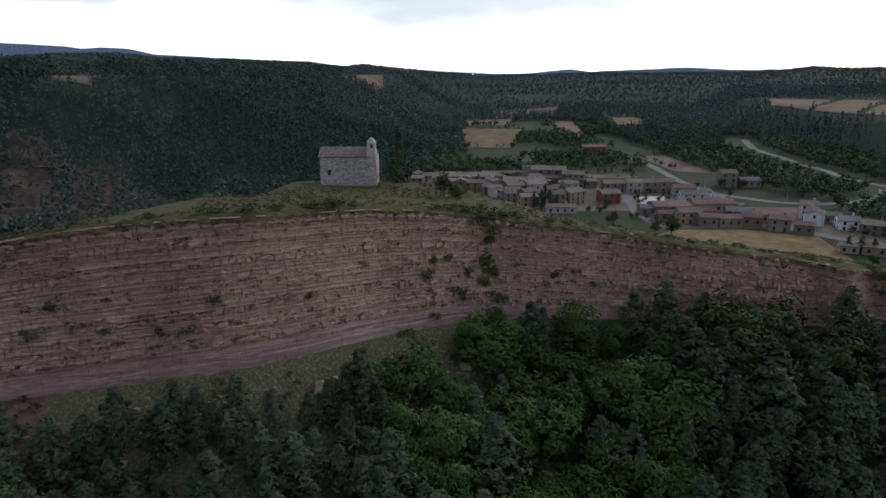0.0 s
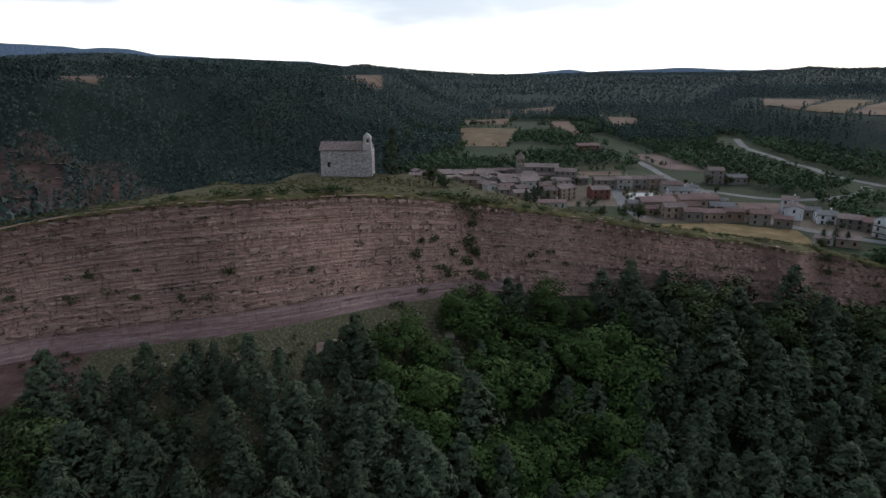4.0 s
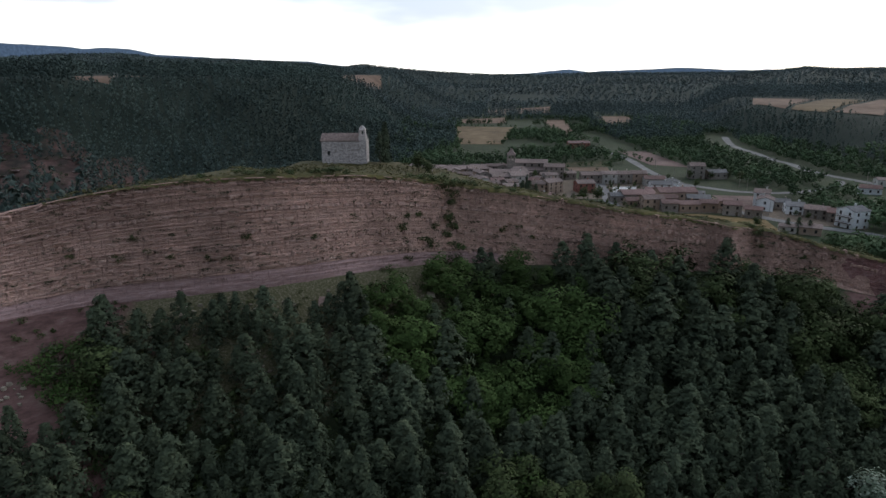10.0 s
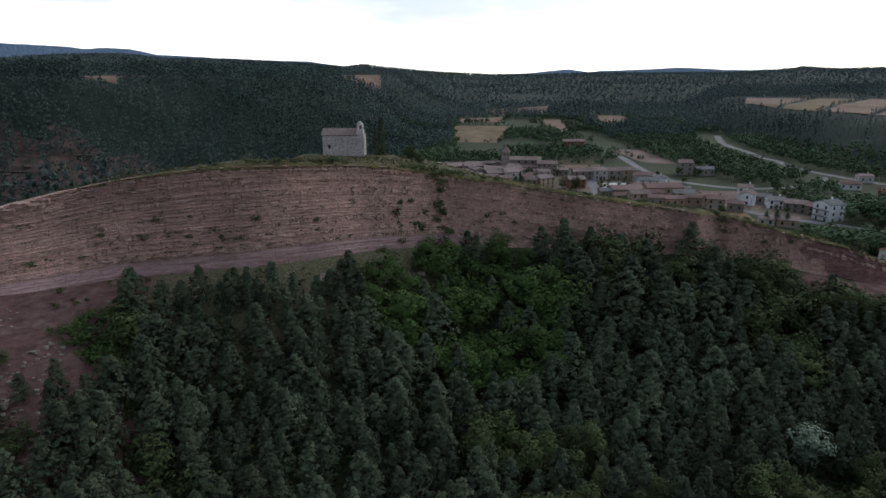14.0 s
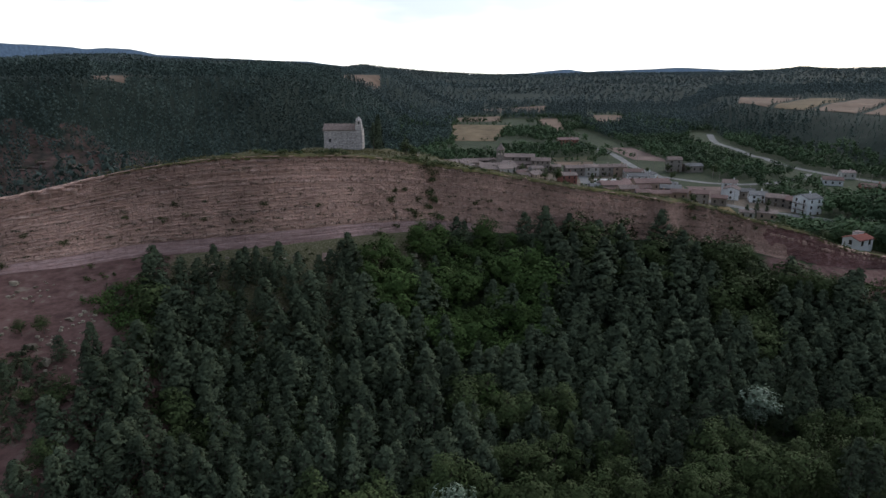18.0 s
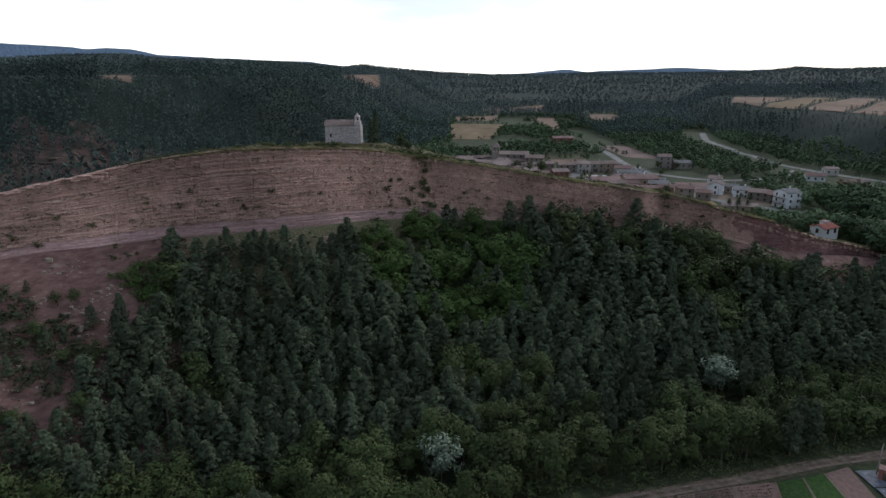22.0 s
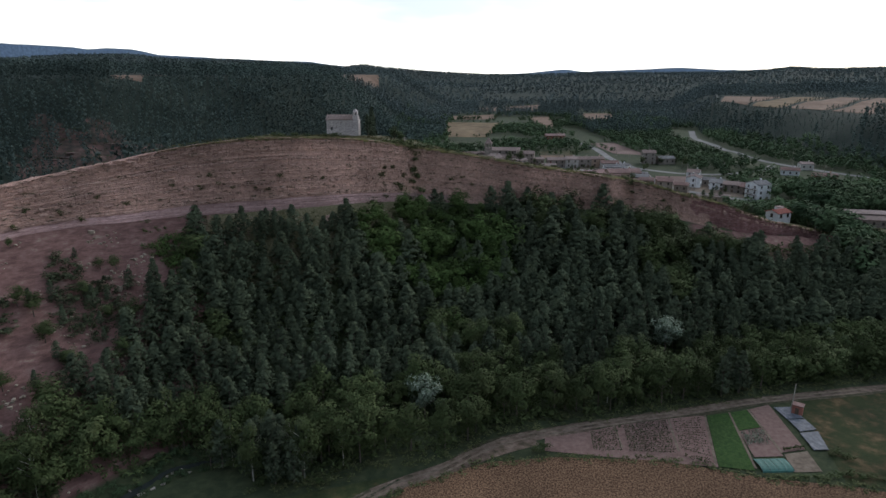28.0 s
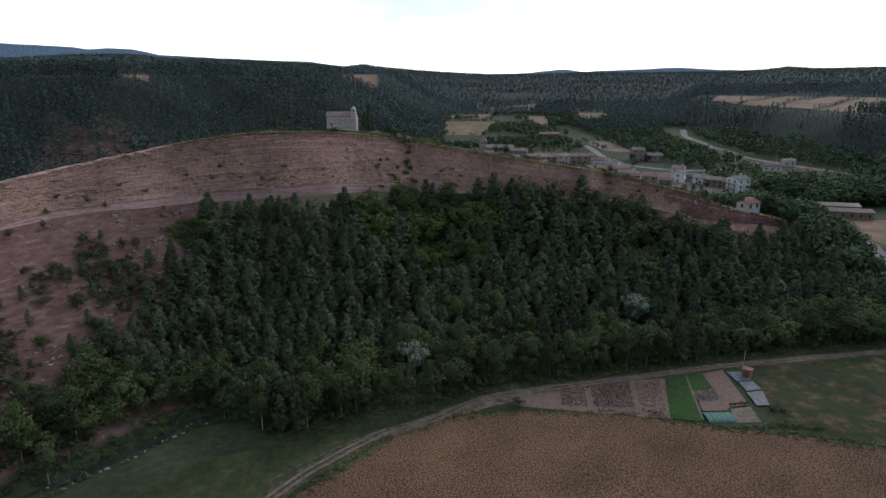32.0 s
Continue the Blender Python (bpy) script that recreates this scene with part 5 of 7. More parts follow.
for k in range(26):
    x = 104 + k * 3.7
    y = 47 + (x - 104) * 0.19 + float(r6.uniform(-1.5, 2.5))
    plant("riverside_tree", "leaf", x, y, float(r6.uniform(11.5, 15)), float(r6.uniform(9, 11)), "tall round-topped green tree in the belt beside the track", "tree", "riverside trees", float(r6.uniform(0, 360)), k)

M["scrubdark"] = material("dark_scrub", [(0.25, (0.035, 0.046, 0.024)), (0.5, (0.058, 0.07, 0.036)), (0.75, (0.09, 0.098, 0.05))], 0.4, 0.9, 0.0, island=0.5)
# shrubs of the cliff and its rim
SHRUB = [leafy("shrub", "shrub", 700 + k, 230, 0.085, "shrub") for k in range(3)]
SHRUB_DARK = [leafy("shrub", "shrub", 720 + k, 260, 0.08, "leaf") for k in range(3)]


def shrub(p, wide, tall, label, dark=False, group="cliff shrubs"):
    me = (SHRUB_DARK if dark else SHRUB)[int(r6.integers(0, 3))]
    ob = new("shrub", me)
    ob.matrix_basis = Matrix.Translation(p) @ pose(0, 0, 0, 0, 0, float(r6.uniform(0, 360))) @ Matrix.Diagonal((wide, wide, tall, 1))
    return tagged(ob, label, "shrub", group)


for x, f, w in ((7, 0.97, 4.5), (9, 0.88, 3.6), (8, 0.78, 3.0), (7.5, 0.60, 4.2), (8.5, 0.5, 4.6), (7, 0.4, 3.6), (9.5, 0.26, 4.2), (8, 0.1, 5), (7, 0.0, 5.5), (9, 0.02, 5), (4, 0.5, 2.6), (3, 0.3, 3.8), (1, 0.34, 3.0), (0.5, 0.62, 2.8), (-3, 0.48, 3.4), (-2, 0.6, 2.4),
                (-2, 0.15, 2.5), (-8, 0.05, 3), (-35, 0.33, 2.4), (-38, 0.36, 2.0), (-31, 0.5, 2.2), (-48, 0.45, 2.4), (-52, 0.42, 2.6), (-50, 0.58, 2.0), (-44, 0.40, 1.8), (-60, 0.5, 1.8), (-20, 0.45, 1.8), (-13, 0.62, 1.6),
                (20, 0.5, 2.6), (24, 0.55, 2.2), (27, 0.45, 1.8), (33, 0.2, 2.0), (40, 0.3, 1.6), (84, 0.9, 3), (84.5, 0.65, 2.2), (96, 0.6, 2.2), (103, 0.8, 2.0), (62, 0.35, 1.6), (-70, 0.35, 2.2), (-76, 0.5, 2.0), (-83, 0.35, 2.6), (-88, 0.5, 2.4), (-90, 0.25, 2.8), (-80, 0.2, 2.4)):
    q, _ = on_cliff(x, f, 0.1)
    shrub(q - Vector((0, 0, w * 0.2)), w * 0.85, w * 0.75, "olive-green shrub rooted in a cliff ledge", 5 < x < 12 and f < 0.3)
for x, w, back in ((-30, 3.5, 2.5), (-26, 3.2, 3), (-22, 2.6, 2.2), (-18, 3.2, 2.0), (-15, 4.2, 2.4), (-12, 2.4, 3), (0, 3.0, 1.8), (3, 4.0, 1.5), (6, 4.5, 1.5), (11, 4.2, 1.5), (14, 3, 2), (19, 2.6, 1.4), (23, 2.4, 2), (-38, 2.4, 2), (-47, 2.0, 2.4), (-54, 1.8, 2), (47, 2.4, 3), (53, 2.2, 5), (57, 2.8, 4), (62, 2.4, 3), (70, 2.6, 2), (77, 2.0, 2), (83, 3, 1.5), (92, 2.4, 2), (106, 2.6, 2), (112, 2.8, 3), (121, 2.6, 3), (128, 3, 3), (136, 3, 2)):
    q, _ = on_cliff(x, 1.0, -back)
    shrub(q - Vector((0, 0, 0.25)), w, w * 0.55, "dark green shrub along the grassy rim", True, "rim shrubs")
sx, sy = jittered(-64, 60, 6, 104, 2.6, 41)
sd, _ = along(RIM_FINE, sx, sy)
on = (sd < -4.0) & (sd > -19) & (vnoise(sx / 5, sy / 5, 45) > -0.15)
sz = height(sx[on], sy[on])
scatter("talus_scrub", [crown("shrub", 740 + k, 70, 0.13) for k in range(3)], sx[on], sy[on], sz - 0.1, r6.uniform(0.6, 1.5, on.sum()), r6.uniform(1.0, 2.4, on.sum()), M["shrub"], "low olive scrub on the rubble below the cliff", "scrub", 43)
# tufts of dry grass on the mesa top
tx, ty = jittered(-66, 70, 140, 150, 1.35, 47)
td, _ = along(RIM_FINE, tx, ty)
on = (td > 1.0) & (td < 32) & (vnoise(tx / 7, ty / 7, 46) > np.where(td < 6, -0.8, -0.25)) & ~((tx > -27) & (tx < -12) & (ty > 130) & (ty < 140))
tz = height(tx, ty)
tz = np.where(td < 4.5, np.interp(tx, CLIFF[:, 0], CLIFF[:, 2]) + 0.15, tz + 0.05)
on &= td > 0.4
M["straw"] = material("dry_grass_blades", [(0.25, (0.044, 0.046, 0.016)), (0.5, (0.083, 0.076, 0.028)), (0.75, (0.151, 0.133, 0.055))], 0.3, 1.0, 0.0, island=0.6)
scatter("grass_tufts", [crown("shrub", 760 + k, 14, 0.22) for k in range(3)], tx[on], ty[on], tz[on] - 0.05, r6.uniform(0.25, 0.7, on.sum()), r6.uniform(0.5, 1.4, on.sum()), M["straw"], "tufts of dry grass on the flat hilltop", "grass", 48)

# scrub on the red slope
sx, sy = jittered(-112, -24, -44, 66, 1.9, 141)
sd, _ = along(RIM_FINE, sx, sy)
ss, _ = along(STREAM, sx, sy)
lim = np.interp(sy, [-24, -5, 10, 40, 66], [-60, -54, -48, -44, -42])
streak = vnoise((sx * 0.75 + sy * 0.66) / 4.5, (sy * 0.75 - sx * 0.66) / 14, 145)
on = (sd < -9) & (ss > 3) & (sx < lim) & (streak > np.interp(-sd, [9, 18, 40, 60], [0.75, 0.2, 0.05, -0.2]))
n = int(on.sum())
scatter("scree_scrub", [crown("shrub", 780 + k, 90, 0.11) for k in range(3)], sx[on], sy[on], height(sx[on], sy[on]) - 0.15, r6.uniform(1.0, 3.2, n), r6.uniform(1.8, 4.6, n), M["scrubdark"], "dark olive scrub on the red scree slope", "scrub", 144)

# ---------------------------------------------------------------- chapel
def gable_roof(bm, x0, x1, y0, y1, z, rise, over=0.3, thick=0.18):
    """A two-sided roof along x."""
    ym = (y0 + y1) / 2
    for s in (-1, 1):
        ye = ym + s * ((y1 - y0) / 2 + over)
        zo = z - over * rise / ((y1 - y0) / 2)
        p = [(x0 - over, ye, zo), (x1 + over, ye, zo), (x1 + over, ym, z + rise), (x0 - over, ym, z + rise)]
        lo = [bm.verts.new(q) for q in p]
        hi = [bm.verts.new((q[0], q[1], q[2] + thick)) for q in p]
        for f in ((0, 1, 2, 3),):
            bm.faces.new([lo[i] for i in f])
            bm.faces.new([hi[i] for i in reversed(f)])
        for i in range(4):
            j = (i + 1) % 4
            bm.faces.new((lo[i], hi[i], hi[j], lo[j]))
    bmesh.ops.recalc_face_normals(bm, faces=bm.faces)


def gable_body(bm, x0, x1, y0, y1, z0, z, rise):
    ym = (y0 + y1) / 2
    a = [bm.verts.new(p) for p in ((x0, y0, z0), (x0, y1, z0), (x0, y1, z), (x0, ym, z + rise), (x0, y0, z))]
    b = [bm.verts.new(p) for p in ((x1, y0, z0), (x1, y1, z0), (x1, y1, z), (x1, ym, z + rise), (x1, y0, z))]
    bm.faces.new(a)
    bm.faces.new(list(reversed(b)))
    for i in range(5):
        j = (i + 1) % 5
        bm.faces.new((a[i], b[i], b[j], a[j]))
    bmesh.ops.recalc_face_normals(bm, faces=bm.faces)


def chapel():
    c = thing("chapel", pose(-25.6, 131.5, 57.0, 0, 0, 1), "small pale stone chapel with a bell turret", "chapel")
    L, D, E, RISE = 11.6, 7.0, 6.0, 1.5
    bm = bmesh.new()
    gable_body(bm, 0, L, 0, D, -2.0, E, RISE)
    part("wall", bm, M["mortar"], c)
    # courses of squared stones on the two walls in view
    r = np.random.default_rng(21)
    stones = []
    for k in range(4):
        bm = bmesh.new()
        box(bm, -0.5, -0.06, -0.5, 0.5, 0.06, 0.5, 0.03)
        me = bpy.data.meshes.new("stone")
        bm.to_mesh(me)
        bm.free()
        me.materials.append(M["stone"])
        stones.append(me)
    spots = []
    for front, long in ((True, L), (False, D)):
        z = -0.5
        while z < E - 0.15:
            hh = float(r.uniform(0.24, 0.36))
            u = 0.0
            while u < long - 0.1:
                w = min(float(r.uniform(0.28, 0.7)), long - u)
                if long - u - w < 0.2: w = long - u
                corner = u < 0.01 or u + w > long - 0.01
                size = Matrix.Diagonal((w - 0.035, 1.6 if corner else 1, hh - 0.035, 1))
                if not (front and 1.5 < u + w / 2 < 2.3 and 2.2 < z + hh / 2 < 3.5):
                    spots.append((pose(u + w / 2, -0.01 - 0.05 * r.uniform(), z + hh / 2) if front else pose(L + 0.01, u + w / 2, z + hh / 2, 0, 0, 90)) @ size)
                u += w
            z += hh
    for k in range(298):
        part("stone", stones[k % 4], None, c, at=spots[k])
    bm = bmesh.new()
    for m in spots[298:]:
        bmesh.ops.create_cube(bm, size=1.0, matrix=m @ Matrix.Diagonal((1, 0.12, 1, 1)))
    tagged(part("masonry", bm, M["stone_joined"], c), kind="stuff")
    bm = bmesh.new()
    box(bm, 1.6, -0.03, 2.25, 2.2, 0.2, 3.45)
    part("window", bm, M["glass"], c, "small blocked wall opening")
    bm = bmesh.new()
    gable_roof(bm, 0.0, 9.5, 0, D, E, RISE, 0.3, 0.15)
    rf = part("roof", bm, M["rooftile"], c, "worn pinkish clay tile roof")
    # rows of half-round tiles down both slopes
    V, F, o = [], [], 0
    sl = math.atan2(RISE, D / 2)
    for k in range(32):
        x = -0.15 + k * 0.31
        for s in (-1, 1):
            for seg in range(6):
                d0, d1 = seg / 6 * (D / 2 + 0.3), (seg + 1) / 6 * (D / 2 + 0.3) + 0.06
                for i, a in enumerate(np.linspace(0, math.pi, 4)):
                    for d, rr in ((d0, 0.11), (d1, 0.135)):
                        V.append((x + math.cos(a) * rr, D / 2 + s * d, E + RISE + 0.15 - d * RISE / (D / 2) + math.sin(a) * rr + 0.02))
                for i in range(3):
                    F.append((o + 2 * i, o + 2 * i + 2, o + 2 * i + 3, o + 2 * i + 1))
                o += 8
    tagged(part("tile", flat_mesh("tile", V, F, [M["rooftile"]]), None, rf), kind="stuff")
    # turret over the end of the nave
    bm = bmesh.new()
    box(bm, 9.75, 0.05, 5.5, 11.65, 2.3, 7.35, 0.05)
    t = part("bell_turret", bm, M["stone"], c)
    bm = bmesh.new()
    for x0, x1 in ((9.85, 10.35), (11.05, 11.55)):
        box(bm, x0, 0.2, 7.35, x1, 2.1, 8.5, 0.04)
    box(bm, 9.85, 0.2, 8.5, 11.55, 2.1, 8.95, 0.06)
    part("belfry", bm, M["stone"], t)
    bm = bmesh.new()
    bmesh.ops.create_cone(bm, cap_ends=True, segments=8, radius1=1.05, radius2=0.25, depth=0.9, matrix=Matrix.Translation((10.7, 1.15, 9.4)))
    part("cap", bm, M["stone"], t)
    bm = bmesh.new()
    bmesh.ops.create_cone(bm, cap_ends=True, segments=12, radius1=0.26, radius2=0.12, depth=0.5, matrix=Matrix.Translation((10.7, 1.1, 8.05)))
    part("bell", bm, M["metal"], t, "small dark bronze bell")
    # plinth
    bm = bmesh.new()
    box(bm, -0.1, -0.45, -1.5, L + 0.35, -0.05, -0.05, 0.04)
    part("plinth", bm, M["stone"], c)


chapel()
plant("conifer", "cypress", -9.6, 139, 11.0, 17.0, "dark dense conifer beside the chapel", "tree", "", k=0)
plant("small_tree", "leaf", 0.2, 122, 5.6, 7.5, "small round-crowned tree on the grassy top", "tree", "hilltop trees", 20, 0)
plant("small_tree", "leaf", 2.6, 117, 4.2, 5.5, "low round-crowned tree on the grassy top", "tree", "hilltop trees", 80, 1)

# ---------------------------------------------------------------- village
def window_meshes():
    bm = bmesh.new()
    for q in ((-0.55, -0.06, -0.75, -0.45, 0.02, 0.75), (0.45, -0.06, -0.75, 0.55, 0.02, 0.75), (-0.45, -0.06, 0.65, 0.45, 0.02, 0.75), (-0.62, -0.12, -0.80, 0.62, 0.02, -0.65), (-0.04, -0.05, -0.65, 0.04, 0.02, 0.65)):
        box(bm, *q)
    fr = bpy.data.meshes.new("window")
    bm.to_mesh(fr)
    bm.free()
    fr.materials.append(M["wood"])
    bm = bmesh.new()
    box(bm, -0.45, -0.02, -0.65, 0.45, 0.015, 0.65)
    gl = bpy.data.meshes.new("pane")
    bm.to_mesh(gl)
    bm.free()
    gl.materials.append(M["glass"])
    bm = bmesh.new()
    box(bm, -0.6, -0.05, -1.1, 0.6, 0.02, 1.1, 0.02)
    dr = bpy.data.meshes.new("door")
    bm.to_mesh(dr)
    bm.free()
    dr.materials.append(M["wood"])
    return fr, gl, dr


WIN, PANE, DOOR = window_meshes()


def window(parent, x, y, z, spin, size=1.0):
    w = part("window", WIN, None, parent, at=pose(x, y, z, 0, 0, spin) @ Matrix.Scale(size, 4))
    part("pane", PANE, None, w)


def ribbed_roof(x0, x1, y0, y1, z, rise, over, mat):
    """Both slopes of a roof in rows of half-round tiles, slightly uneven."""
    n = max(4, int((x1 - x0 + 2 * over) / 0.5))
    xs = np.linspace(x0 - over, x1 + over, 4 * n + 1)
    lift = np.abs(np.sin(np.arange(4 * n + 1) * math.pi / 4)) * 0.09
    ym, half = (y0 + y1) / 2, (y1 - y0) / 2 + over
    V = []
    for x, l in zip(xs, lift):
        for t in np.linspace(-1, 1, 9):
            V.append((x, ym + t * half, z + 0.24 + rise - abs(t) * half * rise / ((y1 - y0) / 2) + l + 0.04 * math.sin(x * 1.3 + t * 5)))
    return flat_mesh("tile", V, grid_faces(len(xs), 9), [mat])


def house(x, y, w, d, tall, spin, wall="render_pale", roof="rooftile", storeys=2, label="", deep=2.0, rise=None, z=None, chimney=True, balcony=0, name="house", group="village houses", category="house"):
    """A house: w along its ridge, d across, tall to the eaves; foot at the middle of its plan."""
    zz = (h1(x, y) if z is None else z) - 0.3
    names = {"render_pale": "pale rendered", "render_white": "white rendered", "render_ochre": "ochre rendered", "stonewall": "grey stone", "render_red": "red rendered", "redbrick": "red brick"}
    tiles = {"rooftile": "a weathered pinkish tile roof", "rooftile_red": "a dark red tile roof", "slate": "a grey roof"}
    size = {1: "low", 2: "two-storey", 3: "three-storey"}[storeys]
    c = thing(name, pose(x, y, zz, 0, 0, spin), label or "%s %s village house with %s" % (size, names[wall], tiles[roof]), category, group)
    rise = d * 0.17 if rise is None else rise
    bm = bmesh.new()
    gable_body(bm, -w / 2, w / 2, -d / 2, d / 2, -deep, tall + 0.3, rise)
    part("wall", bm, M[wall], c)
    bm = bmesh.new()
    gable_roof(bm, -w / 2, w / 2, -d / 2, d / 2, tall + 0.3, rise, 0.35, 0.2)
    rf = part("roof", bm, M[roof], c)
    tagged(part("tile", ribbed_roof(-w / 2, w / 2, -d / 2, d / 2, tall + 0.3, rise, 0.34, M[roof]), None, rf), kind="stuff")
    if chimney:
        bm = bmesh.new()
        box(bm, w * 0.2, -0.35 + d * 0.12, tall + rise * 0.4, w * 0.2 + 0.6, 0.35 + d * 0.12, tall + rise + 1.3, 0.04)
        box(bm, w * 0.2 - 0.1, -0.45 + d * 0.12, tall + rise + 1.3, w * 0.2 + 0.7, 0.45 + d * 0.12, tall + rise + 1.42)
        part("chimney", bm, M[wall], rf)
    n = max(2, int(w / 3.4))
    for s in range(storeys):
        zc = 0.3 + tall * (s + 0.55) / storeys
        for k in range(n):
            if s == 0 and k == n // 2 and storeys > 1:
                part("door", DOOR, None, c, at=pose(-w / 2 + w * (k + 0.5) / n, -d / 2, 1.4))
            else:
                window(c, -w / 2 + w * (k + 0.5) / n, -d / 2, zc, 0)
        m = max(1, int(d / 4.5))
        for k in range(m):
            window(c, w / 2, -d / 2 + d * (k + 0.5) / m, zc, 90)
            window(c, -w / 2, -d / 2 + d * (k + 0.5) / m, zc, -90)
    for k in range(balcony):
        zb = 0.3 + tall * (k + 1) / storeys
        bm = bmesh.new()
        box(bm, -w / 2 - 1.2, -d * 0.42, zb - 0.12, -w / 2, d * 0.42, zb + 0.05, 0.02)
        b = part("balcony", bm, M["wood"], c, "dark balcony with a railing")
        bm = bmesh.new()
        for i in range(13):
            yb = -d * 0.42 + d * 0.84 * i / 12
            box(bm, -w / 2 - 1.18, yb - 0.02, zb + 0.05, -w / 2 - 1.14, yb + 0.02, zb + 0.95)
        box(bm, -w / 2 - 1.2, -d * 0.42, zb + 0.9, -w / 2 - 1.12, d * 0.42, zb + 0.98)
        part("railing", bm, M["rooftile_red"], b)
    return c


M["slate"] = material("grey_cement_roof", [(0.3, (0.13, 0.125, 0.125)), (0.7, (0.22, 0.21, 0.205))], 1.0, 0.9, 0.3, 7.0)
M["concrete"] = material("pale_concrete", [(0.3, (0.42, 0.41, 0.39)), (0.7, (0.6, 0.59, 0.57))], 0.5, 0.9, 0.2, 6.0)

house(94, 354, 11, 9, 5.6, 8, "render_red", "rooftile", 2, "brick-red rendered house with a pale tile roof")
house(105, 386, 13.4, 9, 5.8, 0, "stonewall")
house(117, 386, 10, 9, 6.2, 0, "render_pale")
house(127, 386, 10, 9, 6.2, 0, "stonewall")
house(137, 386, 9.6, 9, 6.4, 0, "render_ochre")
house(106, 323, 8, 8, 3.6, 0, "stonewall", "slate", 1)
house(118, 325, 19, 11, 4.4, 4, "stonewall", "rooftile_red", 1)
house(120, 304, 11, 9, 5.6, 3, "render_ochre", "rooftile")
house(144, 375, 13, 9, 4.6, -8, "render_pale", "rooftile_red", 1)
house(141, 353, 13, 9, 4.8, -6, "render_white", "slate", 2)
house(152, 362, 8, 7, 4.6, 60, "render_white", "slate", 1)
house(142, 330, 22, 12, 4.6, 2, "render_ochre", "rooftile_red", 1)
house(127, 297, 8.4, 8, 4.6, -5, "stonewall", "rooftile_red", 1)
house(137, 297, 11, 8, 4.0, 0, "render_ochre", "rooftile_red", 1)
house(148, 311, 12, 9, 4.4, -14, "stonewall", "slate", 1)
house(148, 297, 9, 8, 4.6, -14, "render_ochre", "rooftile_red", 1)
house(157, 288, 9, 9, 5.6, -22, "stonewall", "rooftile_red", 2, "grey stone house with a bright red gable roof")
house(183, 405, 10, 10, 9.0, -8, "stonewall", "rooftile", 3, "tall stone manor house with several chimneys")
house(196, 403, 13, 9, 4.6, 4, "stonewall", "slate", 1)
house(184, 312, 8, 9, 8.0, -28, "render_white", "rooftile", 3, z=8.3)
house(180, 300, 10, 8.5, 6.4, 62, "render_white", "rooftile", 2, "white gabled house with a slanting stair wall", z=8.3)
house(191, 304, 8, 8, 4.2, -20, "stonewall", "slate", 1, z=8.3)
house(191, 291, 9, 9, 4.8, -18, "render_white", "slate", 2, z=8.3)
house(197, 281, 11, 9, 5.0, -32, "stonewall", "rooftile", 2, z=8.3)
house(203, 272, 10, 9, 5.2, -32, "stonewall", "rooftile_red", 2, z=8.3)
house(202, 260, 9.5, 10, 9.2, 17, "render_white", "slate", 3, "white three-storey block of flats with brown balconies", balcony=2, z=8.0, deep=1.0)
house(175, 247, 9, 7, 3.4, -28, "render_ochre", "rooftile", 1, "low ochre shed with a sagging tile roof", chimney=False)
house(166, 250, 7, 5, 3.0, -20, "render_pale", "rooftile", 1, "low pale shed half hidden behind the rim", chimney=False)
# old core
house(20, 396, 13, 8, 4.6, 0, "render_ochre", "rooftile", 2)
house(30, 411, 13, 9, 6.4, 8, "stonewall")
house(44, 376, 12.5, 9, 6.6, 10, "stonewall")
house(55, 377, 12, 11, 7.2, 14, "render_pale")
house(45, 396, 14, 9, 6.4, -4, "stonewall")
house(58, 396, 11, 9, 6.8, 4, "render_ochre")
house(38, 358, 7, 7, 5.0, 15, "stonewall")
house(31, 376, 9, 8, 5.2, -4, "stonewall")
house(48, 358, 8, 8, 6.0, 30, "stonewall")
house(7, 420, 13, 9, 4.8, 0, "stonewall")
house(-7, 424, 13, 9, 4.6, 4, "render_ochre")
house(19, 425, 12, 9, 4.8, 0, "stonewall")
house(45, 430, 14, 8, 5.4, 0, "stonewall")
house(32, 426, 12, 8, 5.6, -3, "render_ochre")
house(8, 402, 9, 8, 4.6, 12, "stonewall")
house(64, 349, 7.5, 9, 6.2, 8, "render_ochre", "rooftile", 2, "pinkish ochre house with a pale tile roof")
house(73, 352, 12, 9, 6.8, 34, "render_ochre", "rooftile", 3, "tall pinkish ochre house with small windows")
house(62, 328, 15, 7, 3.2, 0, "render_pale", "rooftile_red", 1)
house(84, 405, 14, 10, 8.6, -14, "stonewall", "rooftile", 3)
house(94, 403, 8, 7, 4.2, 10, "stonewall", "rooftile", 1)
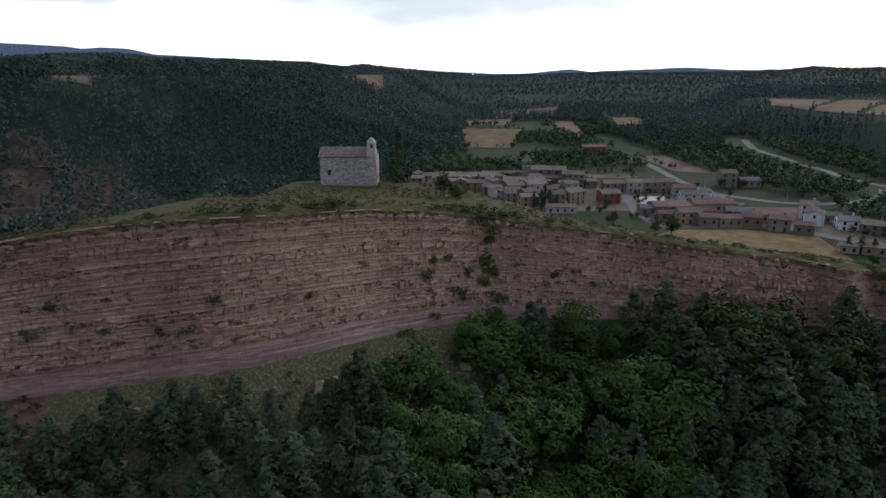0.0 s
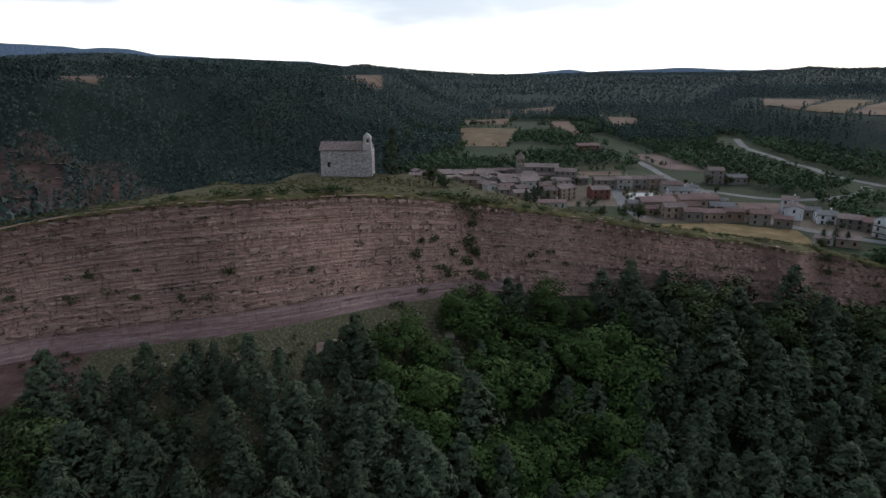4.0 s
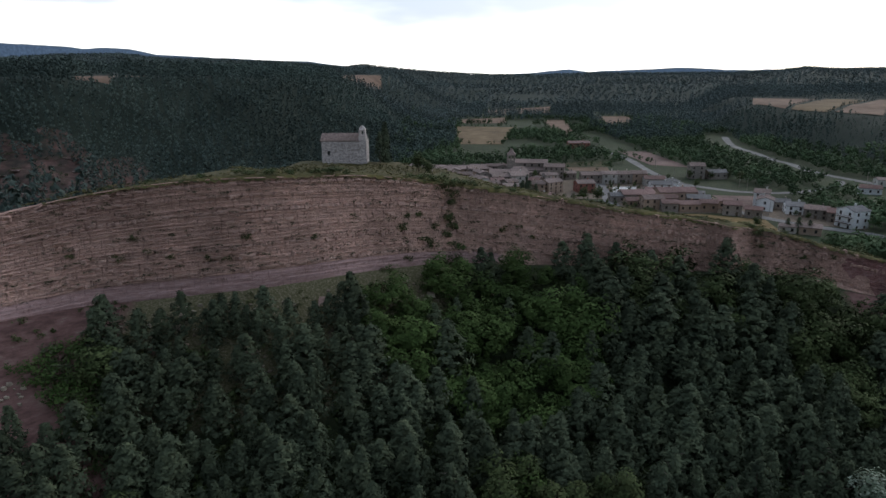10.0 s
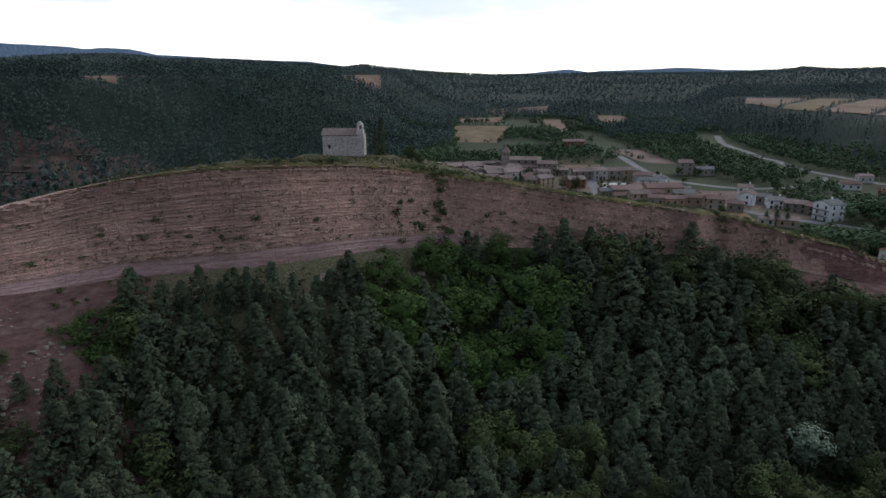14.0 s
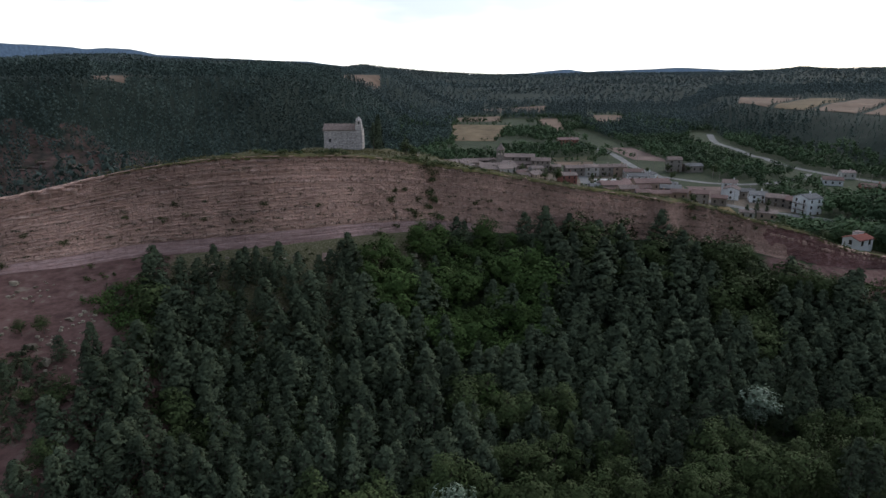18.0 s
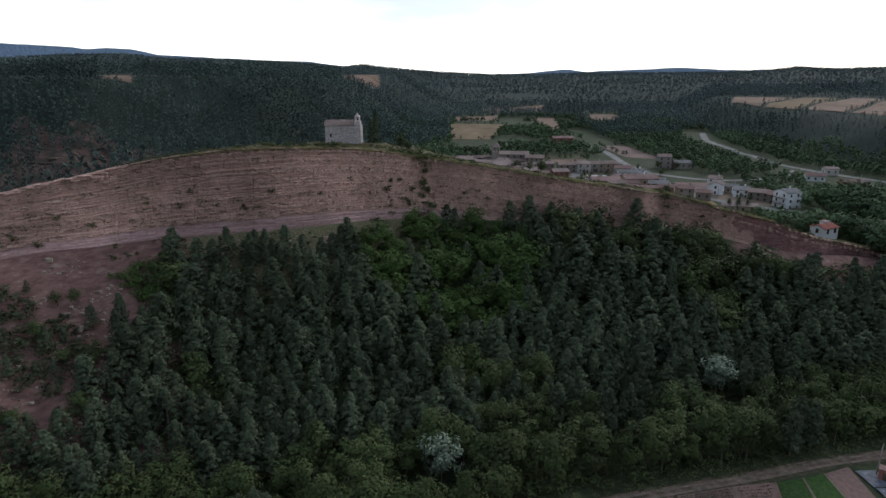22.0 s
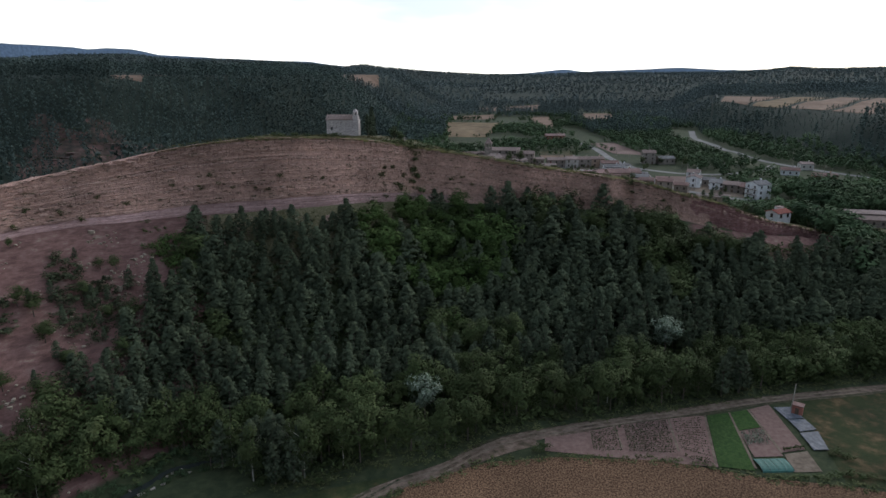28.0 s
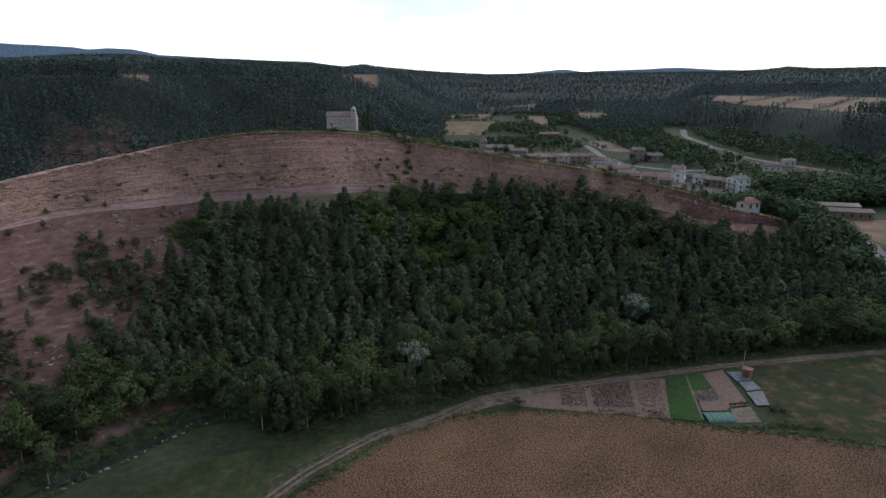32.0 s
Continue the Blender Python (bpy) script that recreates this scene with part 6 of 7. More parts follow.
# close-built lanes of the old core
rc = np.random.default_rng(35)
taken = [(q.location.x, q.location.y) for q in bpy.data.objects if q.name.split(".")[0] == "house"] + [(60, 416), (72, 414), (66, 414), (53, 412)]
for gx0, gy0 in [(a, b) for a in range(-14, 92, 9) for b in range(338, 436, 9)]:
    x, y = gx0 + float(rc.uniform(-2.5, 2.5)), gy0 + float(rc.uniform(-2.5, 2.5))
    if y < np.interp(x, [-14, 20, 40, 60, 95], [404, 384, 346, 340, 372]) or (x > 78 and y < 392) or min(math.hypot(x - a, y - b) for a, b in taken) < 7.6:
        continue
    taken.append((x, y))
    one = rc.uniform() < 0.4
    house(x, y, float(rc.uniform(7, 11)), float(rc.uniform(6.5, 8.5)), float(rc.uniform(3.2, 4.4) if one else rc.uniform(4.8, 6.6)), float(rc.choice([0, 90]) + rc.normal(5, 12)), str(rc.choice(["stonewall", "stonewall", "render_ochre", "render_pale"])), str(rc.choice(["rooftile", "rooftile", "rooftile", "rooftile_red"])), 1 if one else 2, chimney=bool(rc.uniform() < 0.5))
# sheds and garages behind the newer houses
for x, y, w, d, tall, sp, wl_, rf_ in ((112, 311, 9, 7, 3.2, 4, "render_ochre", "rooftile_red"), (131, 312, 10, 8, 4.4, 3, "stonewall", "rooftile_red"), (155, 330, 8, 7, 3.4, -20, "stonewall", "slate"), (150, 345, 7, 6, 3.2, -10, "render_pale", "rooftile"), (160, 303, 7, 7, 4.2, -24, "render_ochre", "rooftile_red"), (132, 341, 9, 7, 3.6, 0, "render_pale", "rooftile_red"), (165, 281, 8, 7, 4.4, -28, "stonewall", "rooftile_red"), (99, 372, 7, 6, 3.4, 5, "stonewall", "rooftile")):
    house(x, y, w, d, tall, sp, wl_, rf_, 1, chimney=False)
# farther houses
house(139, 590, 21, 10, 5.6, 0, "redbrick", "rooftile_red", 2, "long red brick farmhouse by the valley fields")
house(267, 347, 12, 9, 3.6, -25, "render_white", "rooftile_red", 1, "low white building with a bright red roof")
house(275, 318, 14, 9, 3.8, -20, "redbrick", "rooftile_red", 1)
house(292, 372, 9, 7, 4.4, -10, "render_pale", "rooftile", 1)
for x, y, sp in ((230, 205, -14), (228, 191, -14)):
    house(x, y, 20, 9, 3.6, sp, "stonewall", "rooftile", 1, "long low farm shed with a weathered tile roof", rise=1.0, chimney=False, name="farm_shed", group="farm sheds", category="shed")
cottage = house(152, 142, 7.6, 5.6, 2.3, 25, "render_white", "rooftile_bright", 1, "small white house with a red tile roof", deep=1.8, z=23.7, name="cottage", rise=1.0, group="", chimney=False)
bm = bmesh.new()
box(bm, 0.8, 0.5, 2.2, 3.6, 2.7, 4.2, 0.04)
part("upper_room", bm, M["render_white"], cottage)
bm = bmesh.new()
box(bm, 0.65, 0.35, 4.2, 3.75, 2.85, 4.35, 0.02)
part("flat_roof", bm, M["rooftile"], cottage)



def church():
    zz = h1(60, 418)
    c = thing("church", pose(52, 412, zz - 0.2, 0, 0, -8), "large stone parish church with a square bell tower", "church")
    bm = bmesh.new()
    gable_body(bm, 0, 28, 1.5, 12, -1, 10.2, 2.0)
    part("nave", bm, M["stonewall"], c)
    bm = bmesh.new()
    gable_roof(bm, 0, 28, 1.5, 12, 10.2, 2.0)
    part("roof", bm, M["rooftile"], c)
    bm = bmesh.new()
    box(bm, 8, -2.6, -1, 27, 1.5, 5.6, 0.05)
    part("aisle", bm, M["stonewall"], c)
    V = [(7.7, -3.0, 5.7), (27.3, -3.0, 5.7), (27.3, 1.5, 7.2), (7.7, 1.5, 7.2), (7.7, -3.0, 5.45), (27.3, -3.0, 5.45), (27.3, 1.5, 6.95), (7.7, 1.5, 6.95)]
    part("aisle_roof", flat_mesh("aisle_roof", V, [(0, 1, 2, 3), (7, 6, 5, 4), (0, 4, 5, 1), (1, 5, 6, 2), (2, 6, 7, 3), (3, 7, 4, 0)], [M["rooftile"]]), None, c)
    for k in range(3):
        window(c, 12 + 5 * k, 1.46, 8.8, 0, 1.3)
        window(c, 12 + 5 * k, -2.62, 3.6, 0, 1.0)
    bm = bmesh.new()
    box(bm, -0.6, -0.8, -1, 5.2, 5.0, 12.2, 0.06)
    t = part("tower", bm, M["stonewall"], c)
    for px, py in ((0.0, -0.3), (2.3, -0.3), (4.6, -0.3), (0.0, 4.5), (2.3, 4.5), (4.6, 4.5), (0.0, 2.1), (4.6, 2.1)):
        bm = bmesh.new()
        box(bm, px - 0.55, py - 0.45, 12.2, px + 0.55, py + 0.45, 15.2, 0.04)
        part("pillar", bm, M["stonewall"], t)
    bm = bmesh.new()
    box(bm, -0.6, -0.8, 15.2, 5.2, 5.0, 15.9, 0.06)
    part("belfry", bm, M["stonewall"], t)
    bm = bmesh.new()
    bmesh.ops.create_cone(bm, cap_ends=True, segments=4, radius1=4.4, radius2=0.1, depth=4.6, matrix=Matrix.Translation((2.3, 2.1, 18.2)) @ Matrix.Rotation(radians(45), 4, "Z"))
    part("spire", bm, M["rooftile"], t)


church()
loft("plaza", [(110, 346), (116, 369)], [(124, 346), (131, 369)], 8, 8, 0.14, M["concrete"], "white paved village square", "plaza")
loft("village_yards", [(-5, 330), (-5, 432)], [(100, 330), (100, 432)], 40, 40, 0.03, M["track"], "bare beaten earth between the old houses", "yard")
loft("village_yards", [(100, 290), (100, 380)], [(158, 290), (158, 380)], 30, 30, 0.03, M["track"], "bare earth and paving between the houses", "yard")
loft("village_yards", [(156, 284), (160, 332)], [(206, 252), (202, 330)], 24, 24, 0.05, M["track"], "gravelled yards round the newer houses", "yard")
loft("farm_yard", [(193, 100), (208, 130), (216, 184)], [(266, 100), (266, 130), (266, 184)], 14, 14, 0.1, M["wheat"], "pale sandy farm yard beside the road", "yard")
rv = np.random.default_rng(91)
for x, y, tl in ((160, 147, 7), (164, 141, 8), (168, 147, 8), (159, 153, 7), (146, 152, 5), (140, 147, 4), (171, 138, 7), (165, 134, 5), (143, 135, 2.5), (172, 152, 8), (178, 143, 7)):
    plant("hillside_tree", "leaf" if tl > 6 else "pine", x, y, tl, tl * 1.1, "dense green tree around the white house", "tree", "hillside trees", float(rv.uniform(0, 360)), int(rv.integers(0, 4)))
for x, y in ((112, 350), (115, 354), (122, 352), (110, 357), (109, 346), (129, 357), (131, 372), (125, 378), (116, 376), (119, 366), (128, 364), (113, 362)):
    tl = float(rv.uniform(3.2, 4.2))
    plant("square_tree", "leaf", x, y, tl, tl * 1.3, "small clipped round tree on the square", "tree", "square trees", float(rv.uniform(0, 360)), int(rv.integers(0, 4)))
for x, y, tl in ((95, 313, 3.5), (98, 312, 4), (102, 310, 4), (106, 307, 4), (111, 303, 4.5), (83, 300, 7.5), (80, 298, 6), (76, 324, 5), (81, 320, 6), (86, 330, 5), (90, 398, 6), (172, 289, 4), (176, 299, 5), (160, 345, 4), (168, 366, 6), (176, 398, 8), (190, 396, 7), (204, 400, 8), (210, 392, 8), (172, 372, 6), (205, 385, 9), (215, 380, 9), (160, 395, 5), (186, 280, 4.5), (189, 274, 5), (157, 320, 4.5), (152, 342, 5), (66, 370, 6), (26, 384, 6), (90, 340, 5)):
    plant("village_tree", "leaf", x, y, tl, tl * 1.15, "rounded green tree in a village garden", "tree", "village trees", float(rv.uniform(0, 360)), int(rv.integers(0, 4)))
for x, y, tl in ((49, 336, 9), (53, 334, 10), (57, 334, 11), (61, 334, 9), (54, 340, 10), (166, 250, 7), (170, 248, 8), (174, 246, 7), (86, 308, 5.5)):
    plant("dark_tree", "pine", x, y, tl, tl * 1.4, "dark evergreen tree among the houses", "tree", "village evergreens", float(rv.uniform(0, 360)), int(rv.integers(0, 6)))
plant("bright_poplar", "poplar", 68, 386, 9, 14, "bright yellow-green poplar beside the church", "tree", "", 0, 1)
plant("dark_cypress", "cypress", 60, 366, 9, 9, "narrow dark cypress between the houses", "tree", "", 0, 0)
for x, y, tl in ((45, 121, 5.5), (41, 119, 4.2), (118, 128, 5.5), (131, 128, 6), (86, 121, 3.6)):
    plant("small_tree", "leaf", x, y, tl, tl * 1.25, "small round-crowned tree near the cliff edge", "tree", "hilltop trees", float(rv.uniform(0, 360)), int(rv.integers(0, 4)))

# trees and a cross on the hilltop beside the chapel
plant("dark_conifer", "pine", -10.5, 133, 8.5, 9, "broad dark conifer beside the chapel", "tree", "", 20, 2)
for x, y, tl in ((-0.5, 125, 4.6), (1.8, 122.5, 4.0)):
    plant("small_tree", "leaf", x, y, tl, tl * 1.1, "small round-crowned tree on the hilltop", "tree", "hilltop trees", 30 * tl, 1)
cz = h1(3.5, 127)
bm = bmesh.new()
box(bm, -0.09, -0.09, -0.3, 0.09, 0.09, 2.2, 0.01)
box(bm, -0.7, -0.08, 1.45, 0.7, 0.08, 1.63, 0.01)
me = bpy.data.meshes.new("hilltop_cross")
bm.to_mesh(me)
bm.free()
me.materials.append(M["stone"])
ob = new("hilltop_cross", me)
ob.matrix_basis = pose(3.5, 127, cz)
tagged(ob, "pale stone cross standing on the hilltop turf", "cross")

# ---------------------------------------------------------------- kitchen garden by the track
def bed(name, q, mat, label, dz=0.16, n=10):
    return loft(name, [q[0], q[1]], [q[3], q[2]], n, n, dz, M[mat], label, "garden bed")


bed("garden_plot", [(40.0, 17.2), (39.2, 12.2), (73.8, 6.3), (79.2, 26.5)], "pinkearth", "ground of pinkish earth under the garden beds", 0.12)
bed("garden_bed", [(40.2, 17.0), (39.4, 12.6), (48.6, 12.0), (49.7, 19.6)], "pinkearth", "bare raked pink earth bed")
bed("garden_bed", [(50.2, 19.7), (49.2, 12.0), (56.0, 11.4), (57.4, 22.2)], "pinkearth", "pink earth bed with rows of young plants")
bed("garden_bed", [(58.2, 22.4), (56.8, 11.3), (67.0, 10.4), (69.6, 25.0)], "pinkearth", "wide pink earth bed with rows of plants")
bed("garden_bed", [(70.2, 25.1), (67.8, 10.2), (73.0, 6.6), (78.4, 26.4)], "pinkearth", "pink earth bed with seedlings")
bed("crop_strip", [(79.4, 26.3), (73.9, 6.4), (80.7, 5.0), (85.0, 27.6)], "lawn", "bright green strip of dense crop", 0.2)
bed("crop_strip", [(85.6, 27.8), (84.0, 20.0), (89.9, 21.5), (90.0, 29.0)], "lawn", "green strip of leafy vegetables", 0.2)
bed("garden_bed", [(84.0, 19.8), (82.8, 9.8), (89.1, 10.2), (89.7, 21.2)], "pinkearth", "pink earth bed with pale cabbages")
bed("garden_bed", [(90.8, 29.4), (89.7, 11.5), (95.0, 12.6), (96.6, 31.6)], "pinkearth", "long bare pink earth bed")
bed("garden_bed", [(89.6, 10.9), (88.3, 4.6), (94.2, 4.8), (95.1, 12.0)], "track", "stony weedy bed with scattered rubble")
rg = np.random.default_rng(88)


def stone_mesh(seed):
    r = np.random.default_rng(seed)
    bm = bmesh.new()
    box(bm, -0.5, -0.5, -0.5, 0.5, 0.5, 0.5)
    for v in bm.verts:
        v.co += Vector(r.normal(0, 0.12, 3))
    bmesh.ops.bevel(bm, geom=bm.edges[:], offset=0.12, segments=1, affect="EDGES")
    me = bpy.data.meshes.new("bank_stone")
    bm.to_mesh(me)
    bm.free()
    me.materials.append(M["stonewall"])
    return me


BANK = [stone_mesh(160 + k) for k in range(3)]


def rows_of(name, q, nx, ny, mat, label, wide, tall, skip=0.1):
    """Small plants in rows over a four-cornered bed."""
    q = [np.array(p) for p in q]
    U, W = np.meshgrid((np.arange(nx) + 0.5) / nx, (np.arange(ny) + 0.5) / ny, indexing="ij")
    U, W = U.ravel() + rg.normal(0, 0.003, U.size), W.ravel() + rg.normal(0, 0.003, U.size)
    P = (q[0] * (1 - U[:, None]) + q[3] * U[:, None]) * (1 - W[:, None]) + (q[1] * (1 - U[:, None]) + q[2] * U[:, None]) * W[:, None]
    on = rg.uniform(size=len(P)) > skip
    P = P[on]
    n = len(P)
    scatter(name, [crown("shrub", 800 + k, 12, 0.3) for k in range(3)], P[:, 0], P[:, 1], height(P[:, 0], P[:, 1]) + 0.15, rg.uniform(0.7, 1.2, n) * tall, rg.uniform(0.7, 1.2, n) * wide, M[mat], label, "vegetables", 89)


rows_of("vegetable_rows", [(50.4, 19.2), (49.5, 12.4), (55.8, 11.8), (57.0, 21.6)], 11, 12, "scrubdark", "rows of small dark vegetable plants", 0.5, 0.42, 0.06)
rows_of("vegetable_rows", [(58.6, 22.0), (57.2, 11.8), (66.8, 10.9), (69.2, 24.5)], 18, 15, "scrubdark", "rows of leafy vegetable plants", 0.55, 0.48, 0.05)
rows_of("vegetable_rows", [(70.6, 24.7), (68.4, 12.6), (73.6, 9.4), (77.8, 25.8)], 12, 15, "scrubdark", "rows of small seedlings", 0.45, 0.36, 0.12)
rows_of("vegetable_rows", [(68.4, 10.6), (68.0, 9.8), (72.6, 7.0), (73.2, 9.0)], 7, 2, "leaf", "short rows of darker vegetable plants", 0.7, 0.6, 0.05)
rows_of("cabbage_rows", [(84.2, 19.4), (83.4, 14.2), (88.9, 14.8), (89.4, 20.6)], 9, 7, "silver", "rows of pale cabbages", 0.75, 0.5, 0.08)
rows_of("bean_row", [(90.0, 12.4), (90.0, 11.9), (95.0, 12.9), (95.0, 13.4)], 14, 1, "leaf", "row of bushy green plants", 0.7, 0.9, 0.0)
for q in ([(56.4, 22.0), (55.9, 11.6)], [(69.9, 25.0), (67.4, 10.4)], [(79.0, 26.4), (73.5, 6.5)], [(85.3, 27.8), (81.0, 5.0)], [(90.4, 29.2), (89.3, 10.5)]):
    ribbon("garden_path", [q[0], ((q[0][0] + q[1][0]) / 2, (q[0][1] + q[1][1]) / 2), q[1]], 0.5, 0.24, M["track"], "narrow pale path between garden beds", "path", 1.5)


def net_tunnel():
    t = thing("net_tunnel", pose(85.3, 7.0, h1(85.3, 7.0), 0, 0, 2), "low tunnel covered with green shade net", "tunnel")
    V, F, n = [], [], 9
    for i in range(13):
        for j in range(n):
            a = math.pi * j / (n - 1)
            V.append((-3.3 + i * 0.55, math.cos(a) * 2.3, math.sin(a) * (0.62 + 0.05 * (i % 2))))
    part("net", flat_mesh("net", V, grid_faces(13, n), [M["pvc"]]), None, t)
    for i in range(0, 13, 3):
        bm = bmesh.new()
        for j in range(n - 1):
            a, b = math.pi * j / (n - 1), math.pi * (j + 1) / (n - 1)
            x = -3.3 + i * 0.55
            tube(bm, (x, math.cos(a) * 2.33, math.sin(a) * 0.69), (x, math.cos(b) * 2.33, math.sin(b) * 0.69), 0.025, 0.025, 5)
        part("hoop", bm, M["metal"], t)


net_tunnel()


def plastic(q, seed):
    a = [np.array(p) for p in q]
    n = 14
    U, W = np.meshgrid(np.linspace(0, 1, n), np.linspace(0, 1, n), indexing="ij")
    P = (a[0] * (1 - U[..., None]) + a[3] * U[..., None]) * (1 - W[..., None]) + (a[1] * (1 - U[..., None]) + a[2] * U[..., None]) * W[..., None]
    x, y = P[..., 0].ravel(), P[..., 1].ravel()
    z = height(x, y) + 0.2 + 0.1 * fbm(x / 0.7, y / 1.6, 3, seed)
    me = flat_mesh("plastic_sheet", np.stack([x, y, z], 1), grid_faces(n, n), [M["sheet"]], smooth=False)
    ob = tagged(new("plastic_sheet", me), "crumpled grey plastic sheet spread on the earth", "plastic sheet", "garden sheets")
    so = ob.modifiers.new("thickness", "SOLIDIFY")
    so.thickness = 0.15


plastic([(97.0, 30.0), (97.4, 24.8), (101.4, 25.0), (101.2, 30.2)], 1)
plastic([(97.5, 24.4), (97.6, 19.4), (101.7, 20.2), (101.5, 24.5)], 2)
plastic([(97.2, 18.8), (96.6, 12.2), (99.8, 12.2), (101.6, 19.4)], 3)


def hut():
    x, y = 101.2, 27.4
    t = thing("garden_hut", pose(x, y, h1(x, y) - 0.05, 0, 0, -38), "small red brick garden hut with a flat roof", "hut")
    bm = bmesh.new()
    box(bm, -1.1, -0.9, 0, 1.1, 0.9, 2.5, 0.03)
    part("wall", bm, M["redbrick"], t)
    bm = bmesh.new()
    box(bm, -1.25, -1.05, 2.5, 1.25, 1.05, 2.66, 0.03)
    part("roof", bm, M["rooftile_red"], t)
    bm = bmesh.new()
    box(bm, -0.4, -0.95, 0.05, 0.4, -0.88, 1.95, 0.02)
    part("door", bm, M["wood"], t)


hut()


def pole(x, y, tall, label, lean=0.0, arm=False):
    t = thing("utility_pole", pose(x, y, h1(x, y) - 0.4, 0, lean, 0), label, "pole", "utility poles")
    bm = bmesh.new()
    tube(bm, (0, 0, 0), (0, 0, tall), 0.14, 0.09, 8)
    part("shaft", bm, M["polewood"], t)
    bm = bmesh.new()
    box(bm, -0.7 if arm else -0.16, -0.06, tall - 0.5, 0.7 if arm else 0.16, 0.06, tall - 0.38, 0.01)
    part("crossarm", bm, M["polewood"], t)


pole(100.6, 29.0, 7.4, "pale wooden pole beside the garden hut", 2.0)
pole(161, 131, 8.6, "tall grey wooden utility pole near the white house", 0.5)
for x, y, tl in ((282, 343, 9), (284, 334, 9), (282, 322, 9), (285, 377, 9), (197, 357, 8), (197, 368, 8), (149, 522, 8.5), (168, 405, 8), (170, 452, 8), (174, 283, 8), (120, 344, 6), (134, 366, 6)):
    pole(x, y, tl, "thin grey utility pole beside the road", 0.0, tl > 8.2)
# hedge and weeds along the foot of the garden
for x, y, w, tl in ((38.5, 12.4, 3.0, 2.4), (96.5, 3.6, 2.8, 1.4), (92.5, 2.9, 2.6, 1.0), (99.5, 3.0, 3.0, 1.6), (102.5, 2.6, 2.4, 1.2), (99.8, 10.6, 2.6, 1.7), (101.8, 9.6, 2.4, 1.5), (89, 3.2, 2.4, 0.9), (85, 2.8, 2.2, 0.8), (106, 2.2, 2.6, 1.2)):
    shrub((x, y, h1(x, y) - 0.1), w, tl, "bushy green shrub at the edge of the garden", True, "garden shrubs")
# weedy margins
wx, wy = jittered(-20, -40, 205, 62, 1.5, 95)
ad, _ = along(ARC, wx, wy)
tf, _ = along(TREEFOOT, wx, wy)
tr, _ = along([(-12, -22), (-2, -9), (6, -1), (17, 5), (27, 13.5), (37, 18.2), (52, 22.3), (76, 28.2), (93, 33), (118, 37.5), (148, 43), (210, 52)], wx, wy)
on = ((np.abs(ad) < 1.3) | ((np.abs(tf) < 2.6) & (rg.uniform(size=len(wx)) < 0.8))) & (np.abs(tr) > 1.5)
wn_ = on.sum()
scatter("weeds", [crown("shrub", 850 + k, 26, 0.2) for k in range(3)], wx[on], wy[on], height(wx[on], wy[on]), rg.uniform(0.3, 0.9, wn_), rg.uniform(0.9, 2.0, wn_), M["shrub"], "rank weeds and low bushes along field edges", "weeds", 96)

# bushes, pale stones and a fallen log along the lower stream
bx, by = refine(STREAM[2:8], 1.1)[0][:, :2].T
for side, share in ((1.8, 0.6), (-2.2, 0.2), (3.4, 0.5), (-3.6, 0.12)):
    on = rg.uniform(size=len(bx)) < share
    n = int(on.sum())
    px, py = bx[on] - 0.55 * side + rg.normal(0, 0.5, n), by[on] + 0.8 * side + rg.normal(0, 0.5, n)
    scatter("bank_bushes", [crown("shrub", 870 + k, 150, 0.085) for k in range(3)], px, py, height(px, py) - 0.1, rg.uniform(0.8, 2.4, n), rg.uniform(1.4, 3.2, n), M["leafdark"], "dense dark bushes along the stream bank", "bushes", 97)
for k in range(90):
    x, y = bx[k % len(bx)] + float(rg.normal(0, 0.4)) + 0.5, by[k % len(bx)] + float(rg.normal(0, 0.4)) - 0.6
    ob = new("bank_stone", BANK[k % 3])
    w = float(rg.uniform(0.25, 0.7))
    ob.matrix_basis = pose(x, y, h1(x, y) + 0.1, 0, 0, float(rg.uniform(0, 360))) @ Matrix.Diagonal((w * 1.5, w, w * 0.6, 1))
    tagged(ob, "pale flat stone on the bank of the stream", "stone", "bank stones")

# ---------------------------------------------------------------- loose and jutting blocks of the cliff
def block_mesh(seed):
    r = np.random.default_rng(seed)
    bm = bmesh.new()
    box(bm, -0.5, -0.5, -0.5, 0.5, 0.5, 0.5)
    for v in bm.verts:
        v.co += Vector(r.normal(0, 0.09, 3))
    bmesh.ops.bevel(bm, geom=bm.edges[:], offset=0.06, segments=1, affect="EDGES")
    me = bpy.data.meshes.new("rock_block")
    bm.to_mesh(me)
    bm.free()
    me.materials.append(M["limestone"])
    return me


rb = np.random.default_rng(17)
M["bluffrock"] = material("reddish_bluff_rock", [(0.3, (0.15, 0.1, 0.09)), (0.5, (0.22, 0.155, 0.14)), (0.7, (0.3, 0.22, 0.2))], 0.6, 1.0, 0.7, 4.0, (1, 1, 3))
BLOCKS = [block_mesh(60 + k) for k in range(6)]
cliff_face = bpy.data.objects["cliff_face"]
for k in range(280):
    x, f = float(rb.uniform(-66, 98)), float(rb.choice(TOOTH_F) + rb.normal(0, 0.008))
    q, turn = on_cliff(x, f, 0.12)
    w, hgt = float(rb.uniform(0.35, 0.8)), float(rb.uniform(0.3, 0.7))
    part("rock_block", BLOCKS[k % 6], None, cliff_face, at=Matrix.Translation(q) @ pose(0, 0, 0, float(rb.normal(0, 4)), float(rb.normal(0, 4)), turn + float(rb.normal(0, 10))) @ Matrix.Diagonal((w, float(rb.uniform(0.4, 0.8)), hgt, 1)))
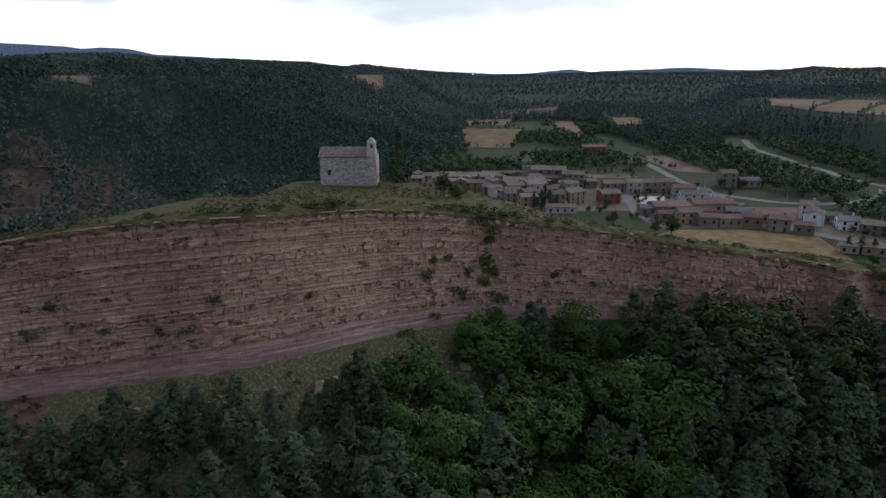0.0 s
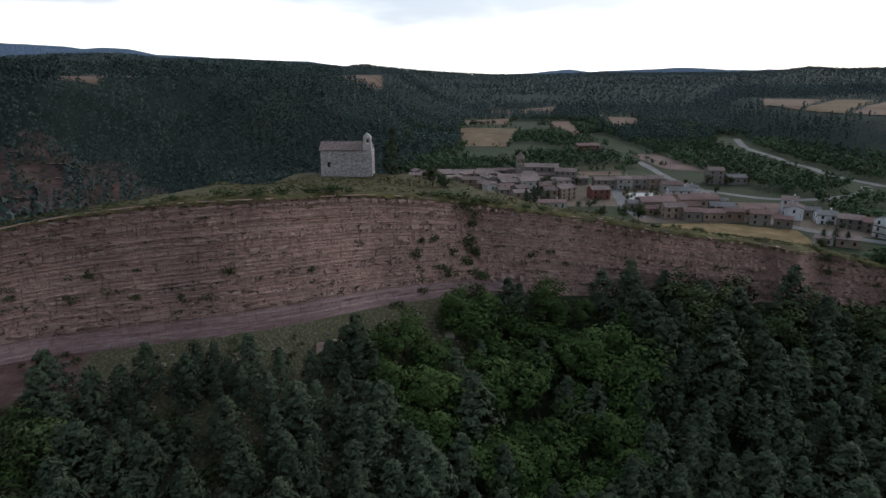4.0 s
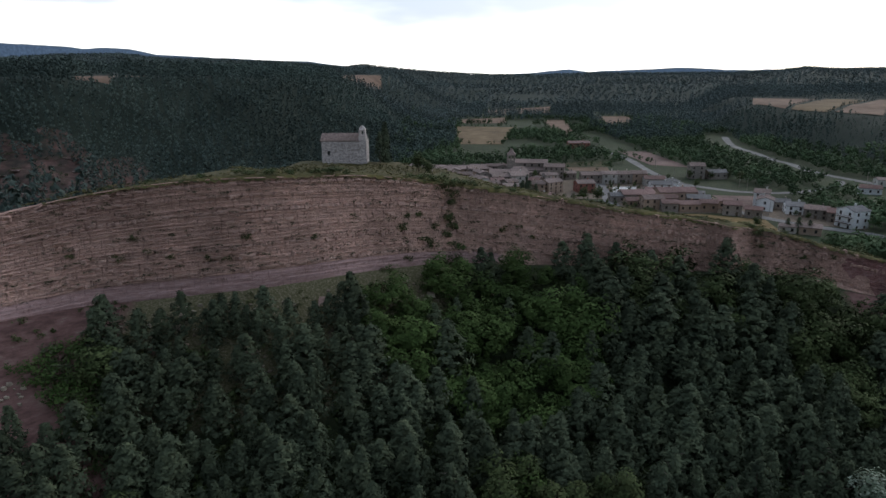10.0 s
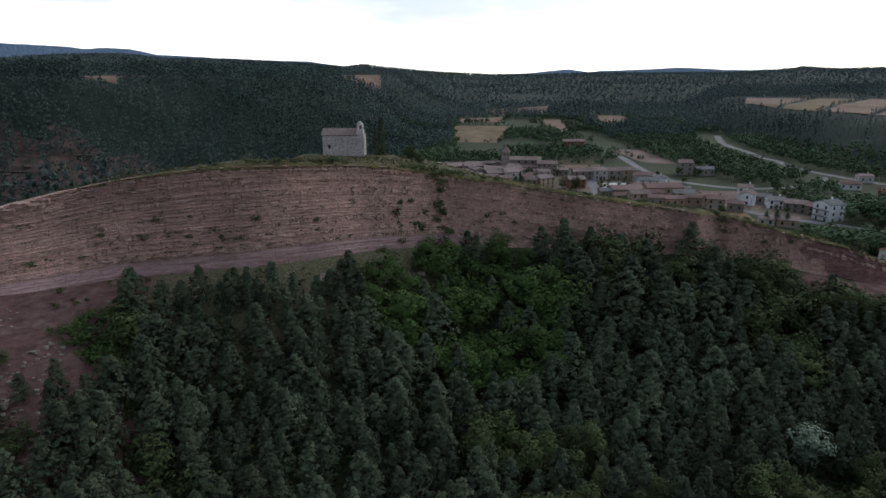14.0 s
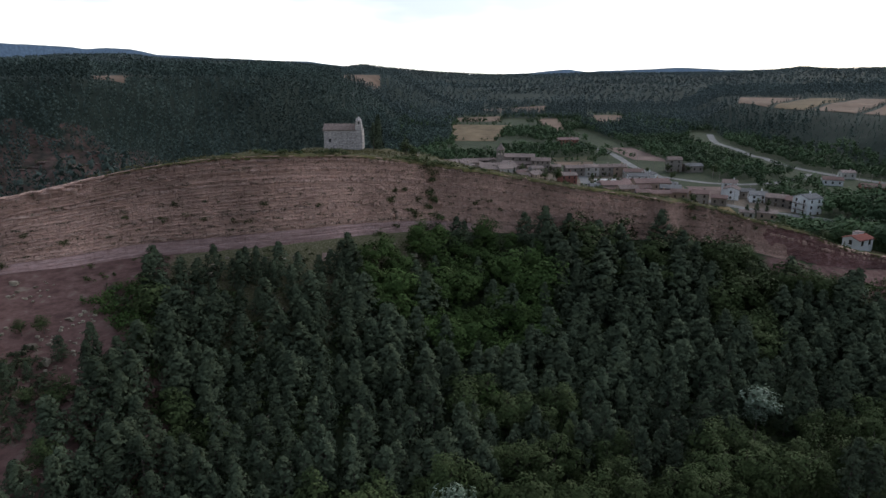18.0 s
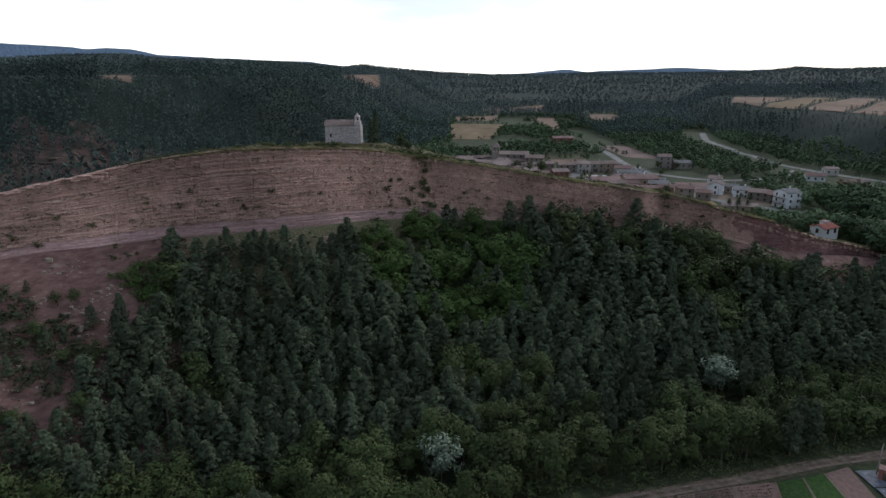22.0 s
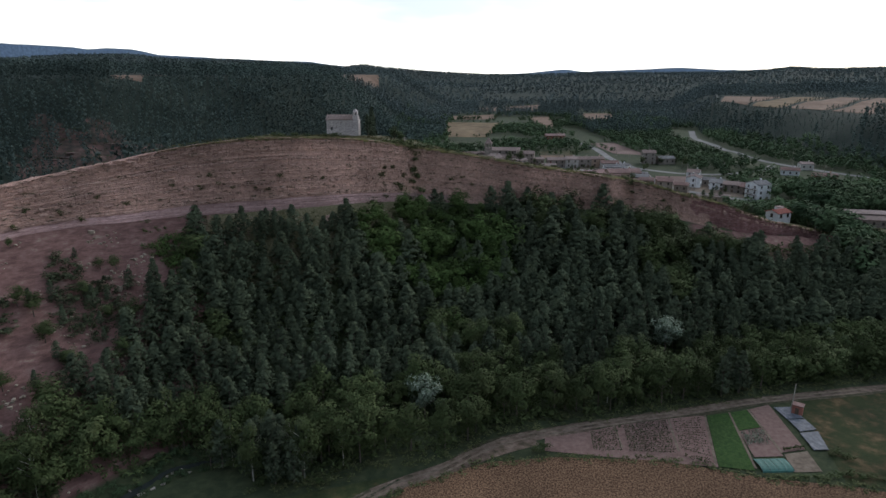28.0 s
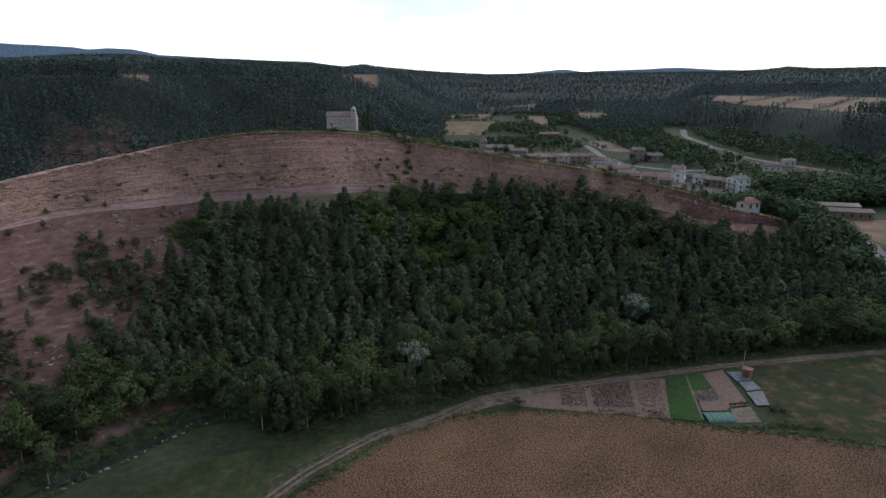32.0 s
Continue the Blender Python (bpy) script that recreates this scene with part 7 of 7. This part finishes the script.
# the hard beds: broken courses of blocks, long and thin in the west, thick and short in the east
BEDS = ((0.955, 0.75), (0.865, 0.8), (0.735, 1.0), (0.635, 0.9), (0.545, 0.6), (0.455, 1.1), (0.365, 0.8), (0.25, 1.1))
bs, bf, bw, bh, bo = [], [], [], [], []
for kb, (f, strong) in enumerate(BEDS):
    s0 = 0.0
    while s0 < CLIFF_S[-1] - 2:
        x = float(np.interp(s0, CLIFF_S, CLIFF[:, 0]))
        east = float(np.interp(x, [-45, 0, 40], [0, 0.6, 1]))
        w = float(rb.uniform(0.5, 2.2) * (1 - east) + rb.uniform(0.3, 0.95) * east)
        if east > 0.4 and kb in (1, 4, 6) or x > 78 and kb % 2:
            s0 += 4.0
            continue
        here = (0.24 + 0.40 * east) * strong + 0.55 * float(fbm(np.array([s0 / 15]), np.array([kb * 3.7]), 3, 175)[0])
        if rb.uniform() < here:
            tall = float((rb.uniform(0.2, 0.5) * (1 - east) + rb.uniform(0.35, 0.85) * east) * (0.6 + 0.5 * strong))
            bs.append(s0 + w / 2)
            bf.append(f + 0.006 * math.sin(s0 / 7 + kb) + float(rb.normal(0, 0.004)))
            bw.append(w / 2)
            bh.append(tall / 2)
            bo.append(float(rb.uniform(0.05, 0.62)) * (0.5 + 0.5 * strong))
            if rb.uniform() < 0.3 * east:
                bs.append(s0 + w * 0.45)
                bf.append(bf[-1] + tall / 17 * 1.05)
                bw.append(w * 0.36)
                bh.append(tall * 0.36)
                bo.append(bo[-1] * float(rb.uniform(0.2, 1.0)))
        s0 += w + float(rb.uniform(0.04, 0.3))
bs, f, hw, hh, bo = np.array(bs), np.array(bf), np.array(bw), np.array(bh), np.array(bo)
n = len(bs)
k = np.clip(np.searchsorted(CLIFF_S, bs), 3, len(CLIFF) - 4)
pc, sc = CLIFF[k], CLIFF_S[k]
tg = CLIFF[k + 2] - CLIFF[k - 2]
tg = tg[:, :2] / np.linalg.norm(tg[:, :2], axis=1)[:, None]
nr = np.stack([tg[:, 1], -tg[:, 0]], 1)
gul = -0.6 * np.exp(-((pc[:, 0] - 8) / 2.2) ** 2) - 1.6 * np.exp(-((pc[:, 0] - 84) / 2.0) ** 2) + 2.6 * np.exp(-((pc[:, 0] - 75) / 3.5) ** 2)
hd = 0.6 + 0 * hw
off = foot_reach(pc[:, 0]) * (1 - np.clip(f, 0, 1)) ** 1.3 + bulge(sc, pc[:, 0]) + gul * np.clip(f * 1.6, 0, 1) + bo - hd
ctr = np.column_stack([pc[:, :2] + nr * off[:, None], pc[:, 3] + f * (pc[:, 2] - pc[:, 3]) + 0.22 * vnoise(sc / 19, sc * 0, 60)])
cube = np.array([(-1, -1, -1), (1, -1, -1), (1, 1, -1), (-1, 1, -1), (-1, -1, 1), (1, -1, 1), (1, 1, 1), (-1, 1, 1)], float)
V = np.zeros((n, 8, 3))
jit = rb.normal(0, 0.17, (n, 8, 3)) + cube[None]
V[:, :, :2] = ctr[:, None, :2] + tg[:, None] * (jit[:, :, :1] * hw[:, None, None]) + nr[:, None] * (jit[:, :, 1:2] * hd[:, None, None])
V[:, :, 2] = ctr[:, None, 2] + jit[:, :, 2] * hh[:, None]
CF = np.array([(0, 3, 2, 1), (4, 5, 6, 7), (0, 1, 5, 4), (1, 2, 6, 5), (2, 3, 7, 6), (3, 0, 4, 7)])
F = (CF[None] + 8 * np.arange(n)[:, None, None]).reshape(-1, 4)
tagged(part("rock_blocks", flat_mesh("rock_blocks", V.reshape(-1, 3), F, [M["bedblock"]]), None, cliff_face), kind="stuff")
# fallen stones on the talus and on the red slope
sx, sy = jittered(-100, -8, 20, 106, 0.95, 51)
sd, _ = along(RIM_FINE, sx, sy)
ss, _ = along(STREAM, sx, sy)
on = (((sd < -5) & (sd > -17) & (sx > -66)) | ((sd < -6) & (sx < -52) & (ss > 4))) & (vnoise(sx / 4, sy / 4, 55) > np.where(sx < -52, 0.35, 0.0)) & (rb.uniform(size=len(sx)) < 0.6)
sx, sy = sx[on], sy[on]
n = len(sx)
sz = height(sx, sy)
sr = rb.uniform(0.09, 0.36, n) * (1 + (rb.uniform(size=n) < 0.06) * 1.3)
V = (cube[None] + rb.normal(0, 0.25, (n, 8, 3))) * (sr[:, None, None] * np.array([1, 0.8, 0.6])) + np.column_stack([sx, sy, sz + 0.3 * sr])[:, None]
F = (CF[None] + 8 * np.arange(n)[:, None, None]).reshape(-1, 4)
M["scree"] = material("pale_scree_stone", [(0.3, (0.19, 0.15, 0.115)), (0.7, (0.42, 0.355, 0.27))], 1.5, 0.95, 0.3, 6.0, island=0.5)
tagged(new("scree_stones", flat_mesh("scree_stones", V.reshape(-1, 3), F, [M["scree"]])), "pale fallen stones scattered below the cliff", "stones", kind="stuff")
for x, y, w in ((-17.5, 80.5, 1.6), (17, 99, 1.3), (-44, 65, 1.2), (-39, 67, 1.0), (-30, 70, 0.9)):
    ob = new("boulder", BLOCKS[0])
    ob.matrix_basis = pose(x, y, h1(x, y) + 0.3 * w, 12, 20, 35 * x) @ Matrix.Diagonal((w * 0.7, w * 0.6, w * 1.2, 1))
    tagged(ob, "pale fallen boulder on the rubble slope", "boulder", "fallen boulders")


# ledges of rock: the outcrop on the rim, and the bluff of the western hill
def ledge(x, y, z, long, deep, tall, turn, seed, mat, label, group):
    r = np.random.default_rng(seed)
    n = max(6, int(long / 0.8))
    V = []
    for i in range(n + 1):
        u = i / n
        taper = min(1.0, 5 * u + 0.25, 5 * (1 - u) + 0.25)
        fr, tp = deep * taper * r.uniform(0.75, 1.1), tall * r.uniform(0.8, 1.1) * (0.6 + 0.4 * taper)
        xx = (u - 0.5) * long + r.normal(0, 0.1)
        V += [(xx, 0.6 * deep, -1.2 * tall), (xx, 0.6 * deep, tp * 0.9), (xx, -0.3 * fr, tp), (xx, -fr, tp * 0.85), (xx, -fr * 0.95, tp * 0.35), (xx, -0.5 * fr, -0.1), (xx, -0.3 * fr, -1.2 * tall)]
    F = [(i * 7 + k, (i + 1) * 7 + k, (i + 1) * 7 + (k + 1) % 7, i * 7 + (k + 1) % 7) for i in range(n) for k in range(7)]
    me = flat_mesh("rock_ledge", V, F, [mat])
    ob = new("rock_ledge", me)
    ob.matrix_basis = pose(x, y, z, 0, 0, turn)
    tagged(ob, label, "rock", group)


for k, (x, f, lg) in enumerate(((-70, 0.965, 3.4), (-68.2, 0.92, 3.0), (-71.8, 0.93, 2.4), (-66.8, 0.95, 1.8), (-72.8, 0.97, 1.6))):
    q, turn = on_cliff(x, f, 0.2)
    ledge(q.x, q.y, q.z, lg, 0.9, 0.55, turn, 300 + k, M["limestone"], "jutting slab of limestone on the rim", "rim slabs")
for k in range(26):
    x, y = -238 + 96 * float(rb.uniform()), 268 + 60 * float(rb.uniform())
    ledge(x, y, h1(x, y), float(rb.uniform(3, 8)), 1.3, float(rb.uniform(0.4, 0.9)), float(rb.normal(8, 8)), 320 + k, M["bluffrock"], "weathered reddish rock ledge on the western hill", "bluff ledges")
bx2, by2 = jittered(-246, 258, -140, 340, 3.4, 171)
on = (np.hypot((bx2 + 192) / 52, (by2 - 298) / 42) < 1) & (rb.uniform(size=len(bx2)) < 0.42)
n = int(on.sum())
scatter("bluff_scrub", [crown("shrub", 790 + k, 60, 0.13) for k in range(3)], bx2[on], by2[on], height(bx2[on], by2[on]) - 0.15, rb.uniform(0.8, 2.2, n), rb.uniform(1.4, 3.6, n), M["scrubdark"], "dark scrub dotted over the rocky bluff", "scrub", 172)

# small dry tufts rooted in the ledges of the face
tp = [on_cliff(float(rb.uniform(-95, 100)), float(rb.choice(TOOTH_F) + rb.normal(0.02, 0.02)), 0.1)[0] for k in range(1000)]
tq = np.array([tuple(p) for p in tp])
n = len(tq)
scatter("ledge_tufts", [crown("shrub", 900 + k, 40, 0.15) for k in range(3)], tq[:, 0], tq[:, 1], tq[:, 2] - 0.15, rb.uniform(0.3, 0.8, n), rb.uniform(0.5, 1.5, n), M["scrubdark"], "small dark tufts of grass on the cliff ledges", "grass", 174)
